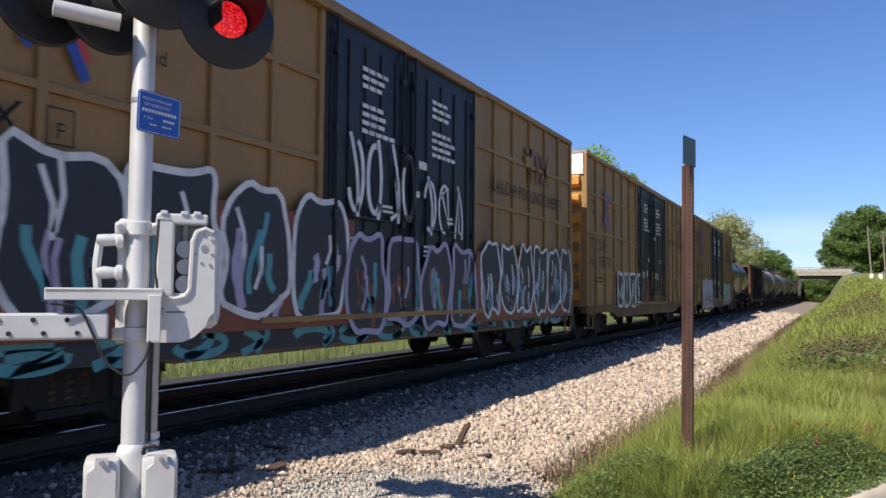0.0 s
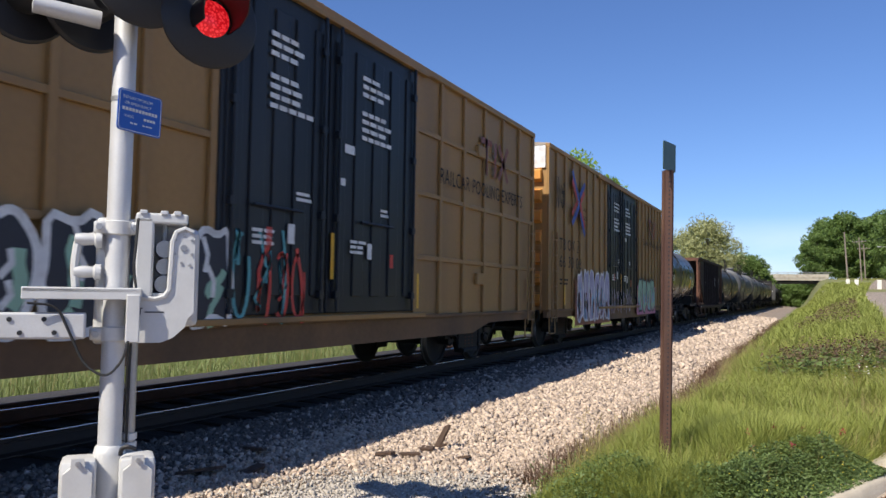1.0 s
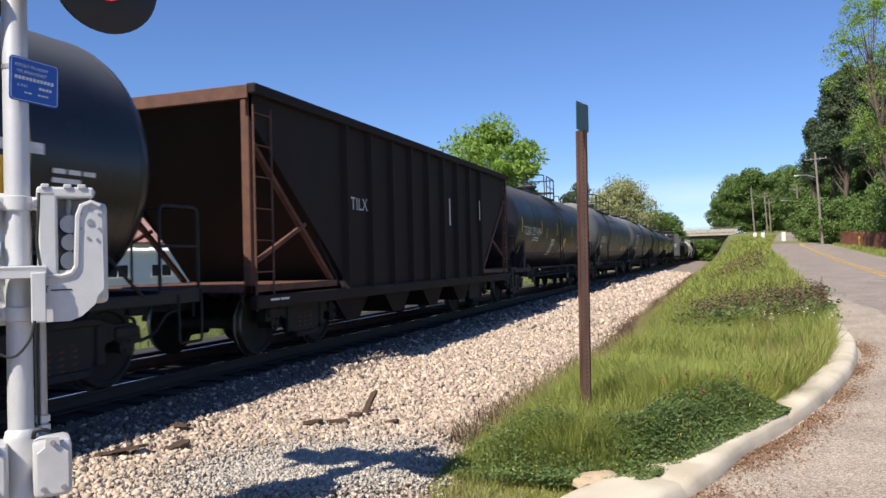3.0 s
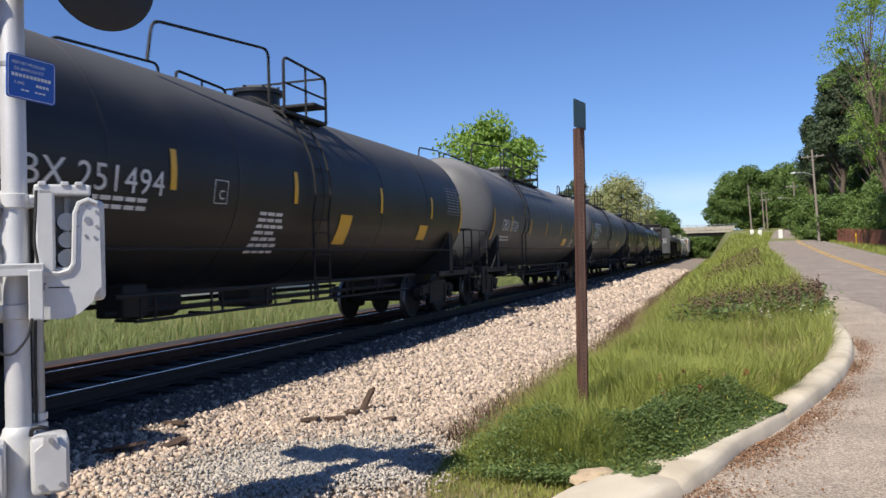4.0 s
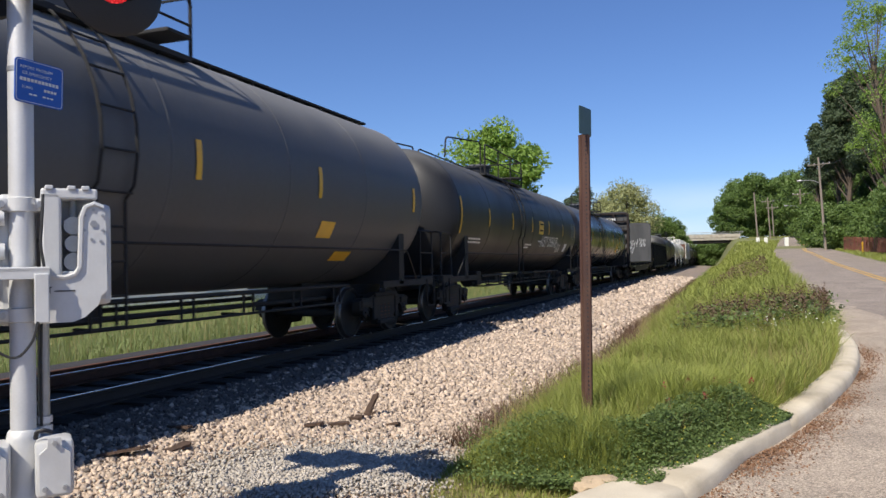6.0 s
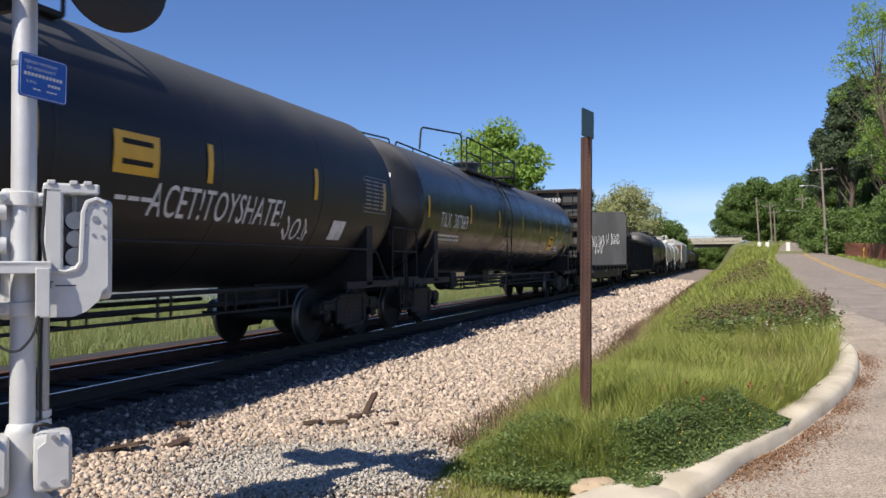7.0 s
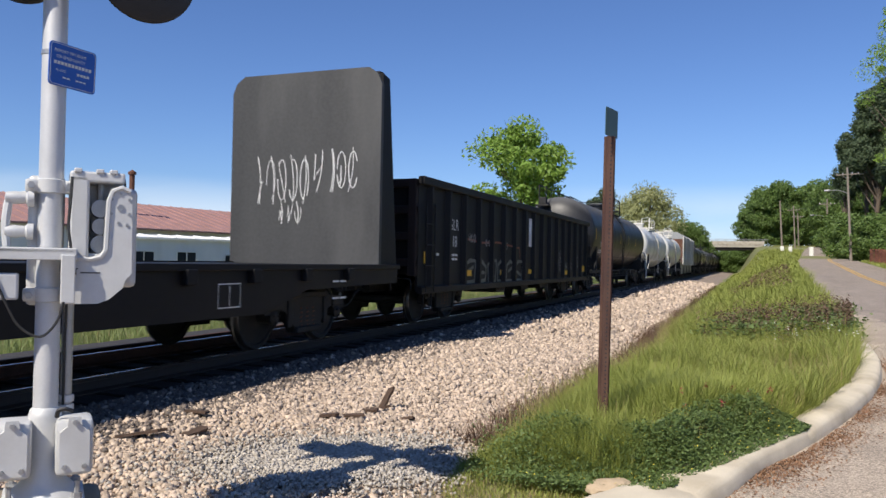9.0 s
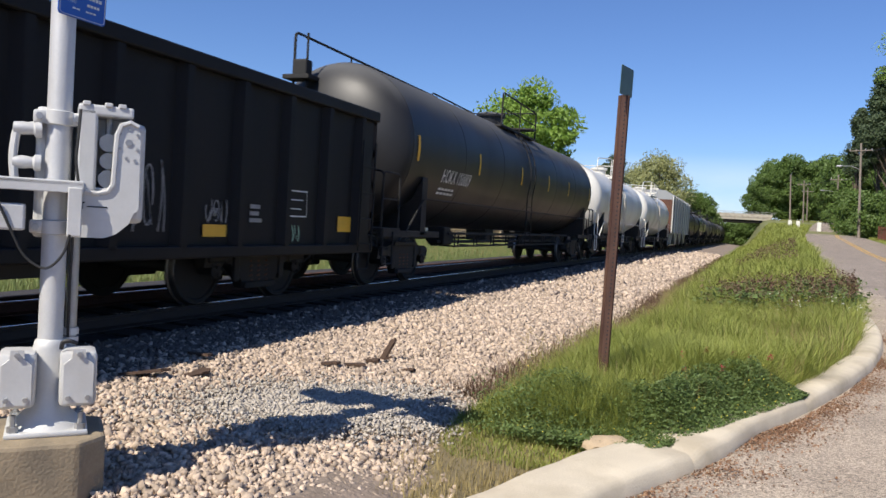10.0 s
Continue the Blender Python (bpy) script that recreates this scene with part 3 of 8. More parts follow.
def build_track():
    ys = np.concatenate([np.arange(-60, 2, 2.0), np.arange(2, 30, 0.2), np.arange(30, 90, 1.0), np.arange(90, 420, 10.0)])
    xs = np.concatenate([BED_X[:3], np.linspace(-8.7, -5.75, 5)[1:-1], np.arange(-5.75, -2.0, 0.15), [-1.9]])
    gx, gy = np.meshgrid(xs, ys)
    jit = np.array([noise.noise((a * 1.3, b * 0.8, 9.0)) for a, b in zip(gx.ravel(), gy.ravel())]).reshape(gx.shape)
    edge = 0.25 * np.array([noise.noise((0.0, y * 0.35, 4.0)) for y in ys])[:, None] + 0.3 * smooth01(7, 3.5, gy)
    gz = np.interp(gx - edge * smooth01(-4.5, -2.1, gx), BED_X, BED_Z) + 0.035 * jit * (gx > -5.6)
    v = np.stack([gx + edge * smooth01(-4.5, -2.1, gx), gy, gz], -1).reshape(-1, 3)
    n, m = gx.shape
    i = (np.arange(n - 1)[:, None] * m + np.arange(m - 1)[None]).ravel()
    f = np.stack([i, i + 1, i + m + 1, i + m], -1)
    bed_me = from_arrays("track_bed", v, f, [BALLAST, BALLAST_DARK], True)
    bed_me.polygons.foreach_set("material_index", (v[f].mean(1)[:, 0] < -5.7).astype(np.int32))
    tagged(new("track_bed", bed_me), "pale crushed-stone track bed with a sloping shoulder", "track bed", kind="structure")
    prof = [(-0.07, -0.165), (-0.07, -0.15), (-0.012, -0.13), (-0.012, -0.045), (-0.036, -0.035), (-0.036, -0.008), (-0.022, 0.0),
            (0.022, 0.0), (0.036, -0.008), (0.036, -0.035), (0.012, -0.045), (0.012, -0.13), (0.07, -0.15), (0.07, -0.165)]
    for name, off in (("rail_1", 0.7525), ("rail_2", -0.7525)):
        bm = bmesh.new()
        lo = [bm.verts.new((XC + off + a, -60, b)) for a, b in prof]
        hi = [bm.verts.new((XC + off + a, 420, b)) for a, b in prof]
        for k in range(len(prof)):
            q = bm.faces.new((lo[k], lo[(k + 1) % len(prof)], hi[(k + 1) % len(prof)], hi[k]))
            q.material_index = 1 if k == 6 else 0
        # the near rail's side takes the darker colour of the two
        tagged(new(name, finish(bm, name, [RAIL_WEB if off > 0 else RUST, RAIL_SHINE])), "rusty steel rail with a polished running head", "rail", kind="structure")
    # a worn-out rail left lying along the ends of the ties
    bm = bmesh.new()
    lo = [bm.verts.new((-8.5 + a, -30, b - 0.02)) for a, b in prof]
    hi = [bm.verts.new((-8.46 + a, 160, b - 0.02)) for a, b in prof]
    for k in range(len(prof)):
        bm.faces.new((lo[k], lo[(k + 1) % len(prof)], hi[(k + 1) % len(prof)], hi[k]))
    bm.faces.new(lo)
    bm.faces.new(hi[::-1])
    thing("spare_rail", bm, RUST, "rust-brown discarded rail lying beside the ties", "rail")
    ties = root("tie_row", Matrix(), "row of dark creosoted wooden ties under the rails", "ties", kind="structure")
    bm = bmesh.new()
    box(bm, -1.3, 1.3, -0.115, 0.115, -0.3, -0.168, 0.012)
    me = finish(bm, "tie", TIE)
    rng = random.Random(4)
    for k in range(170):
        ob = part("tie", me, None, ties)
        ob.matrix_basis = pose(XC + rng.uniform(-0.04, 0.04), -6 + k * 0.52, rng.uniform(-0.012, 0.006), 0, 0, rng.uniform(-1, 1))


build_ground()
build_road()
build_curb()
build_track()


# ---- the train ----
MESHES = {}


def wheelset_mesh():
    if "wheelset" not in MESHES:
        bm = bmesh.new()
        for sgn in (1, -1):
            p = [(0.0, 0.70), (0.10, 0.70), (0.11, 0.735), (0.2, 0.74), (0.36, 0.715), (0.385, 0.735), (0.385, 0.70), (0.483, 0.70), (0.483, 0.725), (0.457, 0.735), (0.452, 0.80), (0.44, 0.815), (0.39, 0.815), (0.375, 0.79), (0.2, 0.80), (0.12, 0.845), (0.0, 0.845)]
            lathe(bm, [(r, w * sgn) for r, w in p], "x", 32)
            lathe(bm, [(0.0, 0.84 * sgn), (0.075, 0.84 * sgn), (0.075, 1.06 * sgn), (0.1, 1.06 * sgn), (0.105, 1.1 * sgn), (0.06, 1.13 * sgn), (0, 1.13 * sgn)], "x", 12)
            for k in range(3):
                a = 2 * math.pi * k / 3
                box(bm, -0.02, 0.02, -0.015, 0.015, -0.015, 0.015, m=Matrix.Translation((1.13 * sgn, 0.06 * math.cos(a), 0.06 * math.sin(a))))
        lathe(bm, [(0.0, -0.72), (0.085, -0.72), (0.08, 0.0), (0.085, 0.72), (0, 0.72)], "x", 12)
        me = finish(bm, "wheelset", [UNDER, WHEEL_TREAD], True)
        for f in me.polygons:
            r = math.hypot(f.center.y, f.center.z)
            if 0.44 < r and 0.72 < abs(f.center.x) < 0.83:
                f.material_index = 1
        MESHES["wheelset"] = me
        # cast side frame with two pedestals, window for the springs
        bm = bmesh.new()
        top = [(-1.12, 0.5), (-1.1, 0.66), (-0.98, 0.71), (-0.72, 0.71), (-0.42, 0.8), (0.42, 0.8), (0.72, 0.71), (0.98, 0.71), (1.1, 0.66), (1.12, 0.5)]
        low = [(0.78, 0.5), (0.72, 0.56), (0.6, 0.52), (0.36, 0.3), (0.3, 0.2), (-0.3, 0.2), (-0.36, 0.3), (-0.6, 0.52), (-0.72, 0.56), (-0.78, 0.5)]
        prism(bm, top + low, "x", 0.0, 0.16)
        box(bm, 0.13, 0.2, -0.5, 0.5, 0.72, 0.8, 0.02)
        box(bm, 0.13, 0.21, -0.34, 0.34, 0.2, 0.29, 0.02)
        for y in (-0.885, 0.885):
            box(bm, 0.13, 0.2, y - 0.17, y + 0.17, 0.55, 0.68, 0.03)
        for y in (-0.5, 0.5):
            box(bm, 0.13, 0.19, y - 0.06, y + 0.06, 0.3, 0.72, 0.02)
        MESHES["side_frame"] = finish(bm, "side_frame", UNDER)
        bm = bmesh.new()
        for y in (-0.17, 0.0, 0.17):
            pts = [(0.1 + 0.06 * math.cos(a), y + 0.06 * math.sin(a), 0.3 + 0.26 * a / (8 * math.pi)) for a in np.linspace(0, 8 * math.pi, 40)]
            tube(bm, pts, 0.016, 5)
        MESHES["spring"] = finish(bm, "spring", RUST, True)
        bm = bmesh.new()
        box(bm, -1.05, 1.05, -0.16, 0.16, 0.5, 0.74, 0.03)
        lathe(bm, [(0, 0.74), (0.2, 0.74), (0.2, 0.86), (0, 0.86)], "z", 16)
        for y in (-0.45, 0.45):
            box(bm, -0.95, 0.95, y - 0.05, y + 0.05, 0.36, 0.44, 0.01)
            for sx in (-1, 1):
                box(bm, sx * 0.78 - 0.05, sx * 0.78 + 0.05, y - 0.04 + (0.02 if y > 0 else -0.02), y + 0.04, 0.3, 0.55, 0.01)
        MESHES["bolster"] = finish(bm, "bolster", UNDER)
    return MESHES


WHEELSETS = []


def bogie(car, y):
    M = wheelset_mesh()
    b = part("bogie", M["bolster"], None, car, "grimy cast steel bogie")
    b.matrix_basis = pose(0, y, 0)
    for x, turn in ((0.93, 0), (-0.93, 180)):
        part("side_frame", M["side_frame"], None, b).matrix_basis = pose(x, 0, 0, 0, 0, turn)
        part("spring", M["spring"], None, b, "rusty coil springs").matrix_basis = pose(x, 0, 0, 0, 0, turn)
    for dy in (-0.885, 0.885):
        w = part("wheelset", M["wheelset"], None, b, "steel wheelset with a polished tread")
        w.matrix_basis = pose(0, dy, 0.457)
        WHEELSETS.append((w, dy))


def coupler(car, y, out):
    """Knuckle coupler, draft pocket, hose and uncoupling lever at a car's end. out: +1 or -1 along y."""
    bm = bmesh.new()
    box(bm, -0.14, 0.14, y - 0.5 * out if out > 0 else y, y if out > 0 else y + 0.5, 0.7, 0.98, 0.02)
    a, b = sorted((y, y + 0.5 * out))
    box(bm, -0.08, 0.08, a, b, 0.78, 0.93, 0.02)
    a, b = sorted((y + 0.42 * out, y + 0.72 * out))
    prism(bm, [(-0.16, a), (0.1, a), (0.17, (a + b) / 2), (0.12, b), (-0.02, b), (-0.04, (a + b) / 2), (-0.16, (a * 2 + b) / 3)], "z", 0.7, 0.99)
    part("coupler", bm, UNDER, car)
    bm = bmesh.new()
    tube(bm, bend([(0.3, y, 0.72), (0.3, y + 0.25 * out, 0.7), (0.22, y + 0.4 * out, 0.42), (0.08, y + 0.62 * out, 0.36)], 0.12), 0.022, 6)
    part("air_hose", bm, CABLE, car)
    bm = bmesh.new()
    tube(bm, bend([(1.35, y + 0.05 * out, 0.72), (1.35, y + 0.05 * out, 0.95), (0.3, y + 0.12 * out, 0.97), (0.05, y + 0.35 * out, 0.92)], 0.08), 0.013, 5)
    part("uncoupling_lever", bm, UNDER, car)


def ladder(bm, x, y, z0, z1, wide, axis="y", step=0.38, r=0.012):
    """Grab-iron ladder: stiles and rungs, at x, its width along the axis from y."""
    def at(k, z):
        return (x, y + k, z) if axis == "y" else (x + k, y, z)
    for k in (0, wide):
        tube(bm, [at(k, z0), at(k, z1)], r * 1.3, 5)
    z = z0 + 0.1
    while z < z1:
        tube(bm, [at(0, z), at(wide, z)], r, 5)
        z += step


def side_text(car, text, y, z, h, material, surf, name="lettering", width=1.0, spacing=1.05, label=""):
    """Words on the near side of a car; surf(z) gives how far out the side is. width: a squeeze, or past 1 the length in metres."""
    bm = lettering(text, h, spacing, 1.0)
    far = max(v.co.x for v in bm.verts)
    k = width if width < 1.0001 else width / far
    for v in bm.verts:
        u, w = v.co.x * k, v.co.y
        v.co = (surf(z + w) + 0.008, y + u, z + w)
    part(name, bm, material, car)


def bars(car, rows, material, surf, name="stencil_bars"):
    """Plain bars in place of small print, or plates, each a part of its own: (y, z, width, height)."""
    if name != "stencil_bars" and len(rows) > 1:
        for row in rows:
            bars(car, [row], material, surf, name)
        return
    bm = bmesh.new()
    for y, z, w, h in rows:
        n = max(1, int(w / 0.17)) if name == "stencil_bars" else 1
        for k in range(n):
            a, b = y + w * k / n, y + w * (k + 1) / n - (0.03 if n > 1 else 0)
            m = max(1, int(h / 0.08))
            for j in range(m):
                z1, z2 = z + h * j / m, z + h * (j + 1) / m
                vs = [bm.verts.new((surf(q) + 0.007, p, q)) for p, q in ((a, z1), (b, z1), (b, z2), (a, z2))]
                bm.faces.new(vs)
    bmesh.ops.remove_doubles(bm, verts=bm.verts[:], dist=0.001)
    part(name, bm, material, car)


def small_print(seed, y, z, rows, w, h=0.05, gap=0.035):
    rng = random.Random(seed)
    return [(y, z - k * (h + gap), w * rng.uniform(0.55, 1.0), h) for k in range(rows)]


def ribbon(bm, pts, w, x, closed=False, surf=None):
    """A flat brush stroke on the side of a car through (y, z) points."""
    P = [Vector(p) for p in pts]
    n = len(P)
    ring = []
    for i in range(n):
        a, b = (P[i - 1], P[(i + 1) % n]) if closed else (P[max(i - 1, 0)], P[min(i + 1, n - 1)])
        d = (b - a)
        d = d.normalized() if d.length > 1e-6 else Vector((1, 0))
        nn = Vector((-d.y, d.x)) * w / 2
        ring.append([bm.verts.new(((surf(q.y) if surf else 0) + x, q.x, q.y)) for q in (P[i] + nn, P[i] - nn)])
    for i in range(n if closed else n - 1):
        u, v = ring[i], ring[(i + 1) % n]
        bm.faces.new((u[0], u[1], v[1], v[0]))


def tag(car, seed, y0, z0, w, h, material, stroke=0.05, letters=5, surf=None, x=0.0, name="graffiti_tag"):
    """A sprayed signature: loops and hooks, letter by letter."""
    rng = random.Random(seed)
    bm = bmesh.new()
    for k in range(letters):
        cx = y0 + w * (k + 0.5) / letters
        lw = w / letters * 0.75
        for _ in range(2):
            kind = rng.randrange(3)
            pts = []
            if kind == 0:
                ph, r = rng.uniform(0, 6), rng.uniform(0.6, 1)
                for j in range(14):
                    a = ph + 2 * math.pi * j / 13 * r
                    pts.append((cx + lw * 0.5 * math.cos(a), z0 + h * 0.5 + h * 0.42 * math.sin(a)))
            elif kind == 1:
                a, b = rng.uniform(-0.5, 0.5), rng.uniform(-0.5, 0.5)
                for j in range(8):
                    t = j / 7
                    pts.append((cx + lw * (a + (b - a) * t + 0.25 * math.sin(3 * t)), z0 + h * t * rng.uniform(0.97, 1.02)))
            else:
                pts = [(cx + lw * rng.uniform(-0.5, 0.5), z0 + h * rng.uniform(0, 1)) for _ in range(4)]
            ribbon(bm, pts, stroke * rng.uniform(0.8, 1.2), x, surf=surf)
    return part(name, bm, material, car)


def piece(car, seed, y0, y1, z0, z1, fill, edge, accents, x, letters=6, edge_w=0.09, shadow=None):
    """A big lettered graffiti piece: angular letter bodies with thick outlines and coloured accents."""
    rng = random.Random(seed)
    fills, edges, acc, back = bmesh.new(), bmesh.new(), [bmesh.new() for _ in accents], bmesh.new()
    step = (y1 - y0) / letters
    for k in range(letters):
        a = y0 + step * k
        w, h = step * 1.05, (z1 - z0)
        n = rng.randrange(11, 15)
        out = []
        for j in range(n):
            th = 2 * math.pi * j / n + rng.uniform(-0.12, 0.12)
            c, s = math.cos(th), math.sin(th)
            m = max(abs(c), abs(s))
            r = rng.uniform(0.72, 1.0) if j % 2 else rng.uniform(0.9, 1.12)
            out.append((a + w * 0.5 + c / m * w * 0.48 * r, z0 + h * 0.5 + s / m * h * 0.47 * r))
        for _ in range(2 if k % 2 == 0 else 1):
            out = [q for p, p2 in zip(out, out[1:] + out[:1]) for q in ((p[0] * 0.78 + p2[0] * 0.22, p[1] * 0.78 + p2[1] * 0.22), (p[0] * 0.22 + p2[0] * 0.78, p[1] * 0.22 + p2[1] * 0.78))]
        n = len(out)
        lift = x + 0.0015 * k
        cen = fills.verts.new((lift, a + w * 0.5, z0 + h * 0.5))
        ring = [fills.verts.new((lift, *p)) for p in out]
        for j in range(n):
            fills.faces.new((cen, ring[j], ring[(j + 1) % n]))
        ribbon(edges, out, edge_w, lift + 0.003, True)
        # inner strokes that make the letters
        for _ in range(2):
            p = (a + w * rng.uniform(0.3, 0.7), z0 + h * rng.uniform(0.2, 0.6))
            q = (p[0] + w * rng.uniform(-0.12, 0.12), min(z1, p[1] + h * rng.uniform(0.2, 0.45)))
            ribbon(edges, [p, ((p[0] + q[0]) / 2 + 0.06, (p[1] + q[1]) / 2), q], edge_w * 0.8, lift + 0.0035)
        for bm in acc:
            for _ in range(3):
                cy, cz, hh = a + w * rng.uniform(0.15, 0.85), z0 + h * rng.uniform(0.02, 0.35), h * rng.uniform(0.15, 0.45)
                lean = w * rng.uniform(-0.15, 0.15)
                ribbon(bm, [(cy + lean * t + 0.05 * math.sin(5 * t + k), cz + hh * t) for t in (0, 0.25, 0.5, 0.75, 1)], rng.uniform(0.05, 0.13), lift + 0.0022)
    part("graffiti_fill", fills, fill, car)
    part("graffiti_outline", edges, edge, car)
    for bm, m in zip(acc, accents):
        part("graffiti_accent", bm, m, car)
    if shadow:
        box(back, x - 0.0015, x - 0.0008, y0 - 0.2, y1 + 0.15, z0 - 0.05, z1 - 0.3)
        part("graffiti_back", back, shadow, car)
    else:
        back.free()


def boxcar(s0, s1, grid, end_mark, style, label):
    """A high plug-door boxcar between s0 and s1 along the train. grid: ribs both ways, or upright posts alone."""
    L = (s1 - s0) / 2
    car = root("boxcar", pose(XC, (s0 + s1) / 2, 0), label, "boxcar", "train cars")
    zb, zt, W = 0.98, 4.95, 1.5
    bm = bmesh.new()
    box(bm, -W, W, -L, L, zb, zt)
    part("body", bm, YELLOW_BOX, car)
    # the sides: doors amidships, panels with ribs
    d0, d1 = (-2.28, 2.26) if grid else (-1.95, 2.5)
    stretches = ((-L, d0), (d1, L))
    for a, b in stretches:
        n = 6 if grid else 8
        wd = 0.05 if grid else 0.09
        bm = bmesh.new()
        box(bm, 0, 0.055, -wd, wd, zb, zt - 0.02, 0.012)
        post_me = finish(bm, "side_post", YELLOW_BOX)
        bm = bmesh.new()
        box(bm, 0, 0.045, a + 0.05, b - 0.05, -0.04, 0.04, 0.01)
        rib_me = finish(bm, "side_rib", YELLOW_BOX)
        for sx in (1, -1):
            for k in range(n + 1):
                y = min(max(a + (b - a) * k / n, a + wd), b - wd)
                part("side_post", post_me, None, car).matrix_basis = pose(sx * W, y, 0, 0, 0, 0 if sx > 0 else 180)
            if grid:
                for z in (1.92, 2.96, 3.98):
                    ob = part("side_rib", rib_me, None, car)
                    ob.matrix_basis = pose(W, 0, z) if sx > 0 else pose(-W - 0.045, 0, z)
    sill = bmesh.new()
    for sx in (1, -1):
        prism(sill, [(-L, 0.98), (L, 0.98), (L, 0.80), (L - 2.6, 0.80), (L - 3.4, 0.62), (-L + 3.4, 0.62), (-L + 2.6, 0.80), (-L, 0.80)], "x", *sorted((sx * (W + 0.02), sx * (W - 0.08))))
        box(sill, *sorted((sx * W, sx * (W + 0.07))), -L, L, 0.94, 1.0, 0.01)
    part("side_sill", sill, SILL, car, "grimy brownish side sill")
    rail = bmesh.new()
    for sx in (1, -1):
        box(rail, *sorted((sx * (W - 0.04), sx * (W + 0.07))), -L, L, zt - 0.02, zt + 0.09, 0.015)
    part("eave", rail, YELLOW_BOX, car)
    roof = bmesh.new()
    prism(roof, [(-W, zt + 0.05), (W, zt + 0.05), (W, zt + 0.1), (0, zt + 0.24), (-W, zt + 0.1)], "y", -L + 0.02, L - 0.02)
    y = -L + 0.6
    while y < L - 0.3:
        prism(roof, [(-W, zt + 0.1), (W, zt + 0.1), (W, zt + 0.135), (0, zt + 0.275), (-W, zt + 0.135)], "y", y - 0.04, y + 0.04)
        y += 1.2
    part("roof", roof, ROOF_GREY, car, "galvanised panelled roof")
    # ends: corrugated, bright, with a white lettered top
    for e in (-1, 1):
        end = bmesh.new()
        for k in range(7):
            z = 1.25 + k * 0.5
            prism(end, [(e * L, z - 0.17), (e * (L + 0.15), z - 0.1), (e * (L + 0.15), z + 0.1), (e * L, z + 0.17)], "x", -W + 0.12, W - 0.12)
        part("end_wall", end, BOX_END, car, "corrugated orange end wall")
        cap = bmesh.new()
        box(cap, -W + 0.03, W - 0.03, *sorted((e * L, e * (L + 0.045))), zt - 0.52, zt + 0.02)
        part("end_panel", cap, WHITE_MARK, car, "white lettered end panel")
        bt = lettering(end_mark, 0.15, 1.0)
        for v in bt.verts:
            u, w = v.co.x, v.co.y
            v.co = (-1.2 + u * 1.4 if e < 0 else 1.2 - u * 1.4, e * (L + 0.052), zt - 0.32 + w)
        part("end_lettering", bt, BLACK_MARK, car)
        lad = bmesh.new()
        ladder(lad, W - 0.5 if e < 0 else -W + 0.05, e * (L + 0.19), 0.9, 2.6, 0.42, "x")
        part("end_ladder", lad, YELLOW_BOX, car)
        lad = bmesh.new()
        ladder(lad, W + 0.11, e * (L - 0.12) - (0.42 if e > 0 else 0), 0.7, 2.9, 0.42, "y")
        # corner step
        tube(lad, bend([(W + 0.05, e * (L - 0.1), 0.85), (W + 0.05, e * (L - 0.1), 0.42), (W + 0.05, e * (L - 0.55), 0.42), (W + 0.05, e * (L - 0.55), 0.85)], 0.05), 0.018, 5)
        part("ladder", lad, YELLOW_BOX, car)
        coupler(car, e * L, e)
        bogie(car, e * (L - 2.6))
    # doors
    for sx in (1, -1):
        for k, (a, b) in enumerate(((d0 + 0.02, -0.24), (-0.2, d1 - 0.02))):
            dr = bmesh.new()
            box(dr, *sorted((sx * W, sx * (W + 0.06))), a, b, zb + 0.08, zt - 0.05, 0.015)
            n = 5
            for j in range(n):
                y = a + (b - a) * (j + 0.5) / n
                box(dr, *sorted((sx * (W + 0.058), sx * (W + 0.085))), y - 0.13, y + 0.13, zb + 0.3, zt - 0.3, 0.012)
            door = part("door", dr, DOOR_BLACK, car, "black plug door with pressed panels")
            if sx > 0:
                lk = bmesh.new()
                for y in (a + 0.16, b - 0.16):
                    tube(lk, [(W + 0.12, y, zb + 0.1), (W + 0.12, y, zt - 0.1)], 0.024, 6)
                tube(lk, [(W + 0.13, (a + b) / 2 - 0.5, 2.3), (W + 0.13, (a + b) / 2 + 0.4, 2.3)], 0.02, 6)
                for z in (1.3, 2.3, 3.4, 4.4):
                    for y in (a + 0.16, b - 0.16):
                        box(lk, W + 0.06, W + 0.14, y - 0.05, y + 0.05, z - 0.05, z + 0.05, 0.008)
                part("lock_rod", lk, DOOR_BLACK, door)
    tr = bmesh.new()
    for z in (zb + 0.02, zt - 0.06):
        box(tr, W + 0.02, W + 0.13, d0 - 1.2, d1 + 0.3, z - 0.035, z + 0.035, 0.01)
    part("door_track", tr, YELLOW_BOX, car)

    def surf(z):
        return W + 0.09

    def panel(z):
        return W + (0.05 if grid else 0.092)
    # door stencils
    rows = []
    for a in (d0 + 0.55, 0.3):
        rows += small_print(a * 3 + s0, a + 0.25, 4.3, 3, 0.85, 0.06, 0.055) + small_print(a + 9, a + 0.25, 3.8, 4, 0.9, 0.06, 0.055)
        rows += small_print(a + 4, a, 2.0, 3, 0.5, 0.04, 0.03) + small_print(a + 2, a + 0.8, 2.5, 2, 0.35, 0.04, 0.03)
    bars(car, rows, WHITE_MARK, surf)
    bars(car, [(d0 + 1.2, 1.9, 0.13, 0.24), (0.75, 1.8, 0.12, 0.22), (d0 + 2.4, 3.2, 0.25, 0.12), (-0.05, 2.75, 0.2, 0.1)], WHITE_MARK, surf, "door_plate")
    bars(car, [(d0 + 0.8, 1.85, 0.1, 0.22), (1.4, 1.7, 0.1, 0.2)], RED_MARK, surf, "door_placard")
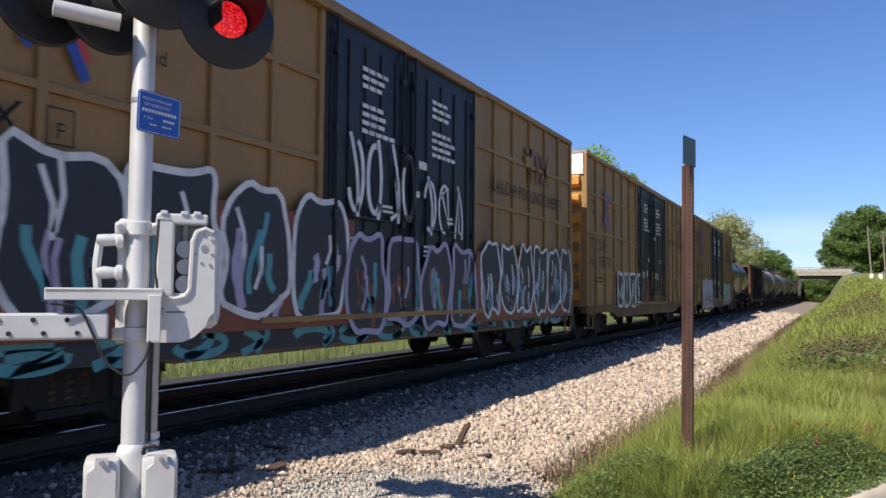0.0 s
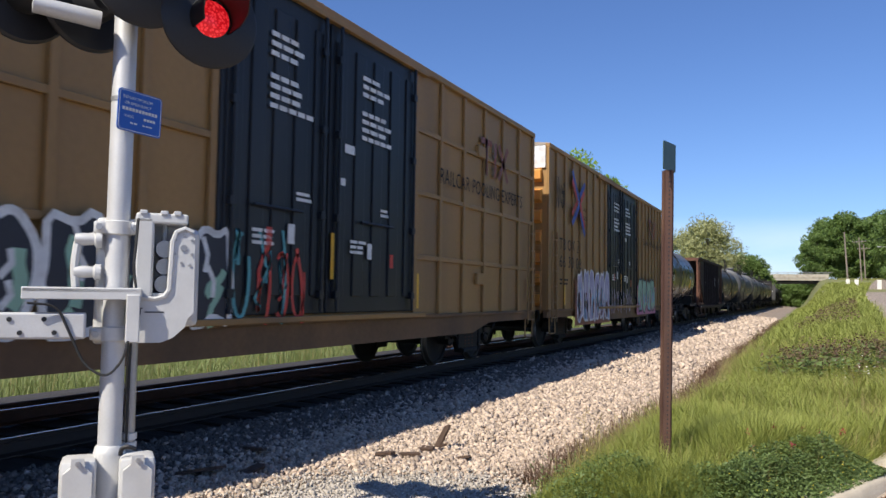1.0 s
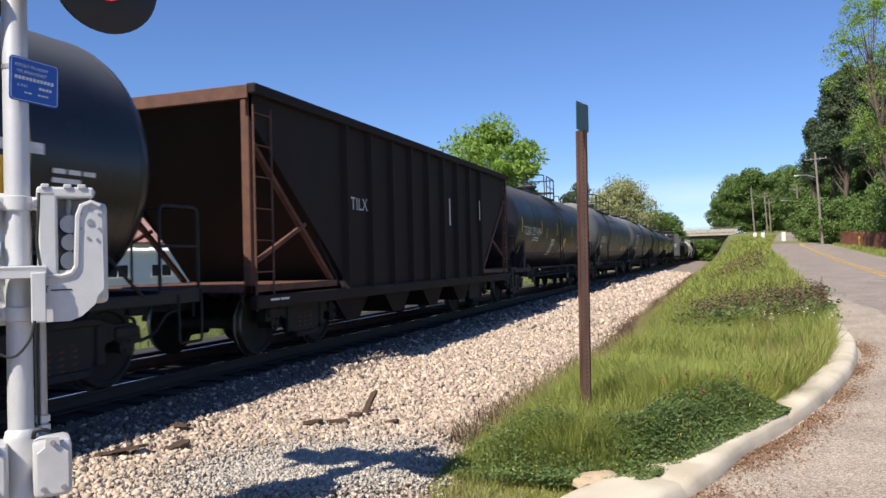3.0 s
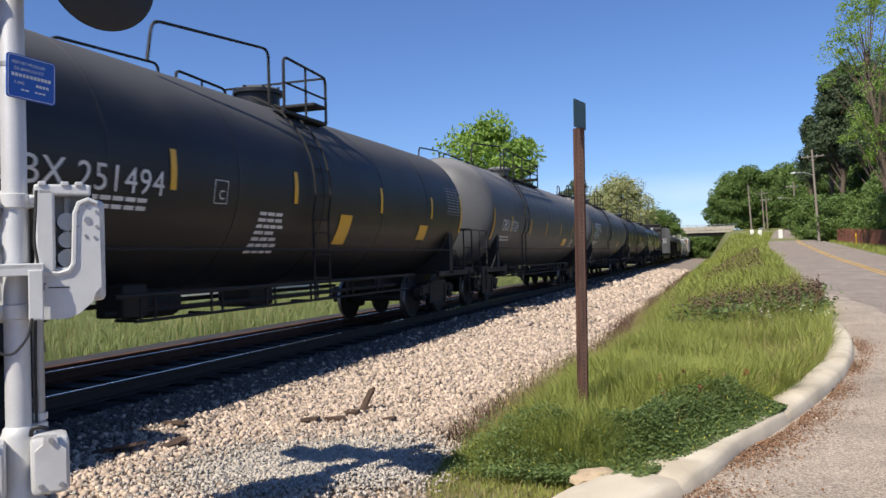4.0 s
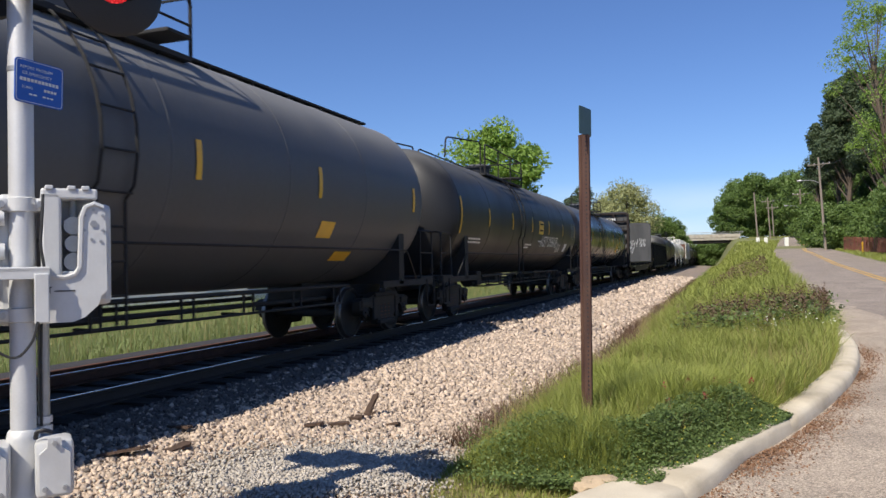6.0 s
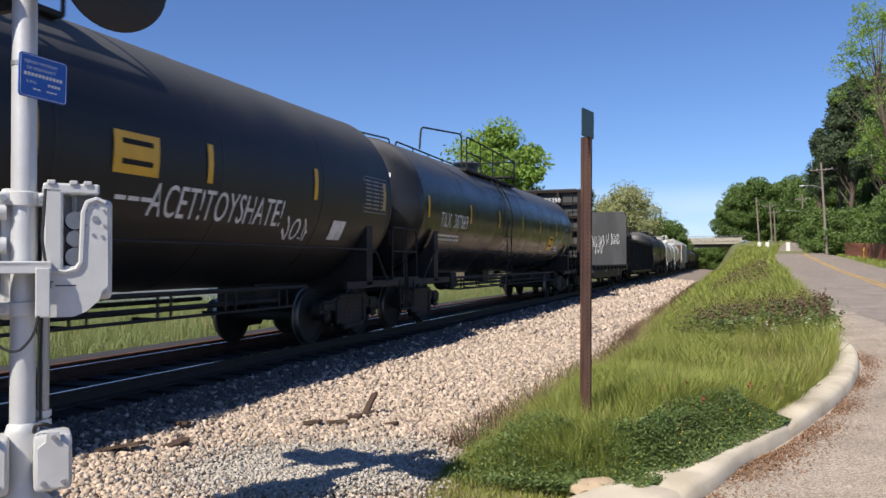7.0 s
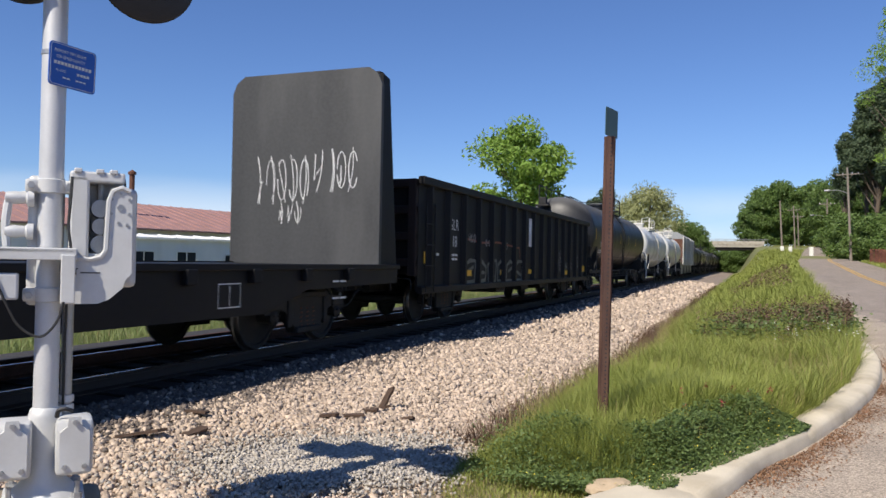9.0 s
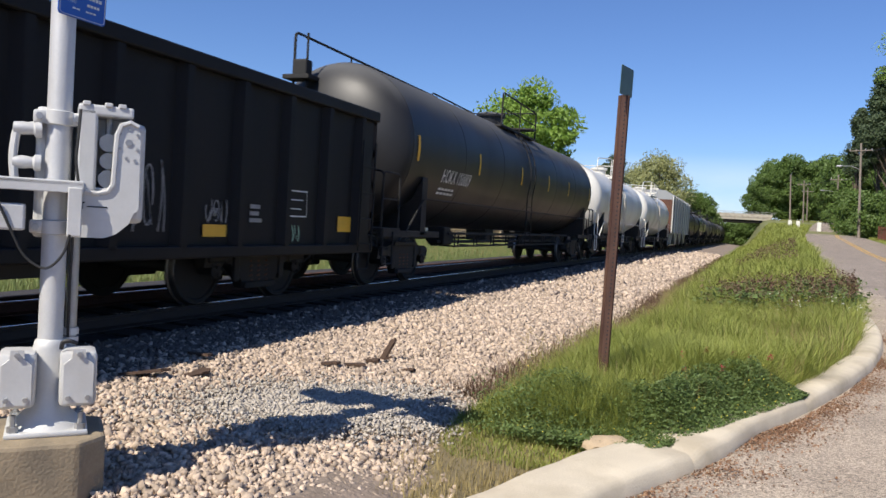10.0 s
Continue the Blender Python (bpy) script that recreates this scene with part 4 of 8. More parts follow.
    bars(car, [(-0.16, 1.5, 0.07, 0.6)], YELLOW_STRIPE, surf, "reflector_strip")
    # emblem: crossed arrows in red and blue
    def emblem(cy, cz, r, wide=1.0):
        for m, pts in ((BLUE_MARK, [(-0.5, 1.0), (0.05, 0.1), (0.05, -0.1), (-0.5, -0.75)]), (BLUE_MARK, [(0.55, 0.75), (0.1, 0.25)]), (BLUE_MARK, [(0.15, -0.3), (0.55, -1.05)]),
                       (RED_MARK, [(-0.5, 0.7), (-0.08, 0.05), (-0.5, -0.45)]), (RED_MARK, [(0.5, 0.45), (0.16, 0.0), (0.55, -0.75)])):
            bm = bmesh.new()
            ribbon(bm, [(cy + a * r * wide, cz + b * r) for a, b in pts], 0.2 * r, panel(0) + (0.003 if m is RED_MARK else 0.006))
            part("emblem", bm, m, car)
    text = lambda s, y, z, h, w=1.0, sp=1.1: side_text(car, s, y, z, h, BLACK_MARK, panel, width=w, spacing=sp)
    y0 = -L
    if style != "plain":
        if style == "c":
            emblem(y0 + 2.5, 3.84, 0.8, 1.5)
        else:
            emblem(y0 + 2.0, 3.66, 0.55)
        up = 0.2 if style == "c" else 0.0
        dy = -0.4 if grid else 0.0
        text("next", y0 + 0.75 + dy, 3.7 + up, 0.17)
        text("load", y0 + 0.75 + dy, 3.44 + up, 0.17)
        text("any", y0 + 3.0 + dy * 0.6, 3.68, 0.15)
        text("road", y0 + 3.0 + dy * 0.6, 3.44, 0.15)
        text("TB OX", y0 + 0.75 + dy, 2.5, 0.3, 1.4)
        text({"a": "64 18 68", "b": "64 18 70", "c": "66 30 08"}[style], y0 + 0.75 + dy, 2.06, 0.3, 2.05)
        bars(car, [(y0 + 0.8, 1.72, 0.2, 0.045), (y0 + 1.15, 1.72, 0.4, 0.045), (y0 + 0.8, 1.62, 0.2, 0.045), (y0 + 1.15, 1.62, 0.35, 0.045)], BLACK_MARK, panel)
        # the letter F in a frame
        fr = bmesh.new()
        ribbon(fr, [(y0 + 2.35 + dy, 2.5), (y0 + 2.6 + dy, 2.5), (y0 + 2.6 + dy, 2.8), (y0 + 2.35 + dy, 2.8)], 0.02, panel(0) + 0.006, True)
        part("plate_mark", fr, BLACK_MARK, car)
        text("F", y0 + 2.43 + dy, 2.55, 0.14)
        tx = "RAILCAR POOLING EXPERTS" if style != "c" else "Railcar Pooling Experts"
        text(tx, L - (5.0 if grid else 4.3), 3.22 if grid else 3.3, 0.27 if grid else 0.24, 4.15 if grid else 4.0)
        lg = bmesh.new()
        for pts in ([(0, 0.55), (0.55, 0.55)], [(0.28, 0.6), (0.28, -0.1)], [(0.75, 0.6), (0.75, -0.1)], [(0.95, 0.6), (1.45, -0.1)], [(1.45, 0.6), (0.95, -0.1)]):
            ribbon(lg, [(L - 3.2 + a, 3.75 + b) for a, b in pts], 0.12, panel(0) + 0.005)
        part("faded_logo", lg, RUSTRED_MARK, car)
        bars(car, [(d1 + 0.1, 1.1, 0.07, 0.55), (y0 + 1.2, 1.1, 0.07, 0.5), (L - 0.45, 1.2, 0.08, 0.5)], YELLOW_STRIPE, panel, "reflector_strip")
        vent = bmesh.new()
        for z in (1.62, 4.05):
            box(vent, W + 0.01, W + 0.075, d1 + 2.55, d1 + 2.9, z - 0.1, z + 0.12, 0.015)
        part("bracket", vent, YELLOW_BOX, car)
    gx = W + 0.096
    if style == "a":
        piece(car, 5, -L + 0.3, d0 + 0.5, 0.95, 2.55, NAVY_MARK, WHITE_MARK, [TEAL_MARK, LILAC_MARK], gx, 5, 0.075, RUSTRED_MARK)
        piece(car, 8, d0 + 0.4, d1 - 0.05, 0.75, 2.15, NAVY_MARK, LILAC_MARK, [RUSTRED_MARK, TEAL_MARK], gx + 0.02, 4, 0.08)
        piece(car, 11, d1 + 0.2, L - 0.2, 0.85, 2.35, NAVY_MARK, WHITE_MARK, [TEAL_MARK, LILAC_MARK], gx, 6, 0.06, RUSTRED_MARK)
        tag(car, 3, d0 + 0.35, 2.3, 1.9, 1.1, WHITE_MARK, 0.07, 4, None, gx + 0.05)
        tag(car, 9, 0.15, 2.2, 1.5, 0.9, WHITE_MARK, 0.065, 3, None, gx + 0.05)
        bm = bmesh.new()
        ribbon(bm, [(-L + 0.2, 0.78), (L - 0.3, 0.78)], 0.22, W + 0.025)
        part("graffiti_band", bm, NAVY_MARK, car)
        tag(car, 17, -L + 0.5, 0.66, 2 * L - 1.2, 0.25, TEAL_MARK, 0.1, 16, None, W + 0.03)
    if style == "b":
        piece(car, 21, -L + 3.0, d0 + 0.25, 0.9, 2.0, NAVY_MARK, WHITE_MARK, [MINT_MARK], gx, 4, 0.08)
        tag(car, 22, d0 + 0.2, 0.95, 1.1, 1.1, TEAL_MARK, 0.05, 3, None, gx)
        tag(car, 24, d0 + 0.6, 0.95, 1.0, 0.9, RED_MARK, 0.05, 3, None, gx)
    if style == "c":
        piece(car, 31, -L + 2.4, d0 + 0.1, 0.6, 2.1, LILAC_MARK, WHITE_MARK, [RUSTRED_MARK, SKYBLUE_MARK, NAVY_MARK], gx, 6, 0.05, RUSTRED_MARK)
        piece(car, 33, d1 + 0.15, L - 1.9, 0.75, 2.05, MINT_MARK, NAVY_MARK, [SKYBLUE_MARK, PINK_MARK], gx, 4, 0.07, PINK_MARK)
        tag(car, 35, d0 + 0.2, 0.8, 3.6, 0.8, LILAC_MARK, 0.05, 8, None, gx)
        tag(car, 36, -L + 0.4, 3.5, 0.8, 0.8, BLACK_MARK, 0.05, 2, None, gx)
    return car


def tank_car(s0, s1, R, zc, skin, label, marks=(), rails=(-1.0, 1.0), bars_at=(), extra=(), full_walk=False, gate=False, long_rail=False, bar_z=-0.25, white=False, end_text="", ladder_at=None):
    """A tank car whose heads reach from s0 to s1. rails: where the manway platform begins and ends, from the middle."""
    L = (s1 - s0) / 2
    r0, r1 = rails
    man = r0 + (r1 - r0) * 0.62
    car = root("tank_car", pose(XC, (s0 + s1) / 2, 0), label, "tank car", "train cars")
    bm = bmesh.new()
    hd = R * 0.42
    prof = [(0, -L)] + [(R * math.sin(a), -L + hd - hd * math.cos(a)) for a in np.linspace(0.15, math.pi / 2, 9)]
    prof += [(R, y) for y in np.linspace(-L + hd + 0.02, L - hd - 0.02, 14)] + [(r, -y) for r, y in prof[::-1]]
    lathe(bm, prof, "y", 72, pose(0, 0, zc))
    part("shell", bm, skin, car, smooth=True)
    # weld seams
    for y in np.linspace(-L + hd, L - hd, 7):
        bm = bmesh.new()
        lathe(bm, [(R, y - 0.02), (R + 0.006, y - 0.012), (R + 0.006, y + 0.012), (R, y + 0.02)], "y", 72, pose(0, 0, zc))
        part("weld_seam", bm, skin, car, smooth=True)

    def surf(z):
        return math.sqrt(max(0.01, R * R - (z - zc) ** 2)) + 0.006
    frame_mat = TANK_WHITE if white else UNDER
    # stub sills, bolsters, cradle pads
    for e in (-1, 1):
        fr = bmesh.new()
        ya, yb = sorted((e * (L + 0.35), e * (L - 3.2)))
        box(fr, -0.35, 0.35, ya, yb, 0.72, 1.02, 0.02)
        part("stub_sill", fr, UNDER, car)
        yb2 = e * (L - 1.35)
        fr = bmesh.new()
        prism(fr, [(-1.45, 0.95), (1.45, 0.95), (1.45, zc - R * 0.35), (1.25, zc - R * 0.62), (0.6, zc - R * 0.93), (-0.6, zc - R * 0.93), (-1.25, zc - R * 0.62), (-1.45, zc - R * 0.35)], "y", yb2 - 0.12, yb2 + 0.12)
        part("bolster_cradle", fr, UNDER, car)
        ya, yb = sorted((e * (L + 0.4), e * (L - 0.35)))
        fr = bmesh.new()
        box(fr, -1.45, 1.45, ya, yb, 1.0, 1.06, 0.01)
        part("end_platform", fr, UNDER, car)
        for sx in (-1, 1):
            fr = bmesh.new()
            box(fr, *sorted((sx * 1.45, sx * 1.37)), *sorted((e * (L + 0.4), e * (L - 2.2))), 0.9, 1.02, 0.01)
            part("side_beam", fr, UNDER, car)
    for e in (-1, 1):
        bogie(car, e * (L - 1.35))
        coupler(car, e * (L + 0.3), e)
        hr = bmesh.new()
        y1, y2 = e * (L + 0.36), e * (L - 0.3)
        for sx in (1, -1):
            tube(hr, bend([(sx * 1.42, y2, 1.05), (sx * 1.42, y2, 2.0), (sx * 1.42, y1, 2.0), (sx * 1.42, y1, 1.05)], 0.1), 0.02, 6)
            tube(hr, [(sx * 1.42, y2, 1.55), (sx * 1.42, y1, 1.55)], 0.016, 5)
            tube(hr, bend([(sx * 1.46, y1, 1.05), (sx * 1.46, y1, 0.45), (sx * 1.46, y1 - e * 0.4, 0.45), (sx * 1.46, y1 - e * 0.4, 1.0)], 0.05), 0.018, 5)
        tube(hr, bend([(1.42, y1, 1.6), (1.42, y1, 2.02), (-1.42, y1, 2.02), (-1.42, y1, 1.6)], 0.1), 0.02, 6)
        for x in (0.45, -0.45):
            tube(hr, [(x, y1, 1.05), (x, y1, 2.02)], 0.016, 5)
        part("end_handrail", hr, frame_mat, car)
        bw = bmesh.new()
        lathe(bw, [(0, -0.03), (0.26, -0.03), (0.28, 0.0), (0.26, 0.03), (0, 0.03)], "y", 18, pose(-0.7, e * (L + 0.2), 1.65))
        if e < 0:
            part("brake_wheel", bw, UNDER, car)
        else:
            bw.free()
    # long side handrail low on the tank, and running gear between the bogies
    lo = bmesh.new()
    for sx in (1, -1):
        tube(lo, bend([(sx * 1.45, -L + 0.6, 1.0), (sx * 1.5, -L + 1.2, zc - R * 0.62), (sx * 1.5, L - 1.2, zc - R * 0.62), (sx * 1.45, L - 0.6, 1.0)], 0.15), 0.018, 6)
    part("side_handrail", lo, frame_mat, car)
    lad = bmesh.new()
    yl = man - 0.9 if ladder_at is None else ladder_at
    for sx in (1, -1):
        n = 14
        for k in (0, 0.48):
            pts = [(sx * 1.5, yl + k, 0.72), (sx * 1.5, yl + k, zc - R * 0.35)]
            pts += [(sx * (R + 0.07) * math.cos(a), yl + k, zc + (R + 0.07) * math.sin(a)) for a in np.linspace(-0.25, 1.25, 9)]
            tube(lad, pts, 0.018, 6)
        for a in np.linspace(-0.3, 1.2, 7):
            p = (sx * (R + 0.07) * math.cos(a), zc + (R + 0.07) * math.sin(a))
            tube(lad, [(p[0], yl, p[1]), (p[0], yl + 0.48, p[1])], 0.013, 5)
        for z in (0.74, 1.05, 1.4, 1.75):
            tube(lad, [(sx * 1.5, yl, z), (sx * 1.5, yl + 0.48, z)], 0.013, 5)
    part("side_ladder", lad, frame_mat, car)
    # bottom gear: pipes, valve box, hung ladder steps
    bt = bmesh.new()
    for x in (0.9, -0.5):
        tube(bt, [(x, -L + 3.4, 0.78), (x, L - 3.4, 0.78)], 0.035, 6)
    tube(bt, [(1.25, -L + 3.2, 0.98), (1.25, L - 3.2, 0.98)], 0.03, 6)
    for y in np.arange(-L + 3.6, L - 3.4, 1.25):
        tube(bt, [(1.25, y, 0.98), (1.25, y, 0.7), (0.9, y, 0.7)], 0.022, 5)
        tube(bt, [(1.25, y + 0.22, 0.98), (1.25, y + 0.22, 0.7)], 0.018, 5)
    tube(bt, [(1.25, -L + 3.5, 0.7), (1.25, L - 3.5, 0.7)], 0.02, 5)
    box(bt, -0.3, 0.3, -0.35, 0.35, zc - R - 0.3, zc - R + 0.1, 0.04)
    lathe(bt, [(0, -0.4), (0.2, -0.38), (0.2, 0.38), (0, 0.4)], "y", 14, pose(0.5, -L + 4.6, 0.85))
    box(bt, 0.6, 1.0, -L + 3.6, -L + 4.0, 0.72, 1.1, 0.03)
    part("bottom_gear", bt, UNDER, car)
    # manway, platform and its railing on top
    top = zc + R
    mw = bmesh.new()
    lathe(mw, [(0, 0), (0.36, 0), (0.36, 0.3), (0.42, 0.3), (0.42, 0.36), (0.3, 0.42), (0, 0.44)], "z", 24, pose(0, man, top - 0.06))
    for k in range(8):
        a = k * math.pi / 4
        lathe(mw, [(0, 0), (0.03, 0), (0.03, 0.1), (0, 0.1)], "z", 6, pose(0.39 * math.cos(a), man + 0.39 * math.sin(a), top + 0.24))
    part("manway", mw, skin if not white else TANK_WHITE, car, "round manway dome with bolted cover", smooth=True)
    pf = bmesh.new()
    for sx in (1, -1):
        box(pf, *sorted((sx * 0.5, sx * 1.02)), r0, r1, top - 0.28, top - 0.22, 0.01)
        for y in np.arange(r0 + 0.1, r1, 0.55):
            tube(pf, [(sx * 0.98, y, top - 0.25), (sx * 0.72, y, top - 0.55)], 0.02, 5)
    box(pf, -1.02, 1.02, r1 - 0.45, r1, top + 0.0, top + 0.05, 0.01)
    if full_walk:
        box(pf, -0.3, 0.3, -L + 0.4, L - 0.4, top + 0.06, top + 0.1, 0.01)
        for y in np.arange(-L + 0.6, L - 0.5, 1.1):
            box(pf, -0.28, 0.28, y - 0.03, y + 0.03, top - 0.08, top + 0.07)
    part("platform", pf, frame_mat, car)
    rl = bmesh.new()
    h = top + 0.6
    for sx in (1, -1):
        tube(rl, bend([(sx * 1.0, r0, top - 0.25), (sx * 1.0, r0, h), (sx * 1.0, r1, h - 0.06), (sx * 1.0, r1, top - 0.25)], 0.12), 0.024, 6)
        tube(rl, [(sx * 1.0, r0, top + 0.2), (sx * 1.0, r1, top + 0.18)], 0.018, 5)
        for y in np.linspace(r0, r1, max(3, int((r1 - r0) / 1.1) + 1))[1:-1]:
            tube(rl, [(sx * 1.0, y, top - 0.25), (sx * 1.0, y, h - 0.03)], 0.02, 5)
        if not full_walk and not long_rail:
            tube(rl, bend([(sx * 1.0, r0 - 0.42, top - 0.25), (sx * 1.0, r0 - 0.42, h), (sx * 0.8, max(r0 - 2.7, -L + 1.2), h - 0.18), (sx * 0.8, max(r0 - 2.8, -L + 1.1), top - 0.1)], 0.14), 0.022, 6)
    tube(rl, [(1.0, r1, h - 0.06), (-1.0, r1, h - 0.06)], 0.02, 5)
    part("safety_railing", rl, frame_mat, car)
    if long_rail:
        # a single handrail along the top from the head to the platform, and the brake stand by the head
        lr = bmesh.new()
        tube(lr, bend([(-0.75, -L + 0.1, 2.2), (-0.75, -L + 0.1, top + 0.46), (-0.75, r0 - 0.2, top + 0.42), (-0.75, r0 - 0.2, top - 0.12)], 0.1), 0.026, 6)
        tube(lr, [(-0.45, -L + 0.05, 2.2), (-0.45, -L + 0.05, top + 0.42)], 0.022, 6)
        for y in np.linspace(-L + 2.2, r0 - 1.8, 3):
            tube(lr, [(-0.75, y, top - 0.15), (-0.75, y, top + 0.43)], 0.018, 5)
        part("top_handrail", lr, UNDER, car)
        bs = bmesh.new()
        box(bs, -0.85, -0.3, -L - 0.12, -L + 0.25, top - 0.42, top - 0.34, 0.01)
        box(bs, -0.72, -0.42, -L - 0.02, -L + 0.2, top - 0.34, top - 0.05, 0.03)
        part("brake_stand", bs, UNDER, car)
    if gate:
        lad = bmesh.new()
        ladder(lad, 0.05, -L - 0.06, 1.1, top + 0.1, 0.45, "x", 0.3, 0.016)
        for x in (0.05, 0.5):
            tube(lad, bend([(x, -L - 0.06, top + 0.05), (x, -L + 0.12, top + 0.5), (x, -L + 0.6, top + 0.48), (x, -L + 0.65, top + 0.05)], 0.15), 0.024, 6)
        part("end_ladder", lad, UNDER, car)
    # reflective strips, lettering, placards
    for y in bars_at:
        bm = bmesh.new()
        z0, z1 = (bar_z, bar_z + 0.46) if abs(abs(y) - (L - hd)) > 0.15 else (bar_z - 0.25, bar_z + 0.62)
        zz = np.linspace(zc + z0, zc + z1, 7)
        for p, q in zip(zz, zz[1:]):
            bm.faces.new([bm.verts.new((surf(z) + 0.006, y + k, z)) for z, k in ((p, -0.05), (p, 0.05), (q, 0.05), (q, -0.05))])
        part("reflector_strip", bm, YELLOW_STRIPE, car)
    for text, y, z, h, w in marks:
        side_text(car, text, y, z, h, WHITE_MARK, surf, width=w)
    for kind, y, z, w, h in extra:
        if kind == "print":
            bars(car, small_print(int(y * 10) + 50, y, z, int(h), w, 0.045, 0.04), WHITE_MARK, surf)
        elif kind == "yellow":
            bars(car, [(y, z, w, h)], YELLOW_STRIPE, surf, "placard")
        elif kind == "notice":
            bars(car, [(y, z, w * 0.5, h), (y + w * 0.5, z, w * 0.5, h)], YELLOW_STRIPE, surf, "placard")
            bars(car, [(y + w * 0.17, z + h * f, w * 0.68, h * 0.13) for f in (0.7, 0.22)], BLACK_MARK, lambda q: surf(q) + 0.004, "placard_print")
        elif kind == "frame":
            bm = bmesh.new()
            ribbon(bm, [(y, z), (y + w, z), (y + w, z + h), (y, z + h)], 0.014, 0.012, True, surf)
            part("marking_frame", bm, WHITE_MARK, car)
            side_text(car, "C", y + w * 0.34, z + h * 0.18, h * 0.42, WHITE_MARK, surf)
        elif kind == "red":
            bars(car, [(y, z, w, h)], RED_MARK, surf, "placard")
        elif kind == "panel":
            bm = bmesh.new()
            ribbon(bm, [(y, z), (y + w, z), (y + w, z + h), (y, z + h)], 0.014, 0.012, True, surf)
            for k in range(1, 9):
                for j in range(3):
                    ribbon(bm, [(y + w * (0.03 + j * 0.33), z + k * h / 9), (y + w * (0.03 + j * 0.33 + 0.27), z + k * h / 9)], 0.024, 0.012, surf=surf)
            part("data_panel", bm, STENCIL_GREY, car)
        elif kind == "white":
            bars(car, [(y, z, w, h)], WHITE_MARK, surf, "placard")
        elif kind == "logo":
            bm = bmesh.new()
            for k in range(6):
                a = y + k * w / 6
                o = [(a, z), (a, z + h), (a + w / 7.5, z + h), (a + w / 7.5, z + h * (0.45 if k % 3 == 0 else 0))] + ([(a, z + h * 0.45)] if k % 3 == 0 else [(a, z)])
                ribbon(bm, [(p, q) for p, q in o], h * 0.2, 0.012, surf=surf)
            part("logo_shape", bm, WHITE_MARK, car)
        elif kind == "tag":
            tag(car, int(y * 7) + 60, y, z, w, h, WHITE_MARK, 0.035, max(3, int(w / 0.33)), surf, 0.012)
    if end_text:
        bt2 = lettering(end_text, 0.2)
        for v in bt2.verts:
            u, w = v.co.x, v.co.y
            px, pz = -0.55 + u, 0.45 + w
            rr = min(0.98, math.hypot(px, pz) / R)
            v.co = (px, -L + hd - hd * math.sqrt(1 - rr * rr) - 0.02, zc + pz)
        part("end_lettering", bt2, WHITE_MARK, car)
    return car


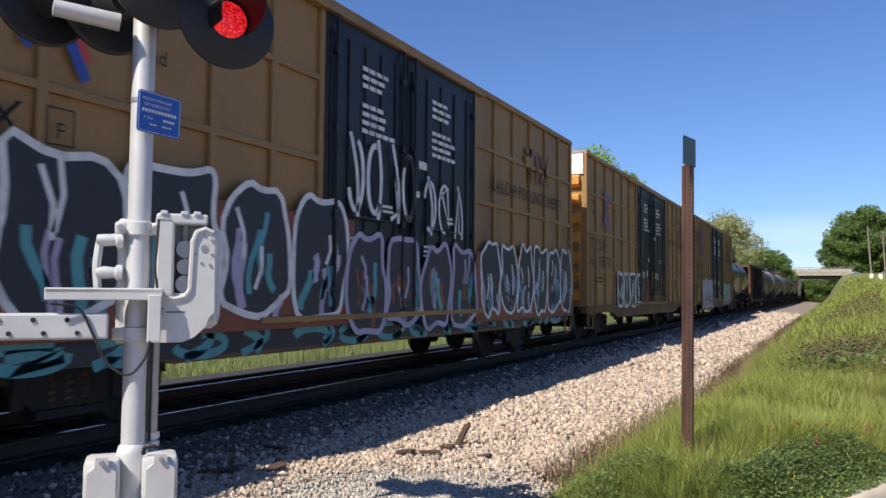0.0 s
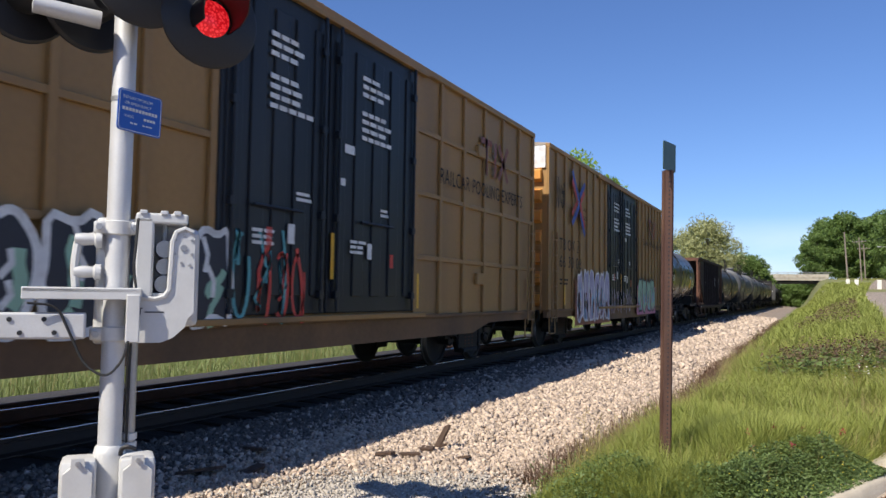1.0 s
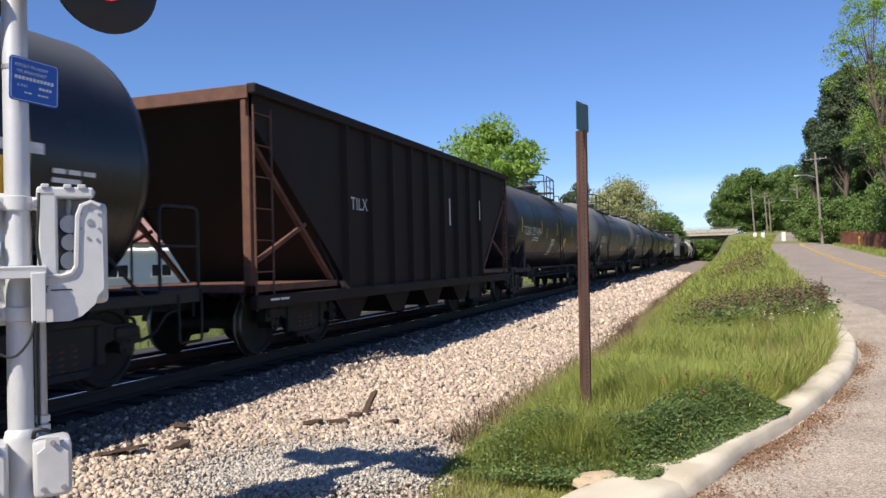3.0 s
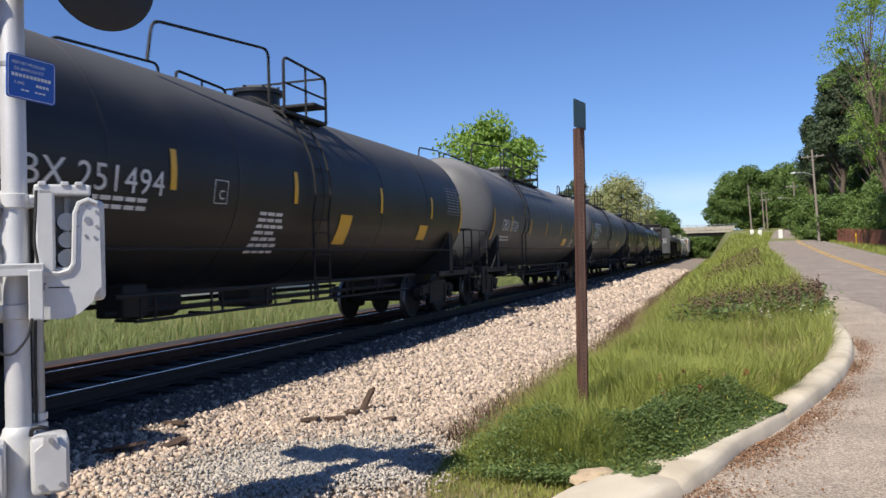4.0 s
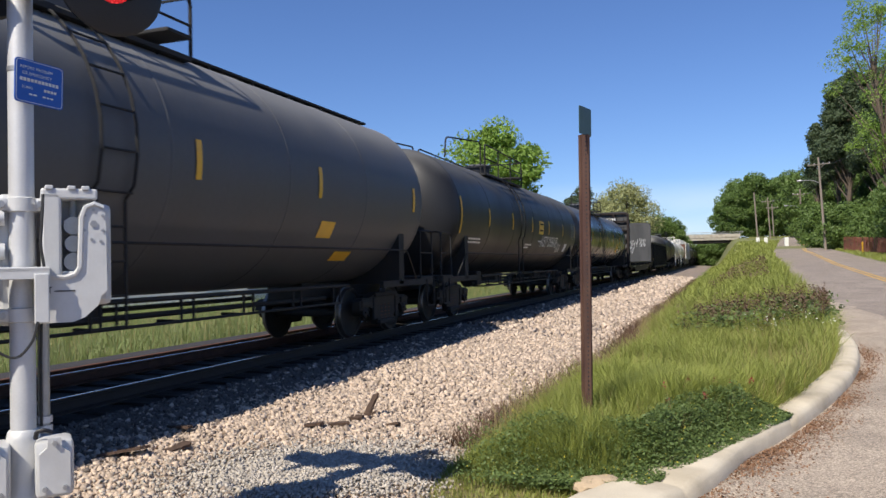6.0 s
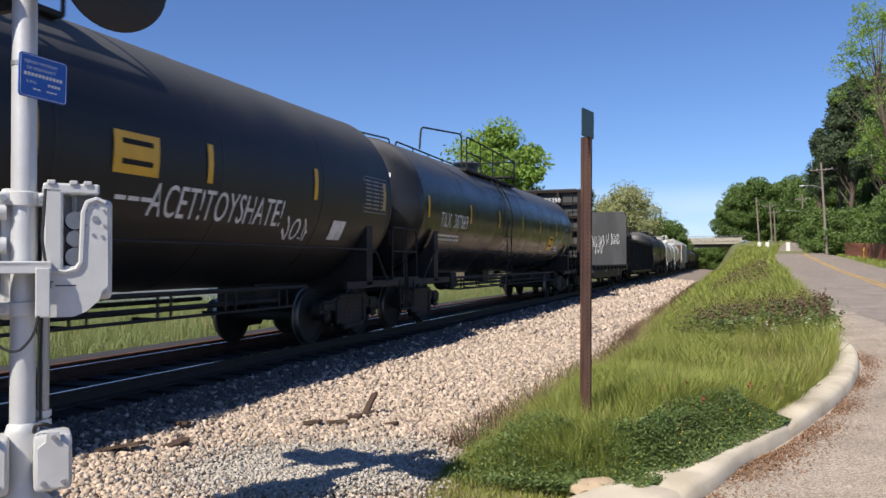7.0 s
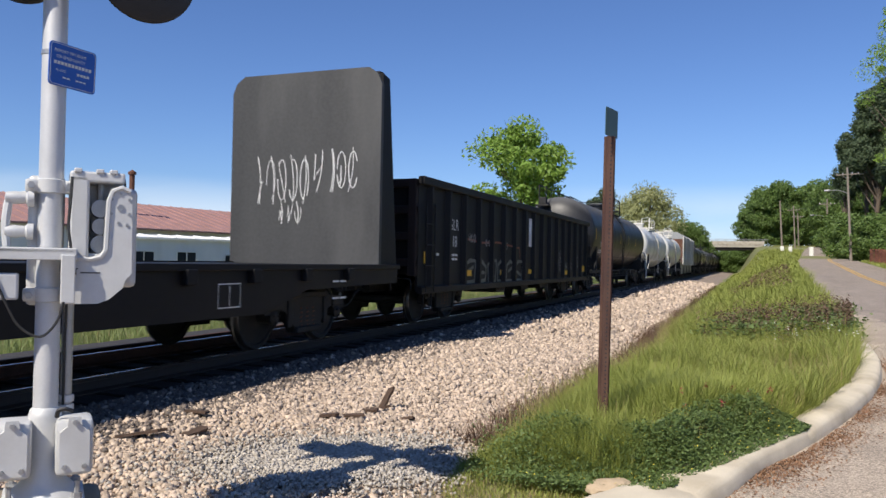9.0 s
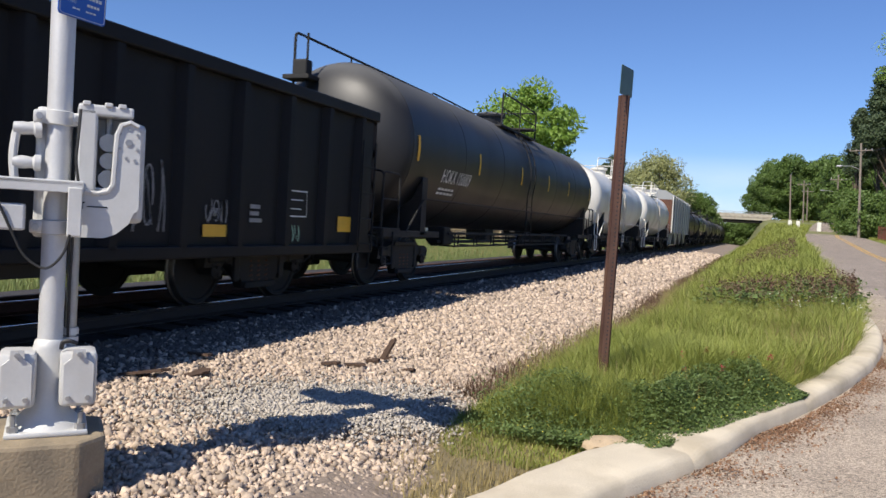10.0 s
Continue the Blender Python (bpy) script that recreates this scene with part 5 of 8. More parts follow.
def gondola(s0, s1):
    L = (s1 - s0) / 2
    car = root("gondola", pose(XC, (s0 + s1) / 2, 0), "black high-sided gondola with rib posts and graffiti", "gondola car", "train cars")
    zb, zt, W = 0.72, 2.84, 1.46
    for sx in (1, -1):
        bm = bmesh.new()
        box(bm, *sorted((sx * W, sx * (W - 0.05))), -L, L, zb, zt)
        part("side_wall", bm, GOND_BLACK, car)
    for e in (1, -1):
        bm = bmesh.new()
        box(bm, -W + 0.05, W - 0.05, *sorted((e * L, e * (L - 0.05))), 1.1, zt)
        part("end_wall", bm, GOND_BLACK, car)
    bm = bmesh.new()
    box(bm, -W + 0.05, W - 0.05, -L + 0.05, L - 0.05, 1.04, 1.1)
    part("floor", bm, GOND_BLACK, car)
    n = 17
    bm = bmesh.new()
    prism(bm, [(0, -0.12), (0.1, -0.05), (0.1, 0.05), (0, 0.12)], "z", zb + 0.05, zt - 0.1)
    post_me = finish(bm, "side_post", GOND_BLACK)
    for sx in (1, -1):
        for k in range(n):
            y = -L + 0.5 + (2 * L - 1.0) * k / (n - 1)
            part("side_post", post_me, None, car).matrix_basis = pose(sx * W, y, 0, 0, 0, 0 if sx > 0 else 180)
        rb = bmesh.new()
        box(rb, *sorted((sx * (W - 0.02), sx * (W + 0.12))), -L, L, zt - 0.1, zt + 0.06, 0.02)
        part("top_chord", rb, GOND_BLACK, car)
        rb = bmesh.new()
        box(rb, *sorted((sx * (W - 0.02), sx * (W + 0.1))), -L, L, zb - 0.06, zb + 0.08, 0.02)
        part("side_sill", rb, GOND_BLACK, car)
    for e in (1, -1):
        en = bmesh.new()
        for z in (1.25, 1.75, 2.25, 2.76):
            box(en, -W, W, *sorted((e * L, e * (L + 0.12))), z - 0.08, z + 0.08, 0.02)
        for x in (-W + 0.08, W - 0.08):
            box(en, x - 0.08, x + 0.08, *sorted((e * L, e * (L + 0.14))), 1.0, zt, 0.02)
        part("end_beams", en, HOPPER_BROWN, car, "rust-brown braced end")
        lad = bmesh.new()
        ladder(lad, W + 0.13, e * (L - 0.55) if e > 0 else -L + 0.1, 0.7, 2.4, 0.42, "y", 0.4)
        tube(lad, bend([(W + 0.08, e * (L - 0.1), 0.8), (W + 0.08, e * (L - 0.1), 0.4), (W + 0.08, e * (L - 0.5), 0.4), (W + 0.08, e * (L - 0.5), 0.8)], 0.05), 0.018, 5)
        part("ladder", lad, GOND_BLACK, car)
        coupler(car, e * L, e)
        bogie(car, e * (L - 2.4))
    bt = bmesh.new()
    box(bt, -0.3, 0.3, -L + 0.3, L - 0.3, 0.66, 1.05)
    for y in (-2.2, 0.2, 2.4):
        prism(bt, [(y - 0.5, 0.72), (y + 0.5, 0.72), (y + 0.35, 0.5), (y - 0.35, 0.5)], "x", 0.3, 1.2)
    part("center_sill", bt, UNDER, car)
    surf = lambda z: W + 0.012
    bars(car, [(-L + 0.25, 1.25, 0.38, 0.22), (-5.85, 0.97, 0.5, 0.13), (-3.15, 0.97, 0.4, 0.13), (-0.45, 0.97, 0.36, 0.13), (4.34, 0.9, 0.42, 0.14), (L - 1.03, 0.98, 0.4, 0.23)], YELLOW_STRIPE, surf, "reflector")
    for tx, y, z in (("SGLR", -6.95, 1.95), ("7318", -6.95, 1.6)):
        side_text(car, tx, y, z, 0.24, WHITE_MARK, surf, width=0.9)
    bars(car, small_print(2, -6.95, 1.4, 2, 0.7) + small_print(3, -L + 0.9, 1.4, 1, 0.2), WHITE_MARK, surf)
    bars(car, [(-0.45, 1.75, 0.33, 0.8)], WHITE_MARK, surf, "paper_notice")
    rng = random.Random(5)
    for k in range(6):
        fill = bmesh.new()
        a = -5.75 + k * 0.8
        o = [(a + rng.uniform(-0.05, 0.05), 0.82), (a + 0.62, 0.82 + rng.uniform(-0.03, 0.05)), (a + 0.68, 1.25 + rng.uniform(-0.1, 0.1)), (a + 0.3, 1.32), (a, 1.22)]
        ribbon(fill, o, 0.1, W + 0.014, True)
        ribbon(fill, [(a + 0.1, 1.05), (a + 0.55, 1.05 + rng.uniform(-0.15, 0.15))], 0.08, W + 0.016)
        part("graffiti_letter", fill, FADED_SPRAY, car)
    top = bmesh.new()
    ribbon(top, [(-6.0, 0.95), (-5.85, 1.25), (-6.0, 1.42), (-5.8, 1.8), (-4.6, 1.74), (-3.4, 1.78), (-1.4, 1.68), (-1.35, 1.4)], 0.045, W + 0.018)
    part("graffiti_outline", top, RUSTRED_MARK, car)
    tag(car, 44, -5.6, 1.72, 0.5, 0.2, STENCIL_GREY, 0.02, 3, None, W + 0.02)
    tag(car, 45, -4.4, 1.66, 0.4, 0.16, STENCIL_GREY, 0.02, 2, None, W + 0.02)
    tag(car, 46, -2.9, 1.6, 0.35, 0.22, STENCIL_GREY, 0.02, 2, None, W + 0.02)
    tag(car, 45, 3.2, 0.95, 0.55, 0.75, STENCIL_GREY, 0.018, 3, None, W + 0.02)
    tag(car, 41, 4.36, 1.06, 0.4, 0.28, STENCIL_GREY, 0.02, 3, None, W + 0.02)
    tag(car, 48, 5.9, 0.84, 0.5, 0.22, MINT_MARK, 0.016, 3, None, W + 0.02)
    bars(car, small_print(7, 5.2, 1.25, 3, 0.3), STENCIL_GREY, surf)
    fr = bmesh.new()
    ribbon(fr, [(5.88, 1.18), (6.49, 1.18), (6.49, 1.52), (5.88, 1.52)], 0.02, W + 0.02, True)
    ribbon(fr, [(5.94, 1.4), (6.4, 1.4)], 0.015, W + 0.02)
    ribbon(fr, [(6.0, 1.28), (6.35, 1.28)], 0.015, W + 0.02)
    part("load_frame", fr, WHITE_MARK, car)
    return car


def bulkhead_flat(s0, s1):
    L = (s1 - s0) / 2
    car = root("bulkhead_flatcar", pose(XC, (s0 + s1) / 2, 0), "black bulkhead flatcar, empty deck between two tall ends", "flatcar", "train cars")
    bm = bmesh.new()
    box(bm, -1.5, 1.5, -L, L, 1.05, 1.2, 0.02)
    part("deck", bm, GOND_BLACK, car, "long black deck")
    for sx in (1, -1):
        bm = bmesh.new()
        prism(bm, [(-L, 1.22), (L, 1.22), (L, 0.9), (L - 3, 0.86), (L - 4, 0.58), (-L + 4, 0.58), (-L + 3, 0.86), (-L, 0.9)], "x", *sorted((sx * 1.502, sx * 1.42)))
        part("side_sill", bm, GOND_BLACK, car, "fish-belly side sill")
        bm = bmesh.new()
        box(bm, *sorted((sx * 1.504, sx * 1.56)), -L, L, 1.14, 1.22, 0.01)
        part("rub_rail", bm, GOND_BLACK, car)
    pk = bmesh.new()
    box(pk, 1.49, 1.6, -0.09, 0.09, 0.98, 1.16, 0.015)
    pk_me = finish(pk, "stake_pocket", GOND_BLACK)
    for y in np.arange(-L + 1.2, L - 1.0, 1.22):
        part("stake_pocket", pk_me, None, car).matrix_basis = pose(0, y, 0)
    for e in (1, -1):
        yi, yo = e * (L - 0.75), e * (L - 0.66)
        b = bmesh.new()
        zt = 4.56
        prism(b, [(-1.5, 1.2), (1.5, 1.2), (1.5, zt - 0.3), (1.42, zt - 0.12), (1.25, zt), (-1.25, zt), (-1.42, zt - 0.12), (-1.5, zt - 0.3)], "y", *sorted((yi, yo)))
        bh = part("bulkhead", b, BULK_GREY, car, "tall faded grey steel bulkhead plate")
        for x in (-1.42, -0.5, 0.5, 1.42):
            br = bmesh.new()
            prism(br, [(e * (L - 0.66), 1.2), (e * L, 1.2), (e * (L - 0.3), 3.6), (e * (L - 0.4), zt - 0.15), (e * (L - 0.66), zt - 0.1)], "x", x - 0.06, x + 0.06)
            part("brace_post", br, HOPPER_BROWN if e < 0 else GOND_BLACK, bh, "tapered brace behind the bulkhead")
        for z in (1.5, 2.1, 2.7, 3.3, 3.9, zt - 0.12):
            br = bmesh.new()
            box(br, -1.42, 1.42, *sorted((e * (L - 0.66), e * (L - 0.5))), z - 0.06, z + 0.06, 0.01)
            part("brace_beam", br, HOPPER_BROWN if e < 0 else GOND_BLACK, bh)
        lad = bmesh.new()
        ladder(lad, 0.75, e * (L - 0.1), 1.2, 4.2, 0.45, "x", 0.36, 0.016)
        part("ladder", lad, GOND_BLACK, bh)
        coupler(car, e * L, e)
        bogie(car, e * (L - 2.3))
        if e < 0:
            t = lettering("NOKL  725298", 0.2)
            for v in t.verts:
                v.co = (-1.1 + v.co.x, -L + 0.28, 3.95 + v.co.y)
            part("end_lettering", t, WHITE_MARK, bh)
        else:
            # sprayed signature across the far plate
            for seed, x0, z0, w, hh, n in ((6, -1.0, 2.25, 1.15, 0.85, 4), (13, 0.2, 2.45, 0.9, 0.75, 3), (16, -0.5, 1.9, 0.5, 0.4, 2)):
                g = tag(bh, seed, x0, z0, w, hh, WHITE_MARK, 0.013, n + 1)
                for v in g.data.vertices:
                    v.co = (v.co.y, yi - 0.006, v.co.z)
    bt = bmesh.new()
    box(bt, -0.35, 0.35, -L + 0.4, L - 0.4, 0.62, 1.05)
    lathe(bt, [(0, -0.5), (0.2, -0.48), (0.2, 0.48), (0, 0.5)], "y", 14, pose(0.7, -2, 0.72))
    part("center_sill", bt, UNDER, car)
    fr = bmesh.new()
    ribbon(fr, [(3.88, 0.7), (4.3, 0.7), (4.3, 0.98), (3.88, 0.98)], 0.016, 1.512, True)
    ribbon(fr, [(4.09, 0.72), (4.09, 0.96)], 0.012, 1.512)
    part("load_frame", fr, WHITE_MARK, car)
    side_text(car, "NOKL 725298", -L + 2.35, 0.86, 0.2, WHITE_MARK, lambda z: 1.505, width=1.35)
    bars(car, small_print(5, -1.2, 0.95, 2, 0.3) + small_print(8, 2.0, 0.95, 1, 0.4) + [(L - 2.3, 0.7, 0.45, 0.03), (L - 2.3, 0.95, 0.45, 0.03)], WHITE_MARK, lambda z: 1.505)
    return car


def open_hopper(s0, s1):
    """A brown rib-sided hopper with sloping, open-braced ends."""
    L = (s1 - s0) / 2
    car = root("open_hopper", pose(XC, (s0 + s1) / 2, 0), "rusty brown open hopper car with sloping braced ends", "hopper car", "train cars")
    W, zb, zt = 1.46, 0.85, 3.62
    bm = bmesh.new()
    for sx in (1, -1):
        prism(bm, [(-L, zt), (L, zt), (L, zt - 0.35), (L - 2.6, zb + 0.25), (L - 2.8, zb), (-L + 2.8, zb), (-L + 2.6, zb + 0.25), (-L, zt - 0.35)], "x", *sorted((sx * W, sx * (W - 0.04))))
    for e in (1, -1):
        prism(bm, [(e * (L - 0.02), zt), (e * (L - 0.06), zt), (e * (L - 2.7), zb), (e * (L - 2.64), zb)], "x", -W + 0.04, W - 0.04)
    prism(bm, [(-L + 2.7, zb), (L - 2.7, zb), (L - 2.7, zb + 0.06), (-L + 2.7, zb + 0.06)], "x", -W + 0.04, W - 0.04)
    part("body", bm, HOPPER_BROWN, car)
    bm = bmesh.new()
    prism(bm, [(0, -0.1), (0.09, -0.04), (0.09, 0.04), (0, 0.1)], "z", zb, zt - 0.05)
    post_me = finish(bm, "side_post", HOPPER_BROWN)
    for sx in (1, -1):
        for k in range(9):
            y = -L + 2.7 + (2 * L - 5.4) * k / 8
            part("side_post", post_me, None, car).matrix_basis = pose(sx * W, y, 0, 0, 0, 0 if sx > 0 else 180)
        rb = bmesh.new()
        box(rb, *sorted((sx * (W - 0.03), sx * (W + 0.11))), -L, L, zt - 0.06, zt + 0.08, 0.02)
        part("top_chord", rb, HOPPER_BROWN, car)
        rb = bmesh.new()
        box(rb, *sorted((sx * (W - 0.03), sx * (W + 0.08))), -L, L, zb - 0.12, zb + 0.06, 0.02)
        part("side_sill", rb, HOPPER_BROWN, car)
    for e in (1, -1):
        en = bmesh.new()
        for x in (-W + 0.06, W - 0.06):
            box(en, x - 0.06, x + 0.06, *sorted((e * (L - 0.1), e * L)), 0.95, zt, 0.01)
            tube(en, [(x, e * (L - 0.05), zt - 0.6), (x, e * (L - 2.3), zb + 0.2)], 0.05, 4)
            tube(en, [(x, e * (L - 0.05), 1.3), (x, e * (L - 1.5), 1.9)], 0.04, 4)
        box(en, -W, W, *sorted((e * (L - 0.08), e * (L + 0.02))), zt - 0.12, zt + 0.06, 0.01)
        box(en, -W, W, *sorted((e * L, e * (L - 2.4))), 0.95, 1.05, 0.01)
        ladder(en, W + 0.04, e * (L - 0.5) if e > 0 else -L + 0.05, 0.7, zt - 0.2, 0.42, "y", 0.42)
        part("end_bracing", en, RUST, car, "rusty open end bracing and ladder")
        coupler(car, e * L, e)
        bogie(car, e * (L - 2.0))
    for y in (-3, -1, 1, 3):
        bt = bmesh.new()
        prism(bt, [(y - 0.8, zb), (y + 0.8, zb), (y + 0.25, 0.35), (y - 0.25, 0.35)], "x", -1.2, 1.2)
        part("chute", bt, HOPPER_BROWN, car)
    side_text(car, "TILX", -L + 2.9, 2.2, 0.22, WHITE_MARK, lambda z: W + 0.01)
    bars(car, [(-L + 0.3, 0.83, 0.5, 0.03), (1.2, 2.1, 0.08, 0.6), (3.5, 2.3, 0.06, 0.5)], WHITE_MARK, lambda z: W + 0.09)
    return car


def covered_hopper(s0, s1):
    L = (s1 - s0) / 2
    car = root("covered_hopper", pose(XC, (s0 + s1) / 2, 0), "grey covered hopper with a white-topped reddish end", "hopper car", "train cars")
    W, zt = 1.5, 4.6
    bm = bmesh.new()
    prism(bm, [(-W, 1.3), (W, 1.3), (W, 4.2), (0.9, zt), (-0.9, zt), (-W, 4.2)], "y", -L, L)
    part("body", bm, HOPPER_GREY, car)
    en = bmesh.new()
    for e in (1, -1):
        box(en, -W + 0.05, W - 0.05, *sorted((e * L, e * (L + 0.04))), 1.3, 3.9)
    part("end_wall", en, RUST, car)
    tp = bmesh.new()
    box(tp, -0.35, 0.35, -L + 0.3, L - 0.3, zt + 0.02, zt + 0.16, 0.02)
    for y in np.arange(-L, L + 0.1, 2 * L / 8):
        box(tp, W - 0.01, W + 0.06, y - 0.06, y + 0.06, 1.3, 4.2, 0.01)
    part("roof_hatch", tp, TANK_WHITE, car)
    for k in range(4):
        bt = bmesh.new()
        y = -L + (k + 0.5) * L / 2
        prism(bt, [(y - 1.7, 1.3), (y + 1.7, 1.3), (y + 0.35, 0.4), (y - 0.35, 0.4)], "x", -1.3, 1.3)
        part("chute", bt, HOPPER_GREY, car)
    for e in (1, -1):
        bogie(car, e * (L - 1.8))
        coupler(car, e * (L - 0.2), e)
    return car


CARS = []


def build_train():
    add = CARS.append
    box_label = "yellow %s boxcar with black double plug doors and %s"
    # extra boxcar out of view, added for its shadow and reflections
    add(boxcar(-15.2, 0.9, True, "TBOX 641866", "plain", box_label % ("rib-sided", "unseen plain sides")))
    add(boxcar(2.1, 18.15, True, "TBOX 641868", "a", box_label % ("rib-sided", "dark graffiti")))
    add(boxcar(19.45, 35.75, True, "TBOX 641870", "b", box_label % ("rib-sided", "sparse graffiti")))
    add(boxcar(36.85, 52.7, False, "TBOX 663008", "c", box_label % ("post-sided", "pastel graffiti")))
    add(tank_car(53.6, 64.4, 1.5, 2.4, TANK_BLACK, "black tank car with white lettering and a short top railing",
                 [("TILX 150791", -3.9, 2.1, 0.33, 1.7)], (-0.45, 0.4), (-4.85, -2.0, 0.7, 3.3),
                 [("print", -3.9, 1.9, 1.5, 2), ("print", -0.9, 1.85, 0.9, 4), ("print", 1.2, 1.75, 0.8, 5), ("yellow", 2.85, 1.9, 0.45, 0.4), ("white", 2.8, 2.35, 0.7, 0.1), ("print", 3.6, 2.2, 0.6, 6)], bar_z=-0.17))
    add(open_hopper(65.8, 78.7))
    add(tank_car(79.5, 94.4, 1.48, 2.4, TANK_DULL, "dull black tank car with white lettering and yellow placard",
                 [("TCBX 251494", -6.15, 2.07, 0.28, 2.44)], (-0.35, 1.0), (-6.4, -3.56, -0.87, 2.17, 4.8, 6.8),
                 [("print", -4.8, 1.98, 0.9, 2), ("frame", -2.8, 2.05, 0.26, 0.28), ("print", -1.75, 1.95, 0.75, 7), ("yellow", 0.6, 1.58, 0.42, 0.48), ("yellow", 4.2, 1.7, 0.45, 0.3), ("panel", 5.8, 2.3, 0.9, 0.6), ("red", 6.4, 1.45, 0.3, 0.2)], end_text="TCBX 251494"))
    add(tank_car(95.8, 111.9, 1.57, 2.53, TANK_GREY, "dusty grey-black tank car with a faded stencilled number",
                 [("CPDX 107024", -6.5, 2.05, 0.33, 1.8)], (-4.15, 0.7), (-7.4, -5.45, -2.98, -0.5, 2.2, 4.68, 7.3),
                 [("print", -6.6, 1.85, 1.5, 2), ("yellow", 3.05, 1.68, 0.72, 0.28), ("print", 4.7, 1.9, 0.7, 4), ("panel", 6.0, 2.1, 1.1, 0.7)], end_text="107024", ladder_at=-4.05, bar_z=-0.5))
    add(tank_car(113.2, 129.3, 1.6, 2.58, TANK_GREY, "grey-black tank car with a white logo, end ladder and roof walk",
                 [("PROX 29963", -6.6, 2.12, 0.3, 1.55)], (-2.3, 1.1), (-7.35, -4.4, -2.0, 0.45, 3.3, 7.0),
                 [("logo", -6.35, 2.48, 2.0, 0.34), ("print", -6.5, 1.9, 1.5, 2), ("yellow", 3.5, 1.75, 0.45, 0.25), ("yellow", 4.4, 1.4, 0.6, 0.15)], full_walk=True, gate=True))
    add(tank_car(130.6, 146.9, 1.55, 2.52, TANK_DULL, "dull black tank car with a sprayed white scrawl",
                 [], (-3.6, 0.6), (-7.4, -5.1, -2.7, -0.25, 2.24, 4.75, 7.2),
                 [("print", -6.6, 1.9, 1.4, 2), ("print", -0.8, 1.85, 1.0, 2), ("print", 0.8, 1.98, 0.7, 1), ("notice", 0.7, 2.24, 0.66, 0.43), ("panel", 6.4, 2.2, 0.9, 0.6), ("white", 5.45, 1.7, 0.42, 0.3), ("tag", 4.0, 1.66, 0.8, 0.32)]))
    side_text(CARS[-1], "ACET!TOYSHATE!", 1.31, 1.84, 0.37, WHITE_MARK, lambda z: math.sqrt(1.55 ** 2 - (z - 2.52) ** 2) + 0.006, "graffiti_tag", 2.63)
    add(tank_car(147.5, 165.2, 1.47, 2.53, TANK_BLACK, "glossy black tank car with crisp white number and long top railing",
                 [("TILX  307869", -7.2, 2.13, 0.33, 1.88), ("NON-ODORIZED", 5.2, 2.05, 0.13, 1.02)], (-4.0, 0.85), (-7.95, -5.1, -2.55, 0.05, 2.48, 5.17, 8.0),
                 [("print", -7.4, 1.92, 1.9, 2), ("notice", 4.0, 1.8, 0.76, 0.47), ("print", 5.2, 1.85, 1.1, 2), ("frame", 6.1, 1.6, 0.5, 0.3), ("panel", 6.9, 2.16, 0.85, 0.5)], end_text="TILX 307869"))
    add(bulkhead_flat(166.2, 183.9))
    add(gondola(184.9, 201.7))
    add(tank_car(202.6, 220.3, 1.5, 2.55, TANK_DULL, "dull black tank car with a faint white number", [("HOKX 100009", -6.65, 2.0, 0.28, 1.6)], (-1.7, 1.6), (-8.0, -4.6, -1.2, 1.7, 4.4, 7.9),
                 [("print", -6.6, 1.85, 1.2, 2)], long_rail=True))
    add(tank_car(221.6, 235.4, 1.45, 2.5, TANK_WHITE, "rust-streaked white tank car", [], (-1.5, 1.5), (), [("print", 1, 2.2, 1.2, 3)], white=True))
    add(tank_car(236.8, 250.6, 1.45, 2.5, TANK_WHITE, "rust-streaked white tank car", [], (-1.5, 1.5), (), [("print", 1, 2.2, 1.2, 3)], white=True))
    add(covered_hopper(252.0, 269.0))
    s = 270.5
    for k in range(7):
        add(tank_car(s, s + 15.4, 1.48, 2.45, (TANK_DULL, TANK_BLACK, TANK_GREY)[k % 3], "black tank car far down the train", [], (-1.5, 1.5), ()))
        s += 16.8


build_train()


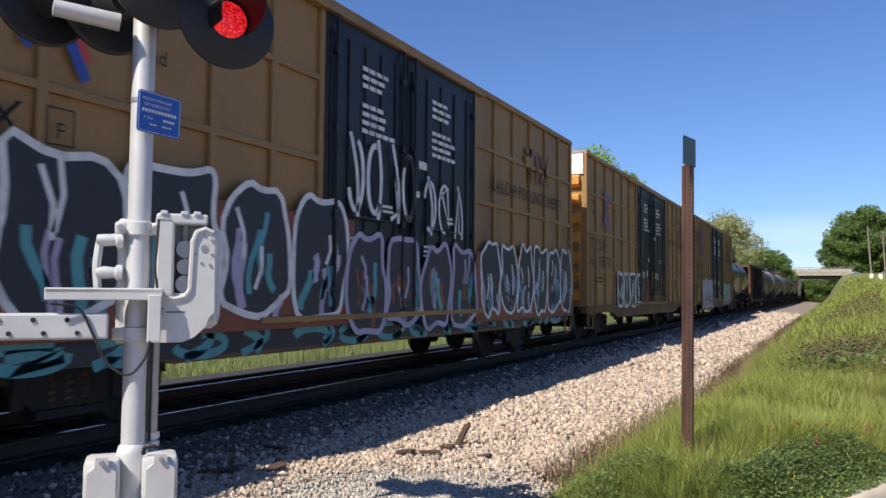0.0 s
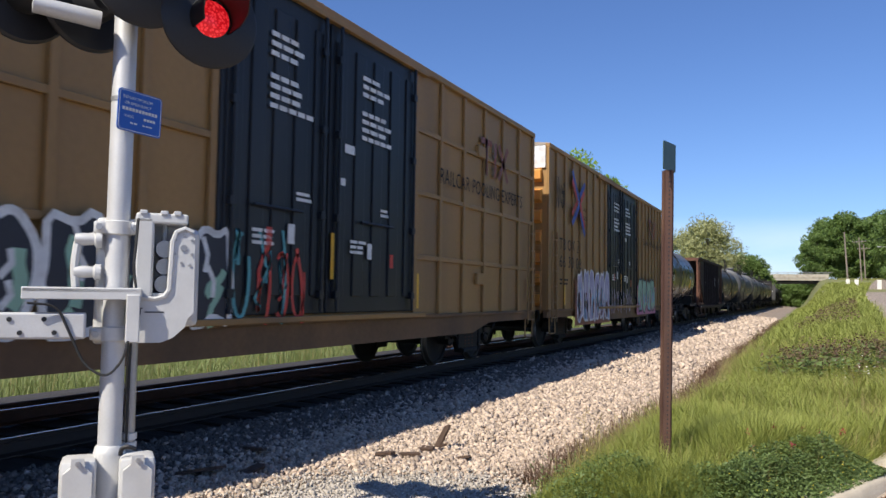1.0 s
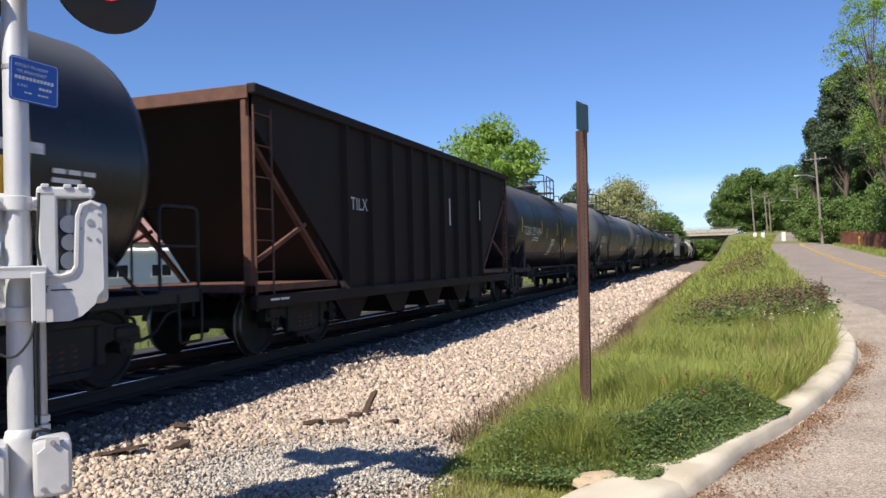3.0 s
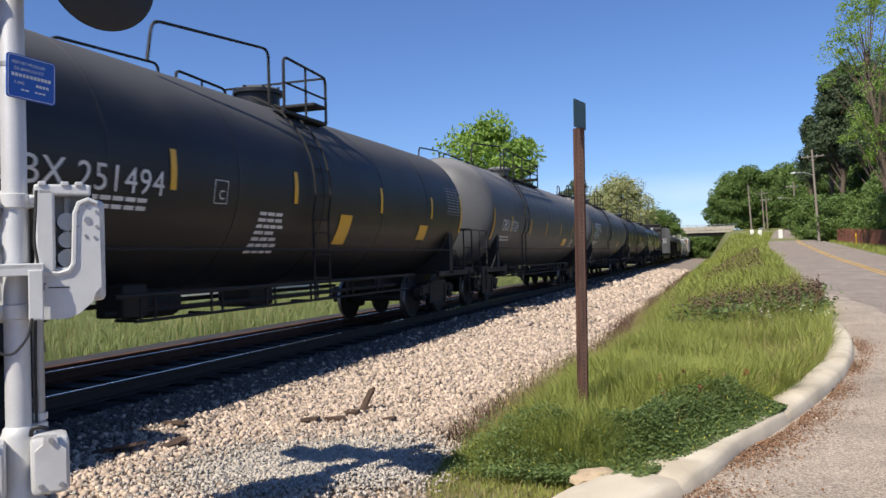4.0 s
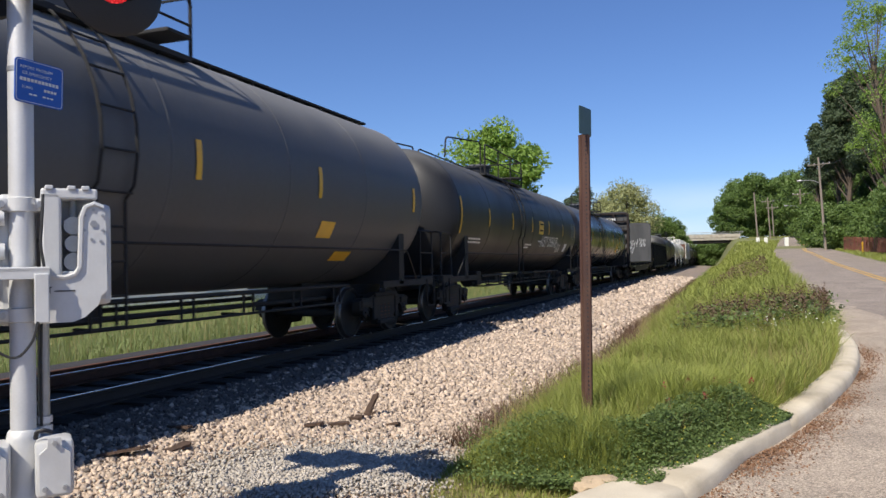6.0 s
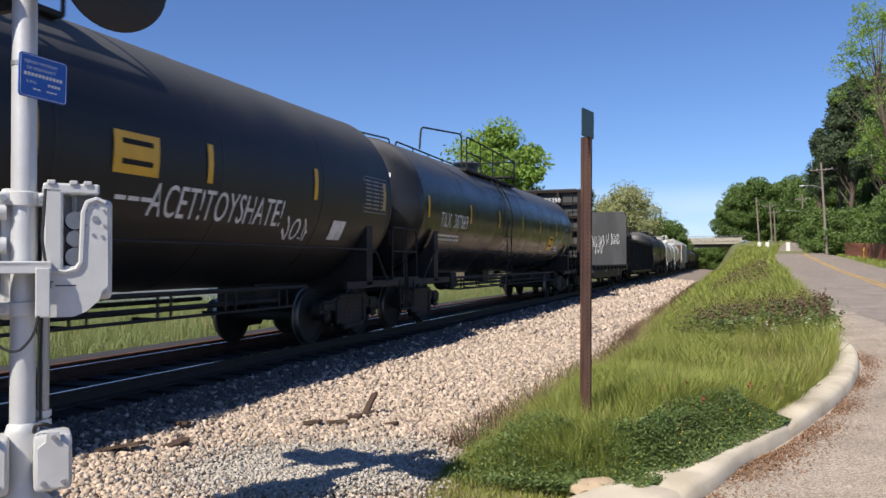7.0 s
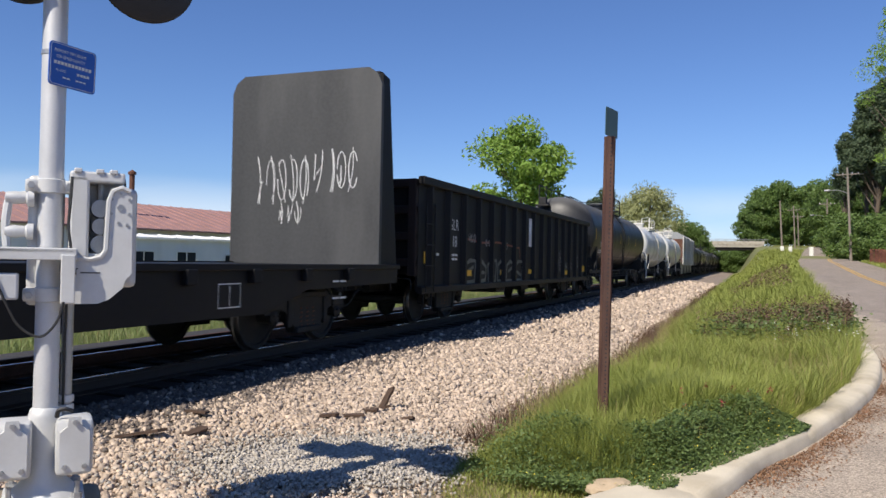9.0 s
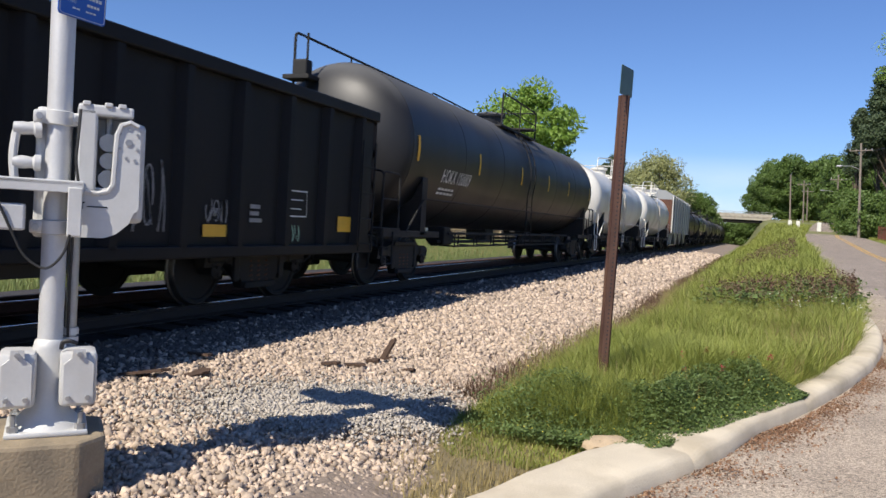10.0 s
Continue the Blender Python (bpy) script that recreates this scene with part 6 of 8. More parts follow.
# ---- crossing signal ----
def signal_head(parent, x, y, z, turn, lit=True):
    """A flashing-light head: background disc, hood, lens, housing. It faces -y before the turn."""
    m = pose(x, y, z, 0, 0, turn)
    bm = bmesh.new()
    lathe(bm, [(0.0, 0.03), (0.27, 0.03), (0.285, 0.015), (0.285, 0.0), (0.27, -0.012), (0.0, -0.012)], "y", 40, m)
    head = part("background_disc", bm, SIGNAL_BLACK, parent, "round black background disc", smooth=True)
    bm = bmesh.new()
    lathe(bm, [(0, 0.2), (0.09, 0.19), (0.12, 0.14), (0.125, 0.03)], "y", 24, m)
    part("housing", bm, SIGNAL_BLACK, head, smooth=True)
    bm = bmesh.new()
    n, rows = 20, []
    for k in range(n + 1):
        a = radians(-35 + 250 * k / n)
        ln = 0.30 if 30 < math.degrees(a) < 150 else 0.30 - 0.2 * min(1, abs(math.degrees(a) - 90) / 125 - 0.48 if abs(math.degrees(a) - 90) > 60 else 0)
        for r in (0.128, 0.122):
            rows.append([bm.verts.new((r * math.cos(a), w, r * math.sin(a))) for w in (-0.012, -max(0.08, ln))])
    for k in range(n):
        o, i, o2, i2 = rows[2 * k], rows[2 * k + 1], rows[2 * k + 2], rows[2 * k + 3]
        bm.faces.new((o[0], o2[0], o2[1], o[1]))
        bm.faces.new((i[0], i[1], i2[1], i2[0]))
        bm.faces.new((o[1], o2[1], i2[1], i[1]))
    bmesh.ops.transform(bm, matrix=m, verts=bm.verts[:])
    part("hood", bm, SIGNAL_BLACK, head, smooth=True)
    if lit:
        bm = bmesh.new()
        lathe(bm, [(0.0, -0.045), (0.05, -0.04), (0.09, -0.028), (0.108, -0.013), (0.108, 0.0)], "y", 32, m)
        part("lens", bm, LENS_RED, head, "glowing red faceted lens", smooth=True)


def rounded(w, h, r):
    """A rectangle with round corners, half sizes w and h."""
    return [(sx * (w - r) + r * math.cos(a), sz * (h - r) + r * math.sin(a)) for sx, sz, a0 in ((1, 1, 0), (-1, 1, 90), (-1, -1, 180), (1, -1, 270)) for a in (radians(a0 + k * 22.5) for k in range(5))]


def build_signal():
    mast = root("crossing_signal", pose(-3.54, 3.13, 0, 0, 0, 48.5), "silver crossing signal mast with red flashers and gate mechanism", "crossing signal")
    P = lambda name, bm, m, label="", smooth=False, up=None: part(name, bm, m, up or mast, label, smooth)
    bm = bmesh.new()
    lathe(bm, [(0.0, 0.3), (0.063, 0.3), (0.062, 3.6), (0.05, 3.66), (0, 3.68)], "z", 28)
    P("pole", bm, ALU, "brushed aluminium pole", True)
    # foundation and base casting
    bm = bmesh.new()
    prism(bm, [(-0.37, -0.2), (-0.24, -0.33), (0.16, -0.33), (0.29, -0.2), (0.29, 0.2), (0.16, 0.33), (-0.24, 0.33), (-0.37, 0.2)], "z", -0.75, -0.03)
    bmesh.ops.bevel(bm, geom=bm.edges[:], offset=0.025, segments=2, affect="EDGES", profile=0.5)
    P("foundation", bm, FOUNDATION, "tan concrete foundation block")
    bm = bmesh.new()
    box(bm, -0.2, 0.2, -0.2, 0.2, -0.03, 0.0, 0.01)
    lathe(bm, [(0.19, 0.0), (0.17, 0.02), (0.11, 0.08), (0.085, 0.2), (0.085, 0.42), (0.075, 0.46), (0.063, 0.47)], "z", 28)
    P("base_casting", bm, ALU_PAINT, "flared cast base", True)
    for k, (a, b) in enumerate(((-0.16, -0.16), (0.16, -0.16), (-0.16, 0.16), (0.16, 0.16))):
        bm = bmesh.new()
        lathe(bm, [(0, 0.0), (0.028, 0.0), (0.028, 0.03), (0.014, 0.03), (0.014, 0.09), (0, 0.09)], "z", 6, pose(a, b, 0))
        P("anchor_bolt", bm, GALV)
    for x0, x1 in ((-0.24, -0.06), (0.05, 0.235)):
        bm = bmesh.new()
        box(bm, x0, x1, -0.17, 0.05, 0.12, 0.42, 0.03)
        o = [(x0 + 0.02, 0.15), (x1 - 0.02, 0.15), (x1 - 0.02, 0.36), ((x0 + x1) / 2 + 0.035, 0.39), ((x0 + x1) / 2 + 0.03, 0.44), ((x0 + x1) / 2 - 0.03, 0.44), ((x0 + x1) / 2 - 0.035, 0.39), (x0 + 0.02, 0.36)]
        prism(bm, o, "y", -0.205, -0.165)
        jb = P("junction_box", bm, ALU_PAINT, "cast junction box with bolted lid", True)
        bm = bmesh.new()
        for x, z in (((x0 + x1) / 2, 0.415), (x1 - 0.045, 0.18), (x0 + 0.045, 0.18)):
            lathe(bm, [(0, -0.222), (0.014, -0.222), (0.014, -0.2), (0, -0.2)], "y", 6, pose(x, 0, z))
        P("lid_bolt", bm, GALV, up=jb)
    bm = bmesh.new()
    tube(bm, bend([(0.055, -0.12, 0.43), (0.06, -0.13, 0.47), (0.1, -0.14, 0.475), (0.13, -0.13, 0.46)], 0.03), 0.012, 6)
    P("hasp", bm, SIGNAL_BLACK)
    # conduit with couplings
    bm = bmesh.new()
    tube(bm, [(0.1, 0.06, 0.4), (0.1, 0.06, 1.2)], 0.03, 14)
    cd = P("conduit", bm, GALV, "grey conduit pipe", True)
    for z in (0.45, 0.5):
        bm = bmesh.new()
        lathe(bm, [(0.03, -0.018), (0.042, -0.018), (0.042, 0.018), (0.03, 0.018)], "z", 8, pose(0.1, 0.06, z))
        P("coupling", bm, ALU, up=cd)
    # gate mechanism: rear plate behind the pole, clamps, housing, J-shaped arm plate
    bm = bmesh.new()
    box(bm, -0.11, 0.07, 0.02, 0.2, 1.02, 1.73, 0.02)
    P("rear_housing", bm, ALU_PAINT, "silver gate motor housing behind the pole")
    for z in (1.67, 1.08):
        bm = bmesh.new()
        lathe(bm, [(0.063, -0.04), (0.08, -0.035), (0.08, 0.035), (0.063, 0.04)], "z", 28, pose(0, 0, z))
        box(bm, -0.125, -0.06, -0.05, 0.05, z - 0.035, z + 0.035, 0.012)
        box(bm, 0.06, 0.12, -0.05, 0.05, z - 0.035, z + 0.035, 0.012)
        cl = P("pole_clamp", bm, ALU_PAINT, smooth=True)
        bm = bmesh.new()
        for x in (-0.095, 0.09):
            lathe(bm, [(0, -0.08), (0.02, -0.08), (0.02, -0.045), (0, -0.045)], "y", 6, pose(x, 0, z))
        P("clamp_bolt", bm, GALV, up=cl)
    for z in (1.6, 1.42):
        bm = bmesh.new()
        lathe(bm, [(0, -0.22), (0.03, -0.215), (0.036, -0.17), (0.03, -0.12), (0.045, -0.11), (0.045, -0.08), (0, -0.08)], "x", 14, pose(0, -0.02, z))
        P("pivot_bolt", bm, ALU, smooth=True)
    bm = bmesh.new()
    tube(bm, bend([(-0.12, 0.0, 1.62), (-0.2, -0.02, 1.6), (-0.215, -0.02, 1.45), (-0.2, -0.02, 1.3)], 0.05), 0.022, 8)
    P("counterweight_arm", bm, ALU_PAINT, smooth=True)
    # open housing to the side: back, top, rim and the workings inside
    bm = bmesh.new()
    box(bm, 0.09, 0.36, 0.12, 0.2, 1.08, 1.74, 0.015)
    box(bm, 0.09, 0.19, -0.08, 0.14, 1.28, 1.74, 0.015)
    box(bm, 0.09, 0.37, -0.08, 0.18, 1.7, 1.76, 0.012)
    box(bm, 0.15, 0.36, -0.06, 0.16, 1.26, 1.31, 0.012)
    box(bm, 0.33, 0.44, -0.05, 0.2, 1.12, 1.68, 0.03)
    hs = P("gate_housing", bm, ALU_PAINT, "silver gate mechanism housing with an open recess")
    bm = bmesh.new()
    for x in (0.13, 0.24, 0.31):
        box(bm, x - 0.02, x + 0.02, -0.09, -0.02, 1.75, 1.775, 0.006)
    P("hinge", bm, ALU, up=hs)
    for z, r in ((1.56, 0.05), (1.46, 0.045), (1.36, 0.05)):
        bm = bmesh.new()
        lathe(bm, [(0, -0.03), (r, -0.03), (r, 0.1), (0, 0.1)], "y", 16, pose(0.25, 0, z))
        P("gear", bm, GALV, up=hs, smooth=True)
    bm = bmesh.new()
    tube(bm, [(0.25, 0.03, 1.3), (0.25, 0.03, 1.7)], 0.018, 8)
    P("shaft", bm, GALV, up=hs, smooth=True)
    arm = bmesh.new()
    o = [(0.055, 1.29), (0.20, 1.275), (0.25, 1.29), (0.275, 1.33), (0.285, 1.6), (0.305, 1.655), (0.35, 1.675), (0.395, 1.655), (0.405, 1.6), (0.41, 1.2), (0.38, 1.17), (0.365, 1.12), (0.3, 1.06), (0.24, 1.035), (0.055, 1.035)]
    prism(arm, o, "y", -0.125, -0.095)
    # rolled rim along the inner edge of the J
    tube(arm, [(x, -0.125, z) for x, z in o[:8]], 0.014, 6)
    jp = P("gate_arm_plate", arm, ALU_PAINT, "silver J-shaped gate arm plate")
    for x, z in ((0.3, 1.61), (0.345, 1.64), (0.39, 1.61), (0.3, 1.53), (0.39, 1.53), (0.335, 1.48), (0.38, 1.47), (0.345, 1.565)):
        bm = bmesh.new()
        r = 0.02 if abs(z - 1.565) < 0.01 else 0.009
        lathe(bm, [(0, -0.131), (r, -0.131), (r, -0.12), (0, -0.12)], "y", 6, pose(x, 0, z))
        P("plate_bolt", bm, GALV, up=jp)
    bm = bmesh.new()
    for x0, x1, z0, z1 in ((0.1, 0.106, 1.19, 1.225), (0.092, 0.114, 1.222, 1.228), (0.125, 0.131, 1.19, 1.225), (0.118, 0.14, 1.222, 1.228), (0.15, 0.25, 1.2, 1.207)):
        box(bm, x0, x1, -0.128, -0.124, z0, z1)
    P("plate_marking", bm, SIGNAL_BLACK, up=jp)
    # cross bracket and the lowered gate arm going off to the side
    bm = bmesh.new()
    box(bm, -0.45, 0.13, -0.19, -0.07, 1.305, 1.335, 0.006)
    box(bm, -0.45, 0.13, -0.19, -0.175, 1.27, 1.33, 0.004)
    box(bm, 0.055, 0.125, -0.2, -0.17, 1.04, 1.3, 0.006)
    P("cross_bracket", bm, ALU_PAINT, "flat silver cross bracket")
    bm = bmesh.new()
    box(bm, -2.6, -0.14, -0.16, -0.10, 1.06, 1.2, 0.012)
    ga = P("gate_arm", bm, ALU, "lowered aluminium gate arm")
    bm = bmesh.new()
    for x in np.arange(-1.3, -0.2, 0.16):
        lathe(bm, [(0, -0.166), (0.013, -0.166), (0.013, -0.158), (0, -0.158)], "y", 10, pose(x, 0, 1.165))
        lathe(bm, [(0, -0.166), (0.013, -0.166), (0.013, -0.158), (0, -0.158)], "y", 10, pose(x + 0.05, 0, 1.095))
    P("bolt_hole", bm, SIGNAL_BLACK, up=ga)
    for pts, r in (([(0.07, -0.2, 1.05), (0.05, -0.2, 0.95), (-0.03, -0.19, 0.85), (-0.14, -0.17, 0.92), (-0.22, -0.17, 1.1), (-0.28, -0.18, 1.24), (-0.42, -0.2, 1.25)], 0.007),
                   ([(0.1, -0.13, 1.72), (0.095, -0.14, 1.6), (0.085, -0.14, 1.45), (0.1, -0.14, 1.35), (0.105, -0.14, 1.3)], 0.008),
                   ([(0.36, -0.05, 1.76), (0.37, -0.06, 1.7), (0.37, -0.05, 1.65)], 0.007),
                   ([(0.09, -0.02, 1.05), (0.085, 0.0, 0.8), (0.085, 0.02, 0.47)], 0.007)):
        bm = bmesh.new()
        tube(bm, bend(pts, 0.06), r, 6)
        P("cable", bm, CABLE, "thin black cable", True)
    # blue information sign on a band
    tilt = pose(0.09, -0.018, 2.33, 0, 1.5, 36)
    bm = bmesh.new()
    prism(bm, rounded(0.145, 0.118, 0.02), "y", -0.004, 0.004)
    bmesh.ops.transform(bm, matrix=tilt, verts=bm.verts[:])
    sg = P("blue_sign", bm, SIGN_BLUE, "small blue information sign with white print")
    bm = bmesh.new()
    for x0, x1, z, h in ((-0.095, 0.095, 0.008, 0.018), (0.02, 0.085, -0.032, 0.014), (-0.05, -0.01, -0.068, 0.008), (0.015, 0.07, -0.068, 0.008)):
        n = max(2, int((x1 - x0) / 0.016))
        for k in range(n):
            a, b = 1.25 * (x0 + (x1 - x0) * k / n), 1.25 * (x0 + (x1 - x0) * (k + 0.72) / n)
            box(bm, a, b, -0.0065, -0.0045, z - h / 2, z + h / 2)
    bmesh.ops.transform(bm, matrix=tilt, verts=bm.verts[:])
    P("sign_print", bm, WHITE_MARK, up=sg)
    for words, x0, z0, hh in (("REPORT PROBLEM", -0.095, 0.066, 0.017), ("OR EMERGENCY", -0.085, 0.034, 0.017), ("X-ING", -0.085, -0.04, 0.016)):
        bm = lettering(words, hh)
        for v in bm.verts:
            v.co = (x0 * 1.25 + v.co.x * 1.02, -0.0055, z0 + v.co.y)
        bmesh.ops.transform(bm, matrix=tilt, verts=bm.verts[:])
        P("sign_words", bm, WHITE_MARK, up=sg)
    bm = bmesh.new()
    o = rounded(0.138, 0.111, 0.017)
    for p, q in zip(o, o[1:] + o[:1]):
        tube(bm, [(p[0], -0.0045, p[1]), (q[0], -0.0045, q[1])], 0.0018, 4)
    bmesh.ops.transform(bm, matrix=tilt, verts=bm.verts[:])
    P("sign_border", bm, WHITE_MARK, up=sg)
    bm = bmesh.new()
    lathe(bm, [(0.063, -0.012), (0.066, -0.012), (0.066, 0.012), (0.063, 0.012)], "z", 24, pose(0, 0, 2.4))
    P("sign_band", bm, GALV, up=sg)
    # flashing lights on their cross arm
    bm = bmesh.new()
    tube(bm, [(-0.62, 0.2, 3.08), (0.47, 0.02, 3.02)], 0.03, 10)
    lathe(bm, [(0, -0.1), (0.1, -0.09), (0.11, 0.09), (0, 0.1)], "z", 16, pose(0, 0, 3.06))
    P("cross_arm", bm, SIGNAL_BLACK, smooth=True)
    signal_head(mast, 0.45, -0.12, 2.9, 14)
    signal_head(mast, 0.08, -0.2, 3.06, 14)
    signal_head(mast, -0.2, 0.15, 2.98, -150, False)
    signal_head(mast, -0.55, 0.2, 3.0, -150, False)
    # grey visor hood of the rear-facing heads, shaped as a plain cylinder
    bm = bmesh.new()
    lathe(bm, [(0.0, -0.17), (0.045, -0.165), (0.05, 0.17), (0.0, 0.17)], "x", 14, pose(-0.3, -0.1, 2.83, 0, 4, 8))
    P("bell", bm, ALU, "grey cylindrical visor hood", True)


def build_marker_post():
    post = root("marker_post", pose(-1.215, 7.29, -0.06, 0.6, 0.5, 20), "rusty steel channel post carrying a small faded green sign", "post")
    bm = bmesh.new()
    o = [(-0.042, 0.012), (-0.026, 0.012), (-0.02, -0.028), (0.02, -0.028), (0.026, 0.012), (0.042, 0.012), (0.042, 0.007), (0.031, 0.007), (0.024, -0.034), (-0.024, -0.034), (-0.031, 0.007), (-0.042, 0.007)]
    o = [(1.28 * a, 1.28 * b) for a, b in o]
    prism(bm, o, "z", -0.7, 2.56)
    pb = part("channel", bm, POST_RUST, post)
    bm = bmesh.new()
    for k in range(62):
        lathe(bm, [(0, -0.0452), (0.009, -0.0452), (0.009, -0.042), (0, -0.042)], "y", 6, pose(0.004, 0, 0.05 + k * 0.04))
    tagged(part("punched_holes", bm, SIGNAL_BLACK, pb), kind="stuff")
    bm = bmesh.new()
    prism(bm, rounded(0.15, 0.13, 0.015), "y", -0.003, 0.003)
    bmesh.ops.transform(bm, matrix=pose(0.0, -0.05, 2.68, 0, 0, 58), verts=bm.verts[:])
    part("sign_plate", bm, SIGN_GREEN, post, "faded green sign plate seen nearly edge-on")


# ---- far structures ----
def build_bridge():
    br = root("overpass", Matrix(), "long concrete road overpass crossing the tracks", "bridge", kind="structure")
    bm = bmesh.new()
    box(bm, -46, 3.5, 187, 198, 5.55, 6.15)
    part("deck", bm, CONCRETE, br)
    for y in (187.6, 190.4, 193.2, 196.4):
        bm = bmesh.new()
        prism(bm, [(-44, 5.0), (-20, 4.75), (2.2, 5.0), (2.2, 5.55), (-44, 5.55)], "y", y - 0.2, y + 0.2)
        part("girder", bm, TIE, br, "dark girder")
    for y in (187.0, 197.8):
        bm = bmesh.new()
        box(bm, -46, 4.2, y - 0.12, y + 0.12, 6.15, 6.9)
        part("parapet", bm, CONCRETE, br)
        bm = bmesh.new()
        tube(bm, [(-46, y, 7.35), (5, y, 7.35)], 0.05, 6)
        for x in np.arange(-46, 5.1, 2.0):
            tube(bm, [(x, y, 5.9), (x, y, 7.35)], 0.05, 5)
        part("guard_rail", bm, GALV, br)
    bm = bmesh.new()
    prism(bm, [(2.2, -1), (5.2, -1), (5.2, 5.55), (3.0, 5.55), (2.6, 5.1), (2.2, 5.0)], "y", 186.6, 198.4)
    part("abutment", bm, CONCRETE, br, "pale concrete abutment")
    for x in (-16.0,):
        for y in (188.5, 192.5, 196.5):
            bm = bmesh.new()
            lathe(bm, [(0, -1), (0.5, -1), (0.5, 4.8), (0, 4.8)], "z", 16, pose(x, y, 0))
            part("pier", bm, CONCRETE, br)
    # earth bank behind the abutment
    bm = bmesh.new()
    prism(bm, [(4.2, -1.0), (30, -1.0), (30, 6.0), (6.0, 6.0), (4.6, 5.4)], "y", 184, 200)
    thing("embankment", bm, FIELD, "grassy bank carrying the road to the overpass", "embankment", kind="structure")


def utility_pole(x, y, z, h, arm, lamp, lean, seed):
    rng = random.Random(seed)
    p = root("utility_pole", pose(x, y, z, 0, lean, rng.uniform(-12, 12)), "weathered wooden utility pole with a cross arm" + (" and a street lamp" if lamp else ""), "utility pole", "utility poles")
    bm = bmesh.new()
    tube(bm, [(0, 0, -0.6), (0, 0, h)], 0.15, 10, ends=(0.17, 0.11))
    part("pole", bm, POLE_WOOD, p, smooth=True)
    if arm:
        bm = bmesh.new()
        box(bm, -1.25, 1.25, -0.16, -0.06, h - 0.95, h - 0.83, 0.01)
        tube(bm, [(-0.6, -0.12, h - 0.9), (0, -0.12, h - 1.6)], 0.02, 4)
        tube(bm, [(0.6, -0.12, h - 0.9), (0, -0.12, h - 1.6)], 0.02, 4)
        a = part("cross_arm", bm, POLE_WOOD, p)
        for k in (-1.15, -0.5, 0.5, 1.15):
            bm = bmesh.new()
            lathe(bm, [(0, 0), (0.05, 0), (0.06, 0.08), (0.03, 0.16), (0, 0.17)], "z", 8, pose(k, -0.11, h - 0.83))
            part("insulator", bm, GALV, a)
    if lamp:
        bm = bmesh.new()
        tube(bm, bend([(0, 0, h - 3.2), (-0.9, 0, h - 2.7), (-2.0, 0, h - 2.65)], 0.5), 0.04, 6)
        l = part("lamp_arm", bm, GALV, p)
        bm = bmesh.new()
        lathe(bm, [(0, -0.35), (0.1, -0.3), (0.14, 0.1), (0.08, 0.3), (0, 0.32)], "x", 10, pose(-2.25, 0, h - 2.66))
        part("lamp_head", bm, GALV, l, "silver street lamp head", True)
    return p


def wire(a, b, sag):
    bm = bmesh.new()
    a, b = Vector(a), Vector(b)
    tube(bm, [a.lerp(b, k / 10) - Vector((0, 0, sag * 4 * (k / 10) * (1 - k / 10))) for k in range(11)], 0.018, 4)
    thing("overhead_wire", bm, CABLE, "thin dark overhead wire between poles", "wire", group="overhead wires")


def build_poles():
    spec = [(12.0, 104.2, 1.9, 11.6, True, True, -2.6, 1), (12.6, 139, 2.7, 9.8, True, True, -1.0, 2), (6.4, 152, 4.1, 9.2, False, False, -3.0, 3), (10.0, 178, 4.6, 9.6, True, False, -2.5, 4), (11.4, 190, 4.9, 8.6, True, False, -2.0, 5)]
    for s in spec:
        utility_pole(*s)
    tops = [(x, y, z + h - 0.8) for x, y, z, h, *_ in spec]
    for a, b in zip(tops, tops[1:]):
        for k in (-0.9, 0.9):
            wire((a[0] + k, a[1], a[2]), (b[0] + k, b[1], b[2]), 0.8)
    wire((12.9, 104, 12.6), (15, 40, 13.5), 1.2)
    # short white posts at the bend
    bm = bmesh.new()
    box(bm, -0.28, 0.28, -0.28, 0.28, -0.5, 1.35, 0.05)
    me = finish(bm, "guard_post", POST_WHITE)
    for k, (x, y, z) in enumerate(((5.9, 141, 3.4), (7.0, 138, 3.3), (9.4, 128, 3.0))):
        thing("guard_post", me, None, "short square white guard post at the bend", "post", pose(x, y, z), "guard posts")


